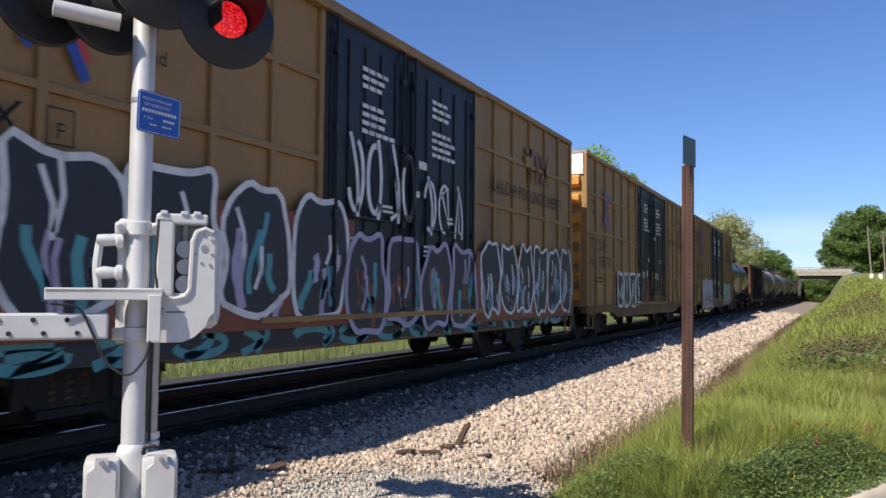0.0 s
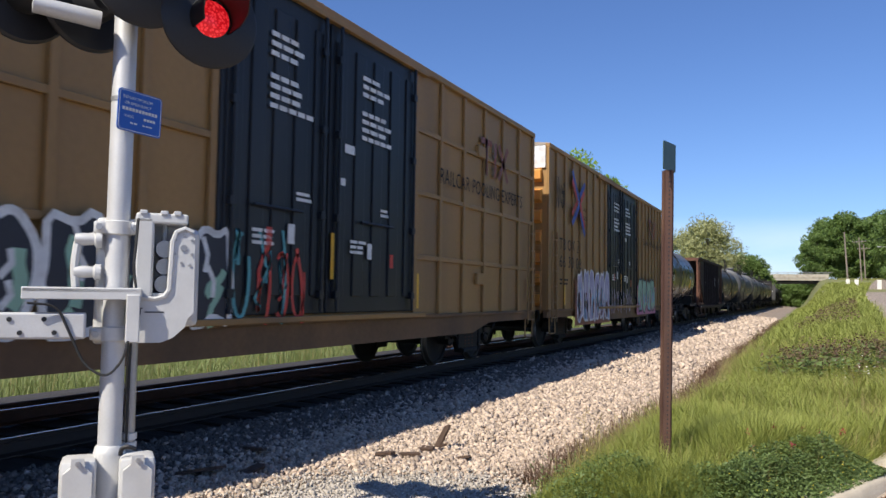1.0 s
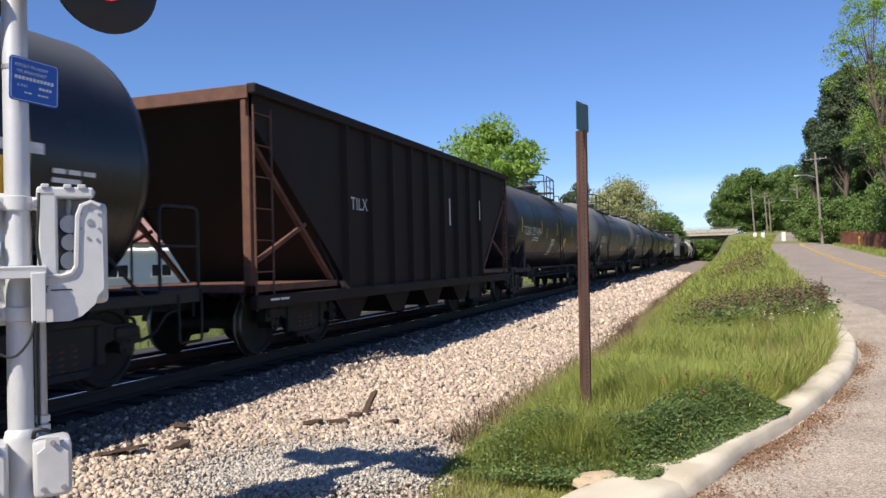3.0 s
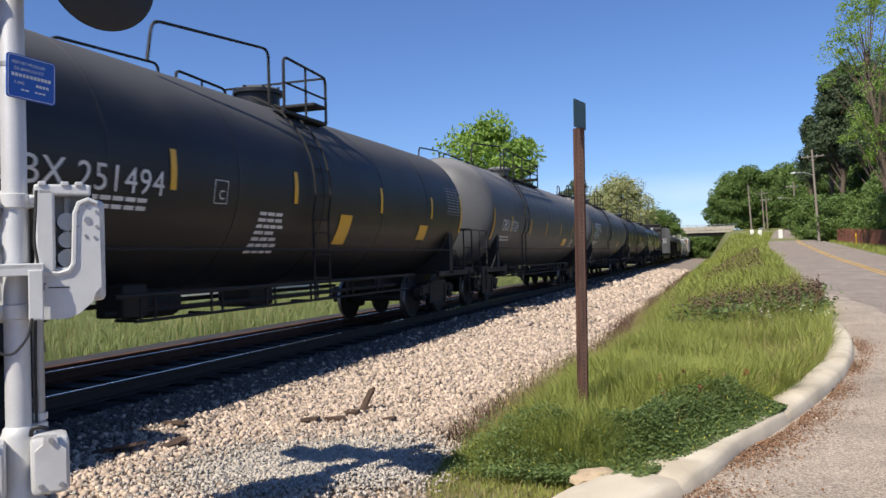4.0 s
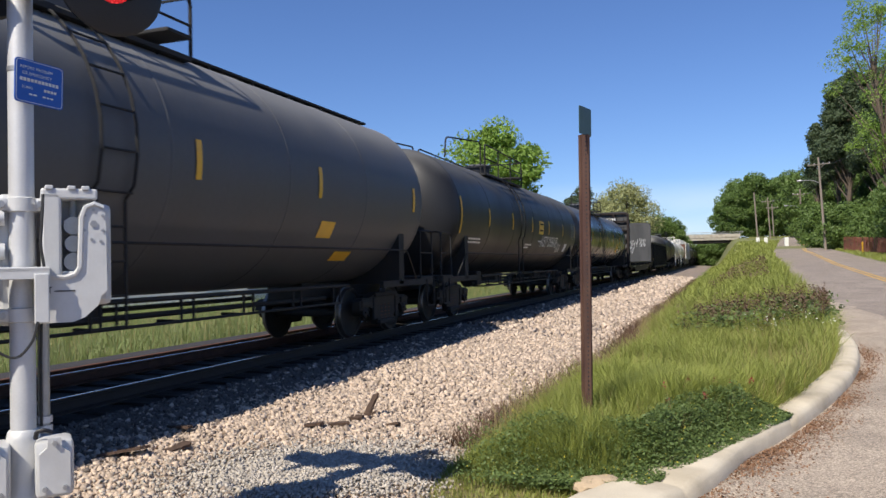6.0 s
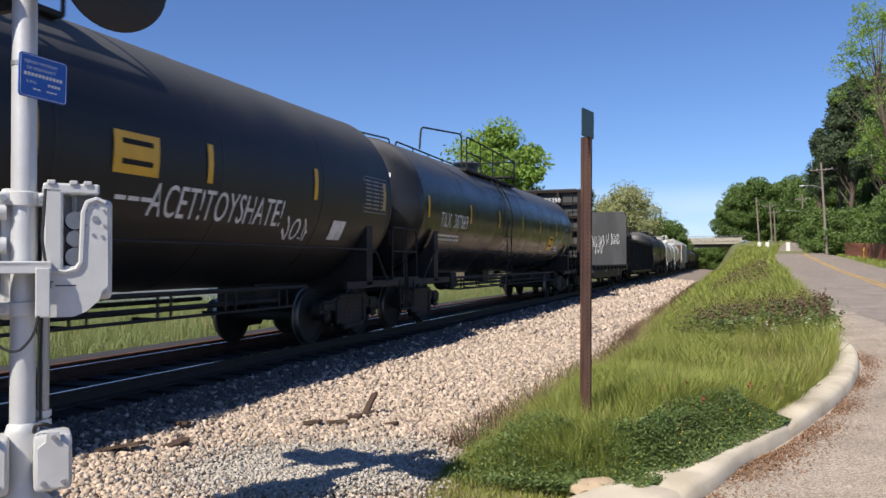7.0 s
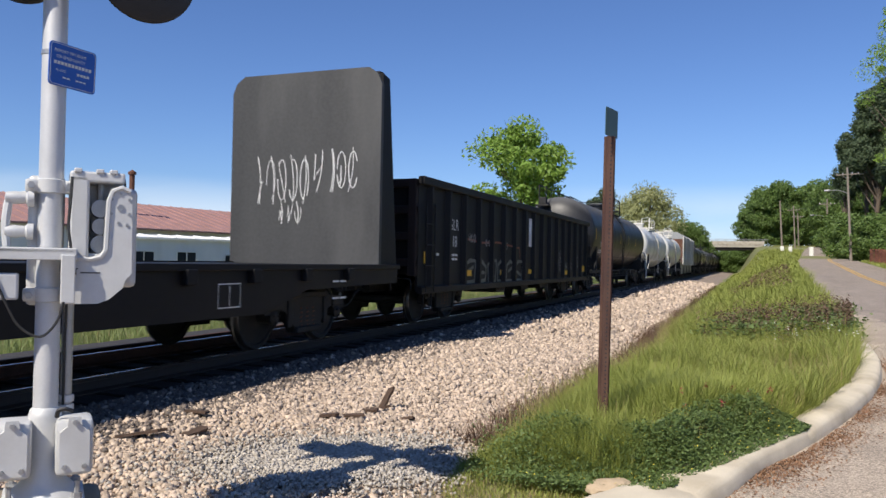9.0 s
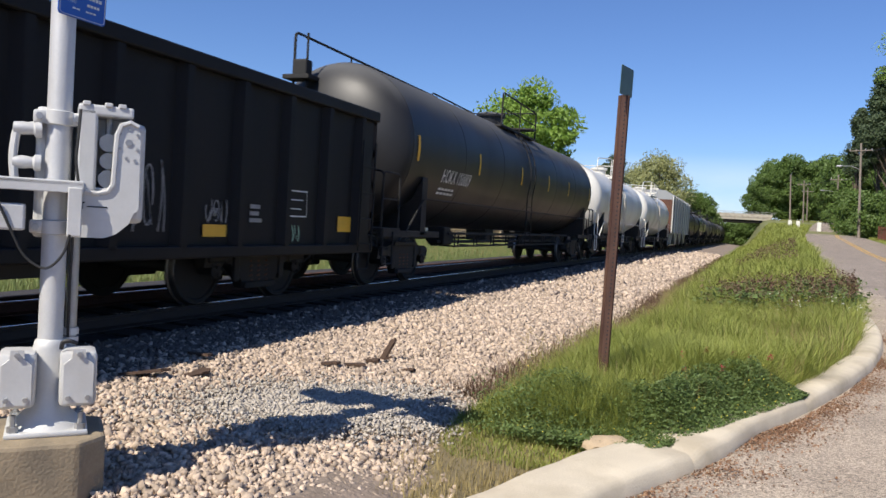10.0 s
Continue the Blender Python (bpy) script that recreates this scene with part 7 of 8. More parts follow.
def build_fence():
    f = root("picket_fence", Matrix(), "red-brown wooden picket fence along the road", "fence")
    bm = bmesh.new()
    prism(bm, [(-0.06, 0.0), (0.06, 0.0), (0.06, 1.35), (0.0, 1.47), (-0.06, 1.35)], "y", -0.012, 0.012)
    me = finish(bm, "picket", FENCE_WOOD)
    bm = bmesh.new()
    box(bm, -0.06, 0.06, -0.06, 0.06, -0.4, 1.5, 0.01)
    mp = finish(bm, "fence_post", FENCE_WOOD)
    a, b = Vector((12.9, 96, 0)), Vector((14.4, 66, 0))
    n = 130
    rng = random.Random(5)
    yaw = math.degrees(math.atan2((b - a).y, (b - a).x))
    for k in range(n):
        p = a.lerp(b, k / (n - 1))
        z = float(ground(p.x, p.y))
        part("picket", me, None, f).matrix_basis = pose(p.x, p.y, z + 0.08 + 0.05 * noise.noise(p * 0.4), rng.uniform(-2, 2), rng.uniform(-5, 5), yaw)
        if k % 11 == 0:
            part("fence_post", mp, None, f).matrix_basis = pose(p.x + 0.1, p.y, z, 0, rng.uniform(-3, 3), yaw)
    for h in (0.4, 1.1):
        bm = bmesh.new()
        tube(bm, [(p.x + 0.06, p.y, float(ground(p.x, p.y)) + h) for p in (a.lerp(b, k / 20) for k in range(21))], 0.045, 4)
        part("fence_rail", bm, FENCE_WOOD, f)
    bm = bmesh.new()
    lathe(bm, [(0, -0.3), (0.08, -0.3), (0.08, 1.1), (0, 1.15)], "z", 10)
    thing("marker_bollard", bm, YELLOW_STRIPE, "slim pale yellow marker post by the fence", "post", pose(12.9, 84, float(ground(12.9, 84))))


def long_building(name, a, b, depth, wall_h, rise, label, windows, wall, roof_m, overhang=0.5):
    """A low hall with a gabled roof between ground points a and b on its near long side."""
    a, b = Vector((*a, -0.45)), Vector((*b, -0.45))
    ln = (b - a).length
    yaw = math.degrees(math.atan2((b - a).y, (b - a).x))
    h = root(name, pose(a.x, a.y, a.z, 0, 0, yaw), label, "building")
    bm = bmesh.new()
    prism(bm, [(0, 0), (depth, 0), (depth, wall_h), (depth / 2, wall_h + rise - 0.1), (0, wall_h)], "x", 0, ln)
    part("wall", bm, wall, h)
    bm = bmesh.new()
    k = rise / (depth / 2)
    prism(bm, [(-overhang, wall_h - overhang * k), (depth / 2, wall_h + rise), (depth + overhang, wall_h - overhang * k), (depth + overhang, wall_h - overhang * k + 0.1), (depth / 2, wall_h + rise + 0.1), (-overhang, wall_h - overhang * k + 0.1)], "x", -0.4, ln + 0.4)
    rf = part("roof", bm, roof_m, h)
    bm = bmesh.new()
    for x in np.arange(0, ln, 0.9):
        tube(bm, [(x, -overhang, wall_h - overhang * k + 0.12), (x, depth / 2, wall_h + rise + 0.12)], 0.03, 4)
    part("roof_seam", bm, roof_m, rf)
    for x, z, w, hh in windows:
        bm = bmesh.new()
        box(bm, x, x + w, -0.03, 0.05, z, z + hh)
        wi = part("window", bm, GLASS_DARK, h, "dark window")
        bm = bmesh.new()
        for q in ((x - 0.06, x, z - 0.06, z + hh + 0.06), (x + w, x + w + 0.06, z - 0.06, z + hh + 0.06), (x, x + w, z + hh, z + hh + 0.06), (x, x + w, z - 0.06, z), (x + w / 2 - 0.02, x + w / 2 + 0.02, z, z + hh)):
            box(bm, q[0], q[1], -0.06, -0.031, q[2], q[3])
        part("frame", bm, POST_WHITE, wi)
    return h


def build_buildings():
    h = long_building("hall", (-33.5, 22), (-27.5, 66), 12, 3.3, 1.7, "long white hall under a faded red metal roof", [(9.5, 1.5, 1.3, 1.2), (33, 1.3, 1.2, 1.5), (39.5, 1.3, 1.0, 1.4), (20, 1.3, 1.2, 1.4)], WHITE_WALL, RED_ROOF)
    bm = bmesh.new()
    tube(bm, [(14.2, 3.0, 3.4), (14.2, 3.0, 6.6)], 0.16, 10)
    lathe(bm, [(0.16, 0), (0.24, 0), (0.24, 0.15), (0, 0.3)], "z", 10, pose(14.2, 3.0, 6.6))
    part("flue", bm, RUST, h, "rusty roof flue")
    long_building("annex", (-25.0, 25.5), (-22.0, 32.5), 3.5, 2.45, 0.15, "small flat-roofed white annex", [(0.8, 1.4, 0.9, 0.5), (2.8, 1.4, 0.9, 0.5), (5.2, 1.0, 0.8, 0.8)], WHITE_WALL, WHITE_WALL, 0.15)
    long_building("annex", (-22.4, 33.0), (-21.0, 38.5), 4.0, 2.1, 0.2, "small white annex with wide dark windows", [(0.5, 0.8, 0.9, 1.1), (3.0, 0.8, 2.0, 1.1)], WHITE_WALL, TIE, 0.3)
    long_building("warehouse", (-43, 76), (-33, 98), 20, 4.0, 1.6, "pale metal warehouse beyond the hall", [(17, 0.3, 3.5, 2.8)], WHITE_WALL, ALU, 0.6)
    t = root("water_tower", pose(-82.7, 113, 0), "pale cylindrical water tower on legs", "water tower")
    bm = bmesh.new()
    lathe(bm, [(0, 9.0), (1.3, 9.0), (1.45, 9.3), (1.45, 12.4), (1.6, 12.5), (0, 13.9)], "z", 20)
    part("tank", bm, ALU, t, smooth=True)
    for x, y in ((1, 1), (-1, 1), (1, -1), (-1, -1)):
        bm = bmesh.new()
        tube(bm, [(x * 1.3, y * 1.3, -0.6), (x, y, 9.1)], 0.1, 6)
        part("leg", bm, GALV, t)
    # stacked timber and a shed roof by the warehouse
    rng = random.Random(3)
    for k in range(3):
        st = root("timber_stack", pose(-24.5 + k * 1.8, 66 + k * 2.2, -0.45, 0, 0, 60), "stack of pale sawn timber", "timber stack", "timber stacks")
        for r in range(4):
            for c in range(4):
                bm = bmesh.new()
                box(bm, -1.5, 1.5, c * 0.5, c * 0.5 + 0.44, r * 0.42, r * 0.42 + 0.36, 0.01)
                part("plank", bm, PILE, st)


# ---- trees ----
TREES = {}


def tree(kind, h, r, leaf, seed, n_leaf=5000, size=0.34, base=0.35, clumps=46, squash=1.0, sparse=False):
    """A tapered trunk with limbs and a crown of leaf clumps. Built once, at the origin's far store, then copied."""
    rng = np.random.default_rng(seed)
    rr = random.Random(seed)
    t = root("tree", pose(0, -400, 0), "", "tree", "trees")
    bm = bmesh.new()
    lean = Vector((rr.uniform(-0.03, 0.03), rr.uniform(-0.03, 0.03), 0))
    pts = [Vector((0, 0, -0.5)) + lean * (h * k / 6) * 2 + Vector((rr.uniform(-0.1, 0.1), rr.uniform(-0.1, 0.1), (h * 0.86 + 0.5) * k / 6)) for k in range(7)]
    tube(bm, pts, 0.2, 8, ends=((0.012 if sparse else 0.02) * h, 0.02))
    cl = []
    for k in range(clumps):
        f = base + (1 - base) * (k + 0.5) / clumps
        if kind == "pine":
            rad = r * (1.05 - f) ** 0.7 * rr.uniform(0.35, 1.05) + 0.3
        else:
            g = (f - base) / (1 - base)
            rad = r * math.sin(math.pi * (0.12 + 0.84 * g)) ** 0.6 * rr.uniform(0.25, 1.0)
        a = rr.uniform(0, 2 * math.pi)
        c = Vector((rad * math.cos(a), rad * math.sin(a), h * f * rr.uniform(0.95, 1.03)))
        cl.append(c)
        if k % 2 == 0:
            s = pts[0].lerp(pts[-1], max(0.1, min(0.95, f - 0.16)))
            tube(bm, [s, s.lerp(c, 0.5) + Vector((0, 0, -0.15)), c], 0.05, 5, ends=((0.003 if sparse else 0.005) * h, 0.012))
    part("trunk", bm, BARK, t, smooth=True)
    cs = np.array([tuple(c) for c in cl])
    which = rng.integers(0, len(cs), n_leaf)
    spread = r * (0.34 if not sparse else 0.24) * rng.uniform(0.45, 1.5, (len(cs), 1))[which]
    d = rng.normal(size=(n_leaf, 3))
    d /= np.linalg.norm(d, axis=1, keepdims=True)
    p = cs[which] + d * spread * rng.uniform(0.35, 1, (n_leaf, 1)) ** 0.5 * np.array([1, 1, 0.72 * squash])
    u = rng.normal(size=(n_leaf, 3))
    u /= np.linalg.norm(u, axis=1, keepdims=True)
    w = np.cross(u, d + rng.normal(size=(n_leaf, 3)) * 0.5)
    w /= np.linalg.norm(w, axis=1, keepdims=True) + 1e-9
    sz = size * rng.uniform(0.55, 1.2, (n_leaf, 1))
    v = np.stack([p - u * sz, p + w * sz * 0.45, p + u * sz, p - w * sz * 0.45], 1).reshape(-1, 3)
    f = np.arange(n_leaf * 4).reshape(-1, 4)
    part("crown", from_arrays("crown", v, f, leaf), None, t)
    return t


def build_trees():
    A = tree("broad", 14, 4.6, LEAF_A, 1, 20000, 0.27, clumps=70)
    B = tree("pine", 20, 3.4, LEAF_B, 2, 19000, 0.21, base=0.5, clumps=70)
    C = tree("broad", 13, 4.4, LEAF_C, 3, 20000, 0.22, base=0.25, clumps=80)
    D = tree("broad", 14, 5.4, LEAF_D, 4, 18000, 0.24, base=0.15, clumps=90)
    E = tree("broad", 11, 3.9, LEAF_E, 5, 16000, 0.18, base=0.25, clumps=80)
    F = tree("broad", 6, 3.4, LEAF_A, 6, 12000, 0.24, base=0.06, clumps=50)
    H = tree("broad", 14, 5.0, LEAF_A, 8, 22000, 0.29, base=0.08, clumps=84)
    G = tree("broad", 17, 2.9, LEAF_C, 7, 15000, 0.085, base=0.35, clumps=120, sparse=True)
    names = {H: "full-crowned green tree at the wood's edge", A: "full green broadleaf tree", B: "tall dark pine with a ragged crown", C: "bright spring-green tree behind the track", D: "pale olive tree in thin spring leaf", E: "brownish-green tree beside the white hall", F: "dense low green bush at the wood's edge", G: "slender tree with sparse fresh leaves over the road"}
    rng = random.Random(12)
    first = {}

    def put(src, x, y, s, label=None, sz=None, tilt=0, turn=None):
        z = float(ground(x, y)) - 0.1
        m = pose(x, y, z, 0, tilt, rng.uniform(0, 360) if turn is None else turn)
        if src not in first:
            src.matrix_basis = m
            ob = first[src] = src
        else:
            ob = copy_thing(src, m)
        ob.scale = (s, s, s if sz is None else sz)
        tagged(ob, label or names[src], "bush" if src is F else "tree", "bushes" if src is F else "trees")
    # behind the track
    put(C, -18.9, 67, 1.06)
    put(B, -18.0, 108, 0.62)
    put(B, -20.5, 112, 0.56)
    put(D, -16.6, 149, 1.12)
    put(D, -21.5, 156, 1.0)
    put(A, -9.0, 156, 0.66, "green broadleaf tree by the overpass")
    put(A, -11.5, 162, 0.72, "green broadleaf tree by the overpass")
    put(E, -31.3, 54, 0.95)
    for k in range(26):
        put((A, F, D)[k % 3], -14 - k * 3.1 + rng.uniform(-2, 2), 215 + rng.uniform(-12, 45), rng.uniform(0.6, 0.85), "far green tree beyond the overpass")
    for k in range(9):
        put((A, D)[k % 2], -38 - k * 6, 120 + rng.uniform(-10, 25), rng.uniform(0.45, 0.6), "far green tree beyond the buildings")
    for k in range(6):
        put(F, -13 + k * 2.6, 206 + rng.uniform(-3, 6), 0.9, "dense green growth under the overpass")
    # the wood beyond the bend
    for k in range(16):
        put(H, 0.5 + k * 2.4 + rng.uniform(-1.5, 1.5), 212 + rng.uniform(-6, 22), rng.uniform(0.98, 1.22) if k > 1 else 0.82)
    for k in range(10):
        put(H, 16.5 + k * 2.4 + rng.uniform(-1, 1), 168 + rng.uniform(-10, 16), rng.uniform(0.85, 1.1))
    # the pines and the wood to the side of the road
    for x, y, s in ((16.6, 122, 1.18), (18.4, 126, 1.24), (20.2, 120, 1.2), (22.5, 128, 1.2), (17.6, 134, 1.1), (24, 121, 1.1), (19.4, 115, 1.05), (15.4, 138, 0.95)):
        put(B, x, y, s)
    for k in range(9):
        put(H, 19.5 + rng.uniform(-1.5, 7), 84 + k * 5.5, rng.uniform(0.55, 0.8))
    for k in range(22):
        put(F, 15.8 + rng.uniform(-0.6, 3.5), 72 + k * 3.6, rng.uniform(0.6, 1.0))
    for k in range(6):
        put(F, 14.2 + rng.uniform(-0.4, 1.0), 106 + k * 6, rng.uniform(0.7, 1.0))
    put(G, 13.6, 69, 1.25, tilt=-6, turn=0)
    put(G, 15.4, 72, 1.1)
    put(C, 21, 60, 0.9, "bright green roadside tree")
    put(C, 19, 72, 0.8, "bright green roadside tree")


build_signal()
build_marker_post()
build_bridge()
build_poles()
build_fence()
build_buildings()
build_trees()


# ---- stones, grass and small things on the ground ----
def octa():
    v = np.array([(1, 0, 0), (-1, 0, 0), (0, 1, 0), (0, -1, 0), (0, 0, 1), (0, 0, -1)], float)
    return v, np.array([(0, 2, 4), (2, 1, 4), (1, 3, 4), (3, 0, 4), (2, 0, 5), (1, 2, 5), (3, 1, 5), (0, 3, 5)])


def block():
    """A cube to be knocked out of shape: the crushed stone's start."""
    v = np.array([(a, b, c) for a in (-0.62, 0.62) for b in (-0.62, 0.62) for c in (-0.62, 0.62)])
    q = [(0, 1, 3, 2), (4, 6, 7, 5), (0, 4, 5, 1), (2, 3, 7, 6), (0, 2, 6, 4), (1, 5, 7, 3)]
    return v, np.array([t for a, b, c, d in q for t in ((a, b, c), (a, c, d))])


def bed_height(x, y):
    return np.interp(x, BED_X, BED_Z)


def build_stones():
    rng = np.random.default_rng(2)
    for name, y0, y1, per, size, (base, faces) in (("ballast_stones", 2.0, 9.0, 1900, 0.018, block()), ("ballast_stones", 9.0, 17.0, 1000, 0.024, block()), ("far_ballast_stones", 17.0, 36.0, 240, 0.045, octa()), ("far_ballast_stones", 36.0, 75.0, 45, 0.08, octa())):
        n = int((y1 - y0) * 4.0 * per)
        x = rng.uniform(-5.95, -1.55, n)
        y = rng.uniform(y0, y1, n)
        edge = -2.25 + 0.5 * smooth01(5.6, 4.2, y) + 0.1 * np.sin(y * 1.9)
        keep = x < edge + 0.12 * rng.normal(size=n)
        x, y = x[keep], y[keep]
        n = len(x)
        s = size * (0.45 + 1.3 * rng.uniform(0, 1, n) ** 1.8)
        lump = np.array([noise.noise((a * 1.3, b * 0.8, 9.0)) for a, b in zip(x, y)])
        z = bed_height(x - 0.3 * smooth01(7, 3.5, y) * smooth01(-4.5, -2.1, x), y) + 0.035 * lump * (x > -5.6) + 0.012 + s * rng.uniform(-0.2, 0.6, n)
        q = rng.normal(size=(n, 4))
        q /= np.linalg.norm(q, axis=1, keepdims=True)
        w, a, b, c = q.T
        rot = np.stack([np.stack([1 - 2 * (b * b + c * c), 2 * (a * b - c * w), 2 * (a * c + b * w)], -1), np.stack([2 * (a * b + c * w), 1 - 2 * (a * a + c * c), 2 * (b * c - a * w)], -1), np.stack([2 * (a * c - b * w), 2 * (b * c + a * w), 1 - 2 * (a * a + b * b)], -1)], 1)
        m = len(base)
        shape = (base[None] + rng.normal(size=(n, m, 3)) * 0.2) * rng.uniform(0.55, 1.45, (n, 1, 3))
        v = np.einsum("nij,nkj->nki", rot, shape) * s[:, None, None] + np.stack([x, y, z], -1)[:, None]
        f = (faces[None] + m * np.arange(n)[:, None, None]).reshape(-1, 3)
        me = from_arrays(name, v.reshape(-1, 3), f, [STONE, STONE_SHADED])
        # most stones beside the rail are darkened to paint in the train's shade
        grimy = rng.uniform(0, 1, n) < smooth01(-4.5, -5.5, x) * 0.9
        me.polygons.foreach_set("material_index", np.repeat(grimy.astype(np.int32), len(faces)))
        tagged(new(name, me), "loose pale pinkish crushed ballast stones on the shoulder", "ballast stones", kind="stuff")
    # finer grey gravel spilled round the foot of the mast
    n = 15000
    k = rng.normal(size=(n, 2))
    x, y = -3.1 + k[:, 0] * 0.36 + k[:, 1] * 0.22, 5.6 + k[:, 1] * 0.5
    keep = (x > -4.6) & (x < -2.0) & (y > 3.6)
    x, y = x[keep], y[keep]
    n = len(x)
    s = 0.012 * rng.uniform(0.5, 1.5, n)
    base, faces = block()
    z = bed_height(x - 0.3 * smooth01(7, 3.5, y) * smooth01(-4.5, -2.1, x), y) + 0.05 + 0.02 * rng.uniform(-1, 1, n)
    v = (base[None] + rng.normal(size=(n, 8, 3)) * 0.3) * s[:, None, None] + np.stack([x, y, z], -1)[:, None]
    f = (faces[None] + 8 * np.arange(n)[:, None, None]).reshape(-1, 3)
    tagged(new("fine_gravel", from_arrays("fine_gravel", v.reshape(-1, 3), f, STONE_GREY)), "fine pale grey gravel spilled near the mast", "gravel", kind="stuff")


def blades(name, x, y, z, h, w, material, seed, label, droop=0.5):
    """Bent grass blades, two quads each."""
    rng = np.random.default_rng(seed)
    n = len(x)
    a = rng.uniform(0, 2 * np.pi, n)
    out = np.stack([np.cos(a), np.sin(a), np.zeros(n)], -1)
    side = np.stack([-np.sin(a), np.cos(a), np.zeros(n)], -1) * w[:, None] / 2
    p0 = np.stack([x, y, z - 0.03], -1)
    up = np.array([0, 0, 1.0])
    bendk = (droop * rng.uniform(0.1, 1.0, n))[:, None]
    p1 = p0 + up * (h * 0.55)[:, None] + out * bendk * (h * 0.18)[:, None]
    p2 = p0 + up * (h * rng.uniform(0.85, 1.0, n))[:, None] + out * bendk * (h * 0.7)[:, None]
    v = np.stack([p0 - side, p0 + side, p1 - side * 0.8, p1 + side * 0.8, p2 - side * 0.12, p2 + side * 0.12], 1).reshape(-1, 3)
    i = 6 * np.arange(n)[:, None]
    f = np.concatenate([i + np.array([[0, 1, 3, 2]]), i + np.array([[2, 3, 5, 4]])])
    return tagged(new(name, from_arrays(name, v, f, material, True)), label, "grass", kind="stuff")


def curb_edge(y):
    return np.interp(y, CURB_Y, CURB_X)


def soil(x, y):
    return ground(x, y) + 0.03


def scatter(rng, n, y0, y1, left, right):
    y = rng.uniform(y0, y1, n)
    k = rng.uniform(0, 1, n)
    a, b = left(y), right(y)
    return a + (b - a) * k, y


def verge_right(y):
    return np.where(y < 16, curb_edge(y) - 0.14, np.interp(y, ROAD_Y, ROAD_L) - 0.1)


def verge_left(y):
    return -2.15 - 0.2 * smooth01(8, 6, y) + 0.5 * smooth01(5.8, 5.0, y) - 0.12 * np.sin(y * 0.7) + 0.35 * smooth01(8.0, 11.0, y)


def build_grass():
    rng = np.random.default_rng(8)

    def patchy(x, y, s=0.8):
        return np.array([noise.noise((a * s, b * s, 1.0)) for a, b in zip(x, y)])
    for name, n, y0, y1, hh, ww, m, lab in (
            ("near_grass", 95000, 5.3, 9.5, 0.52, 0.0065, GRASS, "tall fresh green grass round the rusty post"),
            ("verge_grass", 75000, 9.0, 24, 0.5, 0.0085, GRASS, "tall green verge grass between ballast and curb"),
            ("verge_grass", 26000, 23, 60, 0.6, 0.028, GRASS, "rough green grass on the bank"),
            ("far_verge_grass", 12000, 58, 150, 0.45, 0.09, GRASS, "rough green grass on the far bank")):
        x, y = scatter(rng, n, y0, y1, verge_left, verge_right)
        pn = patchy(x, y)
        keep = pn > -0.45 + 0.5 * rng.normal(size=n) * 0.4
        edge = smooth01(0, 0.6, x - verge_left(y)) * 0.6 + 0.4
        if y0 < 6:
            # thin dry strip at the island's tip
            edge = edge * (0.14 + 0.86 * smooth01(5.65, 6.5, y + 0.35 * pn)) * (0.5 + 0.5 * smooth01(0.0, 0.5, verge_right(y) - x))
            keep &= (y + 0.3 * pn > 6.1) | (rng.uniform(0, 1, n) < 0.3)
            # where the clover is thick few blades come through
            keep &= rng.uniform(0, 1, n) < 1 - 0.6 * smooth01(-1.7, -1.0, x + 0.4 * pn) * smooth01(8.0, 7.4, y + 0.4 * pn)
        x, y, edge, pn = x[keep], y[keep], edge[keep], pn[keep]
        h = hh * edge * rng.uniform(0.55, 1.25, len(x)) * (1 + 0.35 * pn)
        blades(name, x, y, soil(x, y), h, ww * rng.uniform(0.6, 1.4, len(x)), m, int(y0), lab, 1.25)
    # dry stalks mixed in
    x, y = scatter(rng, 22000, 6.8, 30, verge_left, verge_right)
    blades("dry_grass", x, y, soil(x, y), rng.uniform(0.15, 0.6, len(x)), rng.uniform(0.003, 0.009, len(x)), GRASS_DRY, 31, "thin dry grass stalks among the green", 0.6)
    # short tufts in the bare tip of the island
    x, y = scatter(rng, 4200, 4.3, 6.2, lambda v: -2.6 + 0 * v, lambda v: curb_edge(v) - 0.12)
    blades("short_grass", x, y, soil(x, y) - 0.02, rng.uniform(0.03, 0.12, len(x)), rng.uniform(0.003, 0.007, len(x)), GRASS_DRY, 32, "short dry grass on bare soil", 0.9)
    # seedy weeds along the ballast edge
    y = 7 + rng.uniform(0, 1, 42000) ** 1.3 * 62
    x = verge_left(y) + rng.normal(size=len(y)) * 0.24 - 0.08
    blades("edge_weeds", x, y, soil(x, y) - 0.05, rng.uniform(0.06, 0.3, len(x)), rng.uniform(0.006, 0.016, len(x)), DOCK, 33, "dead brown weeds at the ballast's edge", 1.0)
    # the meadow beyond the track
    y = 3 + 72 * rng.uniform(0, 1, 80000) ** 1.4
    x = -11.0 - rng.uniform(0, 1, len(y)) ** 1.4 * 14
    blades("meadow_grass", x, y, ground(x, y), rng.uniform(0.15, 0.58, len(x)), rng.uniform(0.006, 0.018, len(x)), MEADOW, 34, "rough green meadow grass beyond the track", 1.2)
    x, y = -11.2 - rng.uniform(0, 8, 6000), rng.uniform(3, 60, 6000)
    blades("meadow_straw", x, y, ground(x, y), rng.uniform(0.3, 0.65, len(x)), rng.uniform(0.006, 0.012, len(x)), GRASS_DRY, 35, "straw-coloured stalks in the meadow", 0.5)
    # roadside grass under the fence and the wood
    y = rng.uniform(55, 130, 9000)
    x = np.interp(y, ROAD_Y, ROAD_R) + 0.3 + rng.uniform(0, 3.2, len(y))
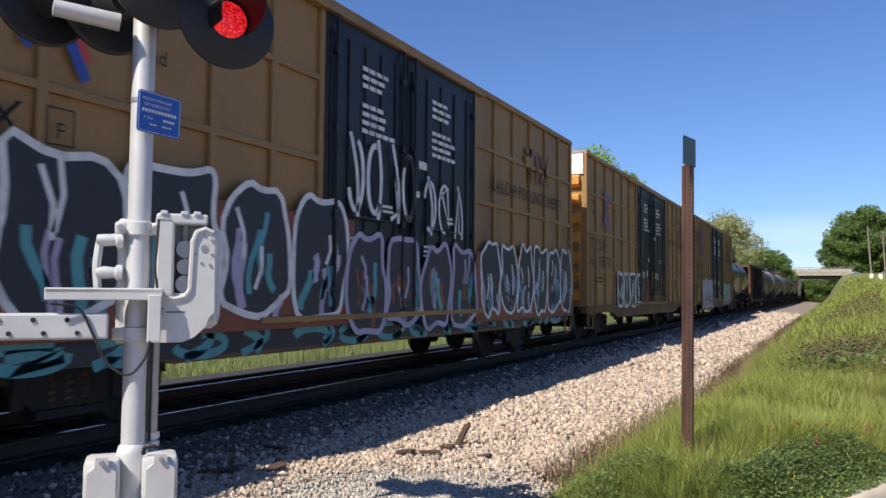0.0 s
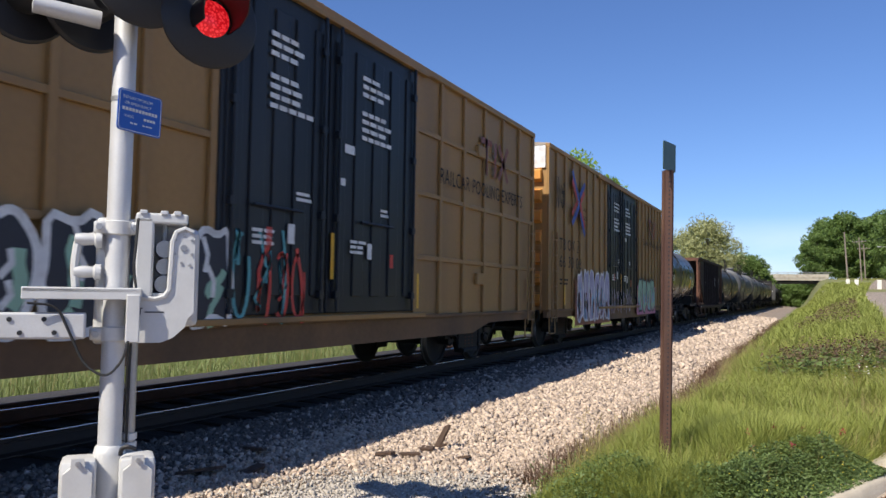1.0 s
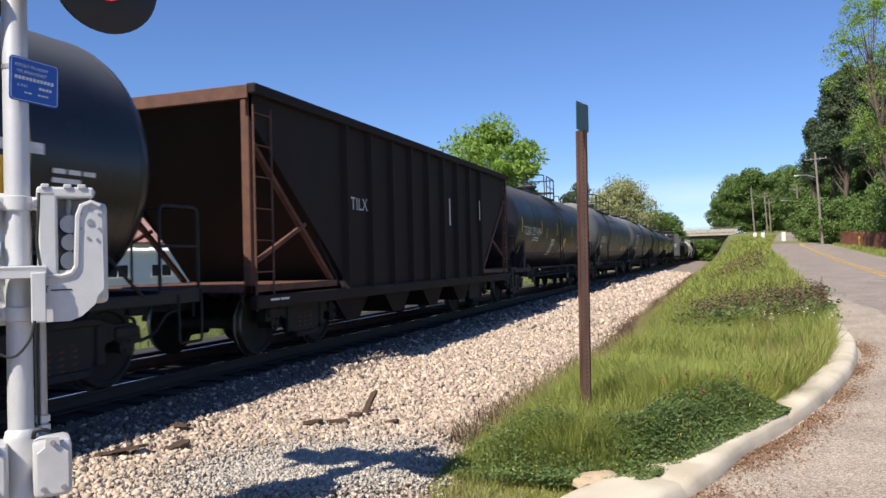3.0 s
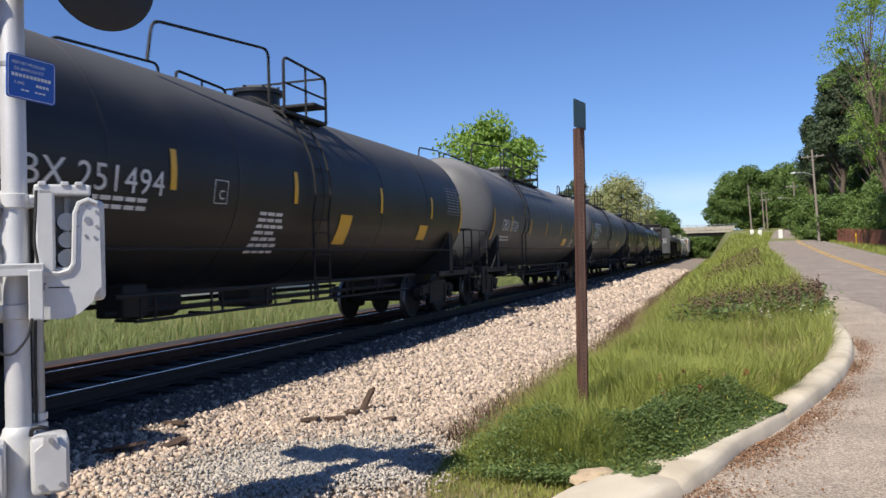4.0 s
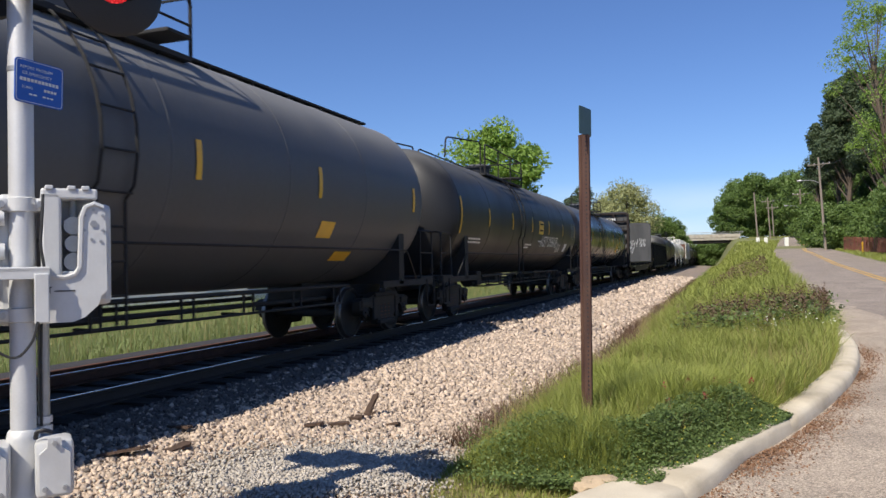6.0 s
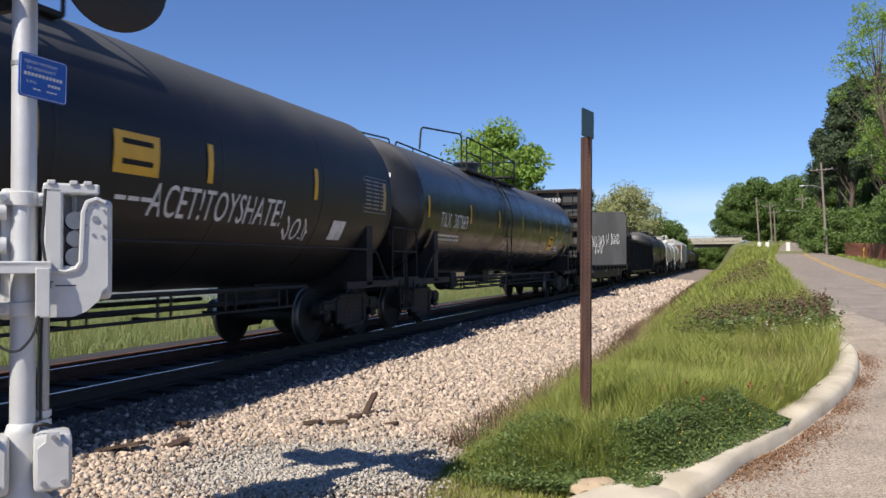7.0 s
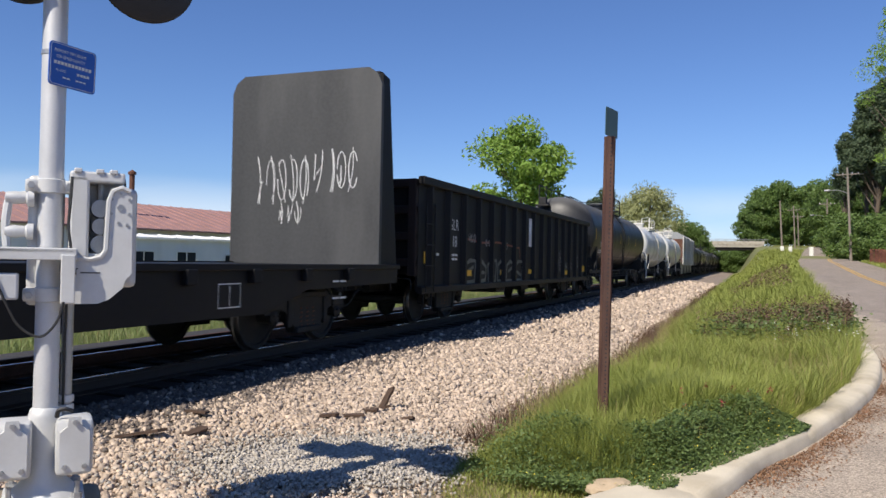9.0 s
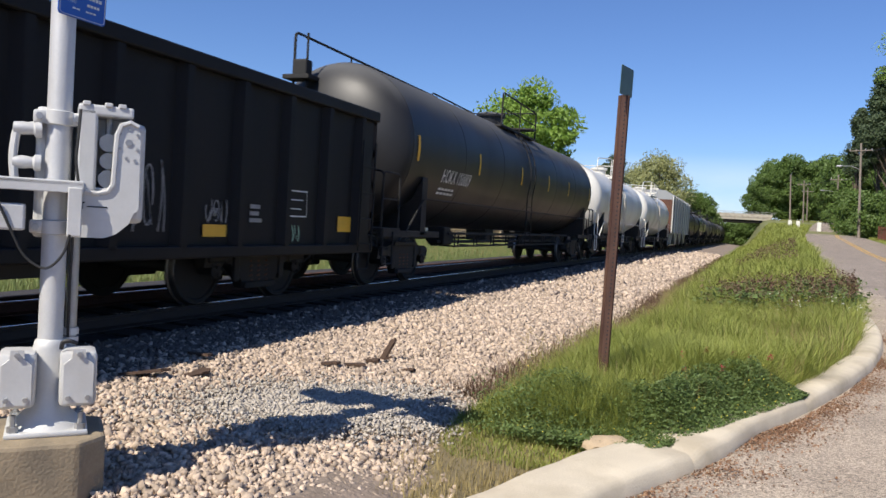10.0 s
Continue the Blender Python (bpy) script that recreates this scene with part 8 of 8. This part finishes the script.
    blades("roadside_grass", x, y, ground(x, y), rng.uniform(0.1, 0.35, len(x)), rng.uniform(0.03, 0.07, len(x)), GRASS, 36, "mown green grass at the road's far side", 0.8)


def build_leaves(name, x, y, z, size, material, seed, label, category="plants"):
    rng = np.random.default_rng(seed)
    n = len(x)
    p = np.stack([x, y, z], -1)
    u = rng.normal(size=(n, 3)) * np.array([1, 1, 0.45])
    u /= np.linalg.norm(u, axis=1, keepdims=True)
    d = rng.normal(size=(n, 3)) * 0.5 + np.array([0, 0, 1.0])
    w = np.cross(u, d)
    w /= np.linalg.norm(w, axis=1, keepdims=True)
    s = (size * rng.uniform(0.6, 1.3, n))[:, None]
    v = np.stack([p - u * s, p + w * s * 0.6, p + u * s, p - w * s * 0.6], 1).reshape(-1, 3)
    return tagged(new(name, from_arrays(name, v, np.arange(4 * n).reshape(-1, 4), material)), label, category, kind="stuff")


def build_weeds():
    rng = np.random.default_rng(15)
    # clover mat spilling over the curb
    n = 72000
    y = rng.uniform(5.75, 8.4, n)
    r = curb_edge(y)
    x = r + 0.12 - rng.uniform(0, 1, n) * np.interp(y, [5.75, 6.6, 7.4, 8.4], [1.2, 1.7, 1.6, 0.9]) * rng.uniform(0.3, 1.25, n)
    lump = np.array([noise.noise((a * 1.6, b * 1.6, 7.0)) + 0.6 * noise.noise((a * 5.0, b * 5.0, 3.0)) for a, b in zip(x, y)])
    top = (0.24 + 0.24 * lump) * smooth01(-0.14, 0.3, r - x) * smooth01(5.9, 6.5, y) + 0.1
    z = ground(x, y) + 0.06 + np.maximum(top, 0.05) * rng.uniform(0, 1, n) ** 0.45
    build_leaves("clover_mat", x, y, z, 0.0135, CLOVER, 1, "dense dark green clover spilling over the curb")
    m = rng.integers(0, n, 900)
    build_leaves("yellow_flowers", x[m], y[m], z[m] + 0.04, 0.007, YELLOW_FLOWER, 2, "tiny yellow clover flowers")
    # tall seed-headed weeds at the head of the curb
    n = 320
    y = rng.uniform(15.0, 20.5, n)
    x = np.interp(y, [15, 20.5], [1.75, 2.3]) - rng.uniform(0, 1, n) ** 1.5 * 2.6
    h = rng.uniform(0.45, 0.85, n)
    blades("weed_stems", x, y, soil(x, y), h, np.full(n, 0.012), GRASS, 3, "upright weed stems", 0.25)
    k = np.repeat(np.arange(n), 26)
    build_leaves("weed_heads", x[k] + rng.normal(size=len(k)) * 0.025, y[k] + rng.normal(size=len(k)) * 0.025, soil(x[k], y[k]) + h[k] * rng.uniform(0.62, 1.05, len(k)), 0.024, DOCK, 4, "dark reddish seed heads of tall weeds")
    k = np.repeat(np.arange(n), 24)
    build_leaves("weed_leaves", x[k] + rng.normal(size=len(k)) * 0.12, y[k] + rng.normal(size=len(k)) * 0.12, soil(x[k], y[k]) + rng.uniform(0.05, 0.6, len(k)), 0.045, CLOVER, 5, "leafy dark green weeds")
    n = 130
    y = rng.uniform(14.0, 18.0, n)
    x = np.interp(y, [14, 18], [1.75, 2.1]) - rng.uniform(0, 1.5, n)
    build_leaves("white_flowers", x, y, soil(x, y) + rng.uniform(0.35, 0.6, n), 0.022, WHITE_FLOWER, 6, "small white wildflowers in the verge")
    # brownish weed band on the crest of the bank
    n = 5000
    y = rng.uniform(36, 70, n)
    x = np.interp(y, ROAD_Y, ROAD_L) - 1.0 - rng.uniform(0, 1, n) * 2.6
    build_leaves("crest_weeds", x, y, soil(x, y) + rng.uniform(0.1, 0.7, n), 0.05, DOCK, 7, "brownish dead weeds on the crest of the bank")
    # red clover heads by the post
    n = 9
    y = rng.uniform(7.4, 8.4, n)
    x = curb_edge(y) - rng.uniform(0.2, 1.0, n)
    k = np.repeat(np.arange(n), 14)
    zz = soil(x, y) + rng.uniform(0.42, 0.55, n)
    build_leaves("red_clover", x[k] + rng.normal(size=len(k)) * 0.012, y[k] + rng.normal(size=len(k)) * 0.012, zz[k] + rng.uniform(-0.03, 0.03, len(k)), 0.014, RED_FLOWER, 8, "dull red clover heads above the grass")
    # leaf litter in the gutter
    n = 9000
    heap = np.array([(5.05, 0.45, 0.3), (5.9, 0.6, 0.25), (6.9, 0.35, 0.35), (7.5, 0.3, 0.35), (8.4, 0.28, 0.4), (9.8, 0.25, 0.5), (11.5, 0.22, 0.6), (13.5, 0.25, 0.7)])[rng.integers(0, 8, n)]
    y = heap[:, 0] + rng.normal(size=n) * heap[:, 2] * 0.8
    x = np.interp(y, ROAD_Y, ROAD_L) + 0.12 + np.abs(rng.normal(size=n)) * heap[:, 1] * 0.6
    build_leaves("leaf_litter", x, y, ground(x, y) + rng.uniform(0.006, 0.022, n), 0.0125, BALLAST_DUST, 9, "brown leaf litter along the gutter")
    # thin weeds growing out of the ballast near the post
    rng2 = random.Random(2)
    for k in range(5):
        px, py = -2.3 + rng2.uniform(-0.35, 0.3), 9.5 + rng2.uniform(-0.8, 0.8)
        bm = bmesh.new()
        hgt = rng2.uniform(0.35, 0.6)
        tube(bm, [(0, 0, -0.05), (0.02, 0.01, hgt * 0.5), (rng2.uniform(-0.1, 0.1), 0.03, hgt)], 0.004, 4)
        for j in range(7):
            z = hgt * (0.25 + 0.1 * j)
            a = rng2.uniform(0, 6.3)
            tube(bm, [(0.01, 0, z), (0.09 * math.cos(a), 0.09 * math.sin(a), z + 0.06)], 0.003, 3)
        thing("dry_weed", bm, GRASS_DRY, "thin dry weed growing out of the ballast", "weed", pose(px, py, float(bed_height(px, py))), "dry weeds")


def build_debris():
    rng = random.Random(9)
    # splintered tie pieces lying on the shoulder
    for k, (x, y, ln, w, turn, up) in enumerate(((-3.87, 6.85, 0.2, 0.07, 15, 6), (-3.68, 7.0, 0.3, 0.035, -10, 8), (-3.62, 7.65, 0.28, 0.06, 40, 62), (-3.66, 7.35, 0.2, 0.05, -20, 5), (-3.2, 7.28, 0.18, 0.05, -20, 15), (-4.75, 5.2, 0.42, 0.09, 30, 8), (-4.45, 5.5, 0.24, 0.05, 70, 12), (-4.9, 6.1, 0.3, 0.06, -15, 4), (-3.6, 7.5, 0.2, 0.02, 5, 20))):
        bm = bmesh.new()
        n, w = 6, w * 1.7
        o = [(-ln / 2, -w / 2)] + [(-ln / 2 + ln * j / n, -w / 2 + rng.uniform(-0.01, 0.012)) for j in range(1, n)] + [(ln / 2, rng.uniform(-w / 3, 0))] + [(ln / 2 - ln * j / n, w / 2 + rng.uniform(-0.012, 0.01)) for j in range(1, n)] + [(-ln / 2, w / 2)]
        prism(bm, o, "z", -0.012, 0.014)
        thing("wood_scrap", bm, DEAD_WOOD, "splintered dark wood scrap on the ballast", "wood scrap", pose(x, y, float(bed_height(x, y)) + 0.05 + (0.1 if up > 40 else 0.01), rng.uniform(-15, 15), -up, turn), "wood scraps")
    # pale sandy lump by the curb
    bm = bmesh.new()
    bmesh.ops.create_icosphere(bm, subdivisions=3, radius=1.0)
    for v in bm.verts:
        k = 1 + 0.18 * noise.noise(v.co * 2.0)
        v.co = Vector((v.co.x * 0.2 * k, v.co.y * 0.14 * k, v.co.z * 0.07 * k))
    thing("sand_lump", bm, PILE, "low pale sandy lump against the curb", "sand", pose(-0.9, 5.85, float(ground(-0.9, 5.85)) + 0.11, 0, 0, 35), smooth=True)


build_stones()
build_grass()
build_weeds()
build_debris()


# ---- what moves ----
def motions():
    for car in CARS:
        y = car.matrix_basis.translation.y
        walk(car, [(t, pose(XC, y - glide(t), 0)) for t in (0.0, 2.0, 4.0, 6.0, 8.0, 10.0)])
    # the wheels roll without slipping
    step = math.degrees(19.06 / FPS / 0.457)
    for w, dy in WHEELSETS:
        walk(w, [(k / FPS, pose(0, dy, 0.457, k * step % 360)) for k in range(10 * FPS + 1)])


motions()
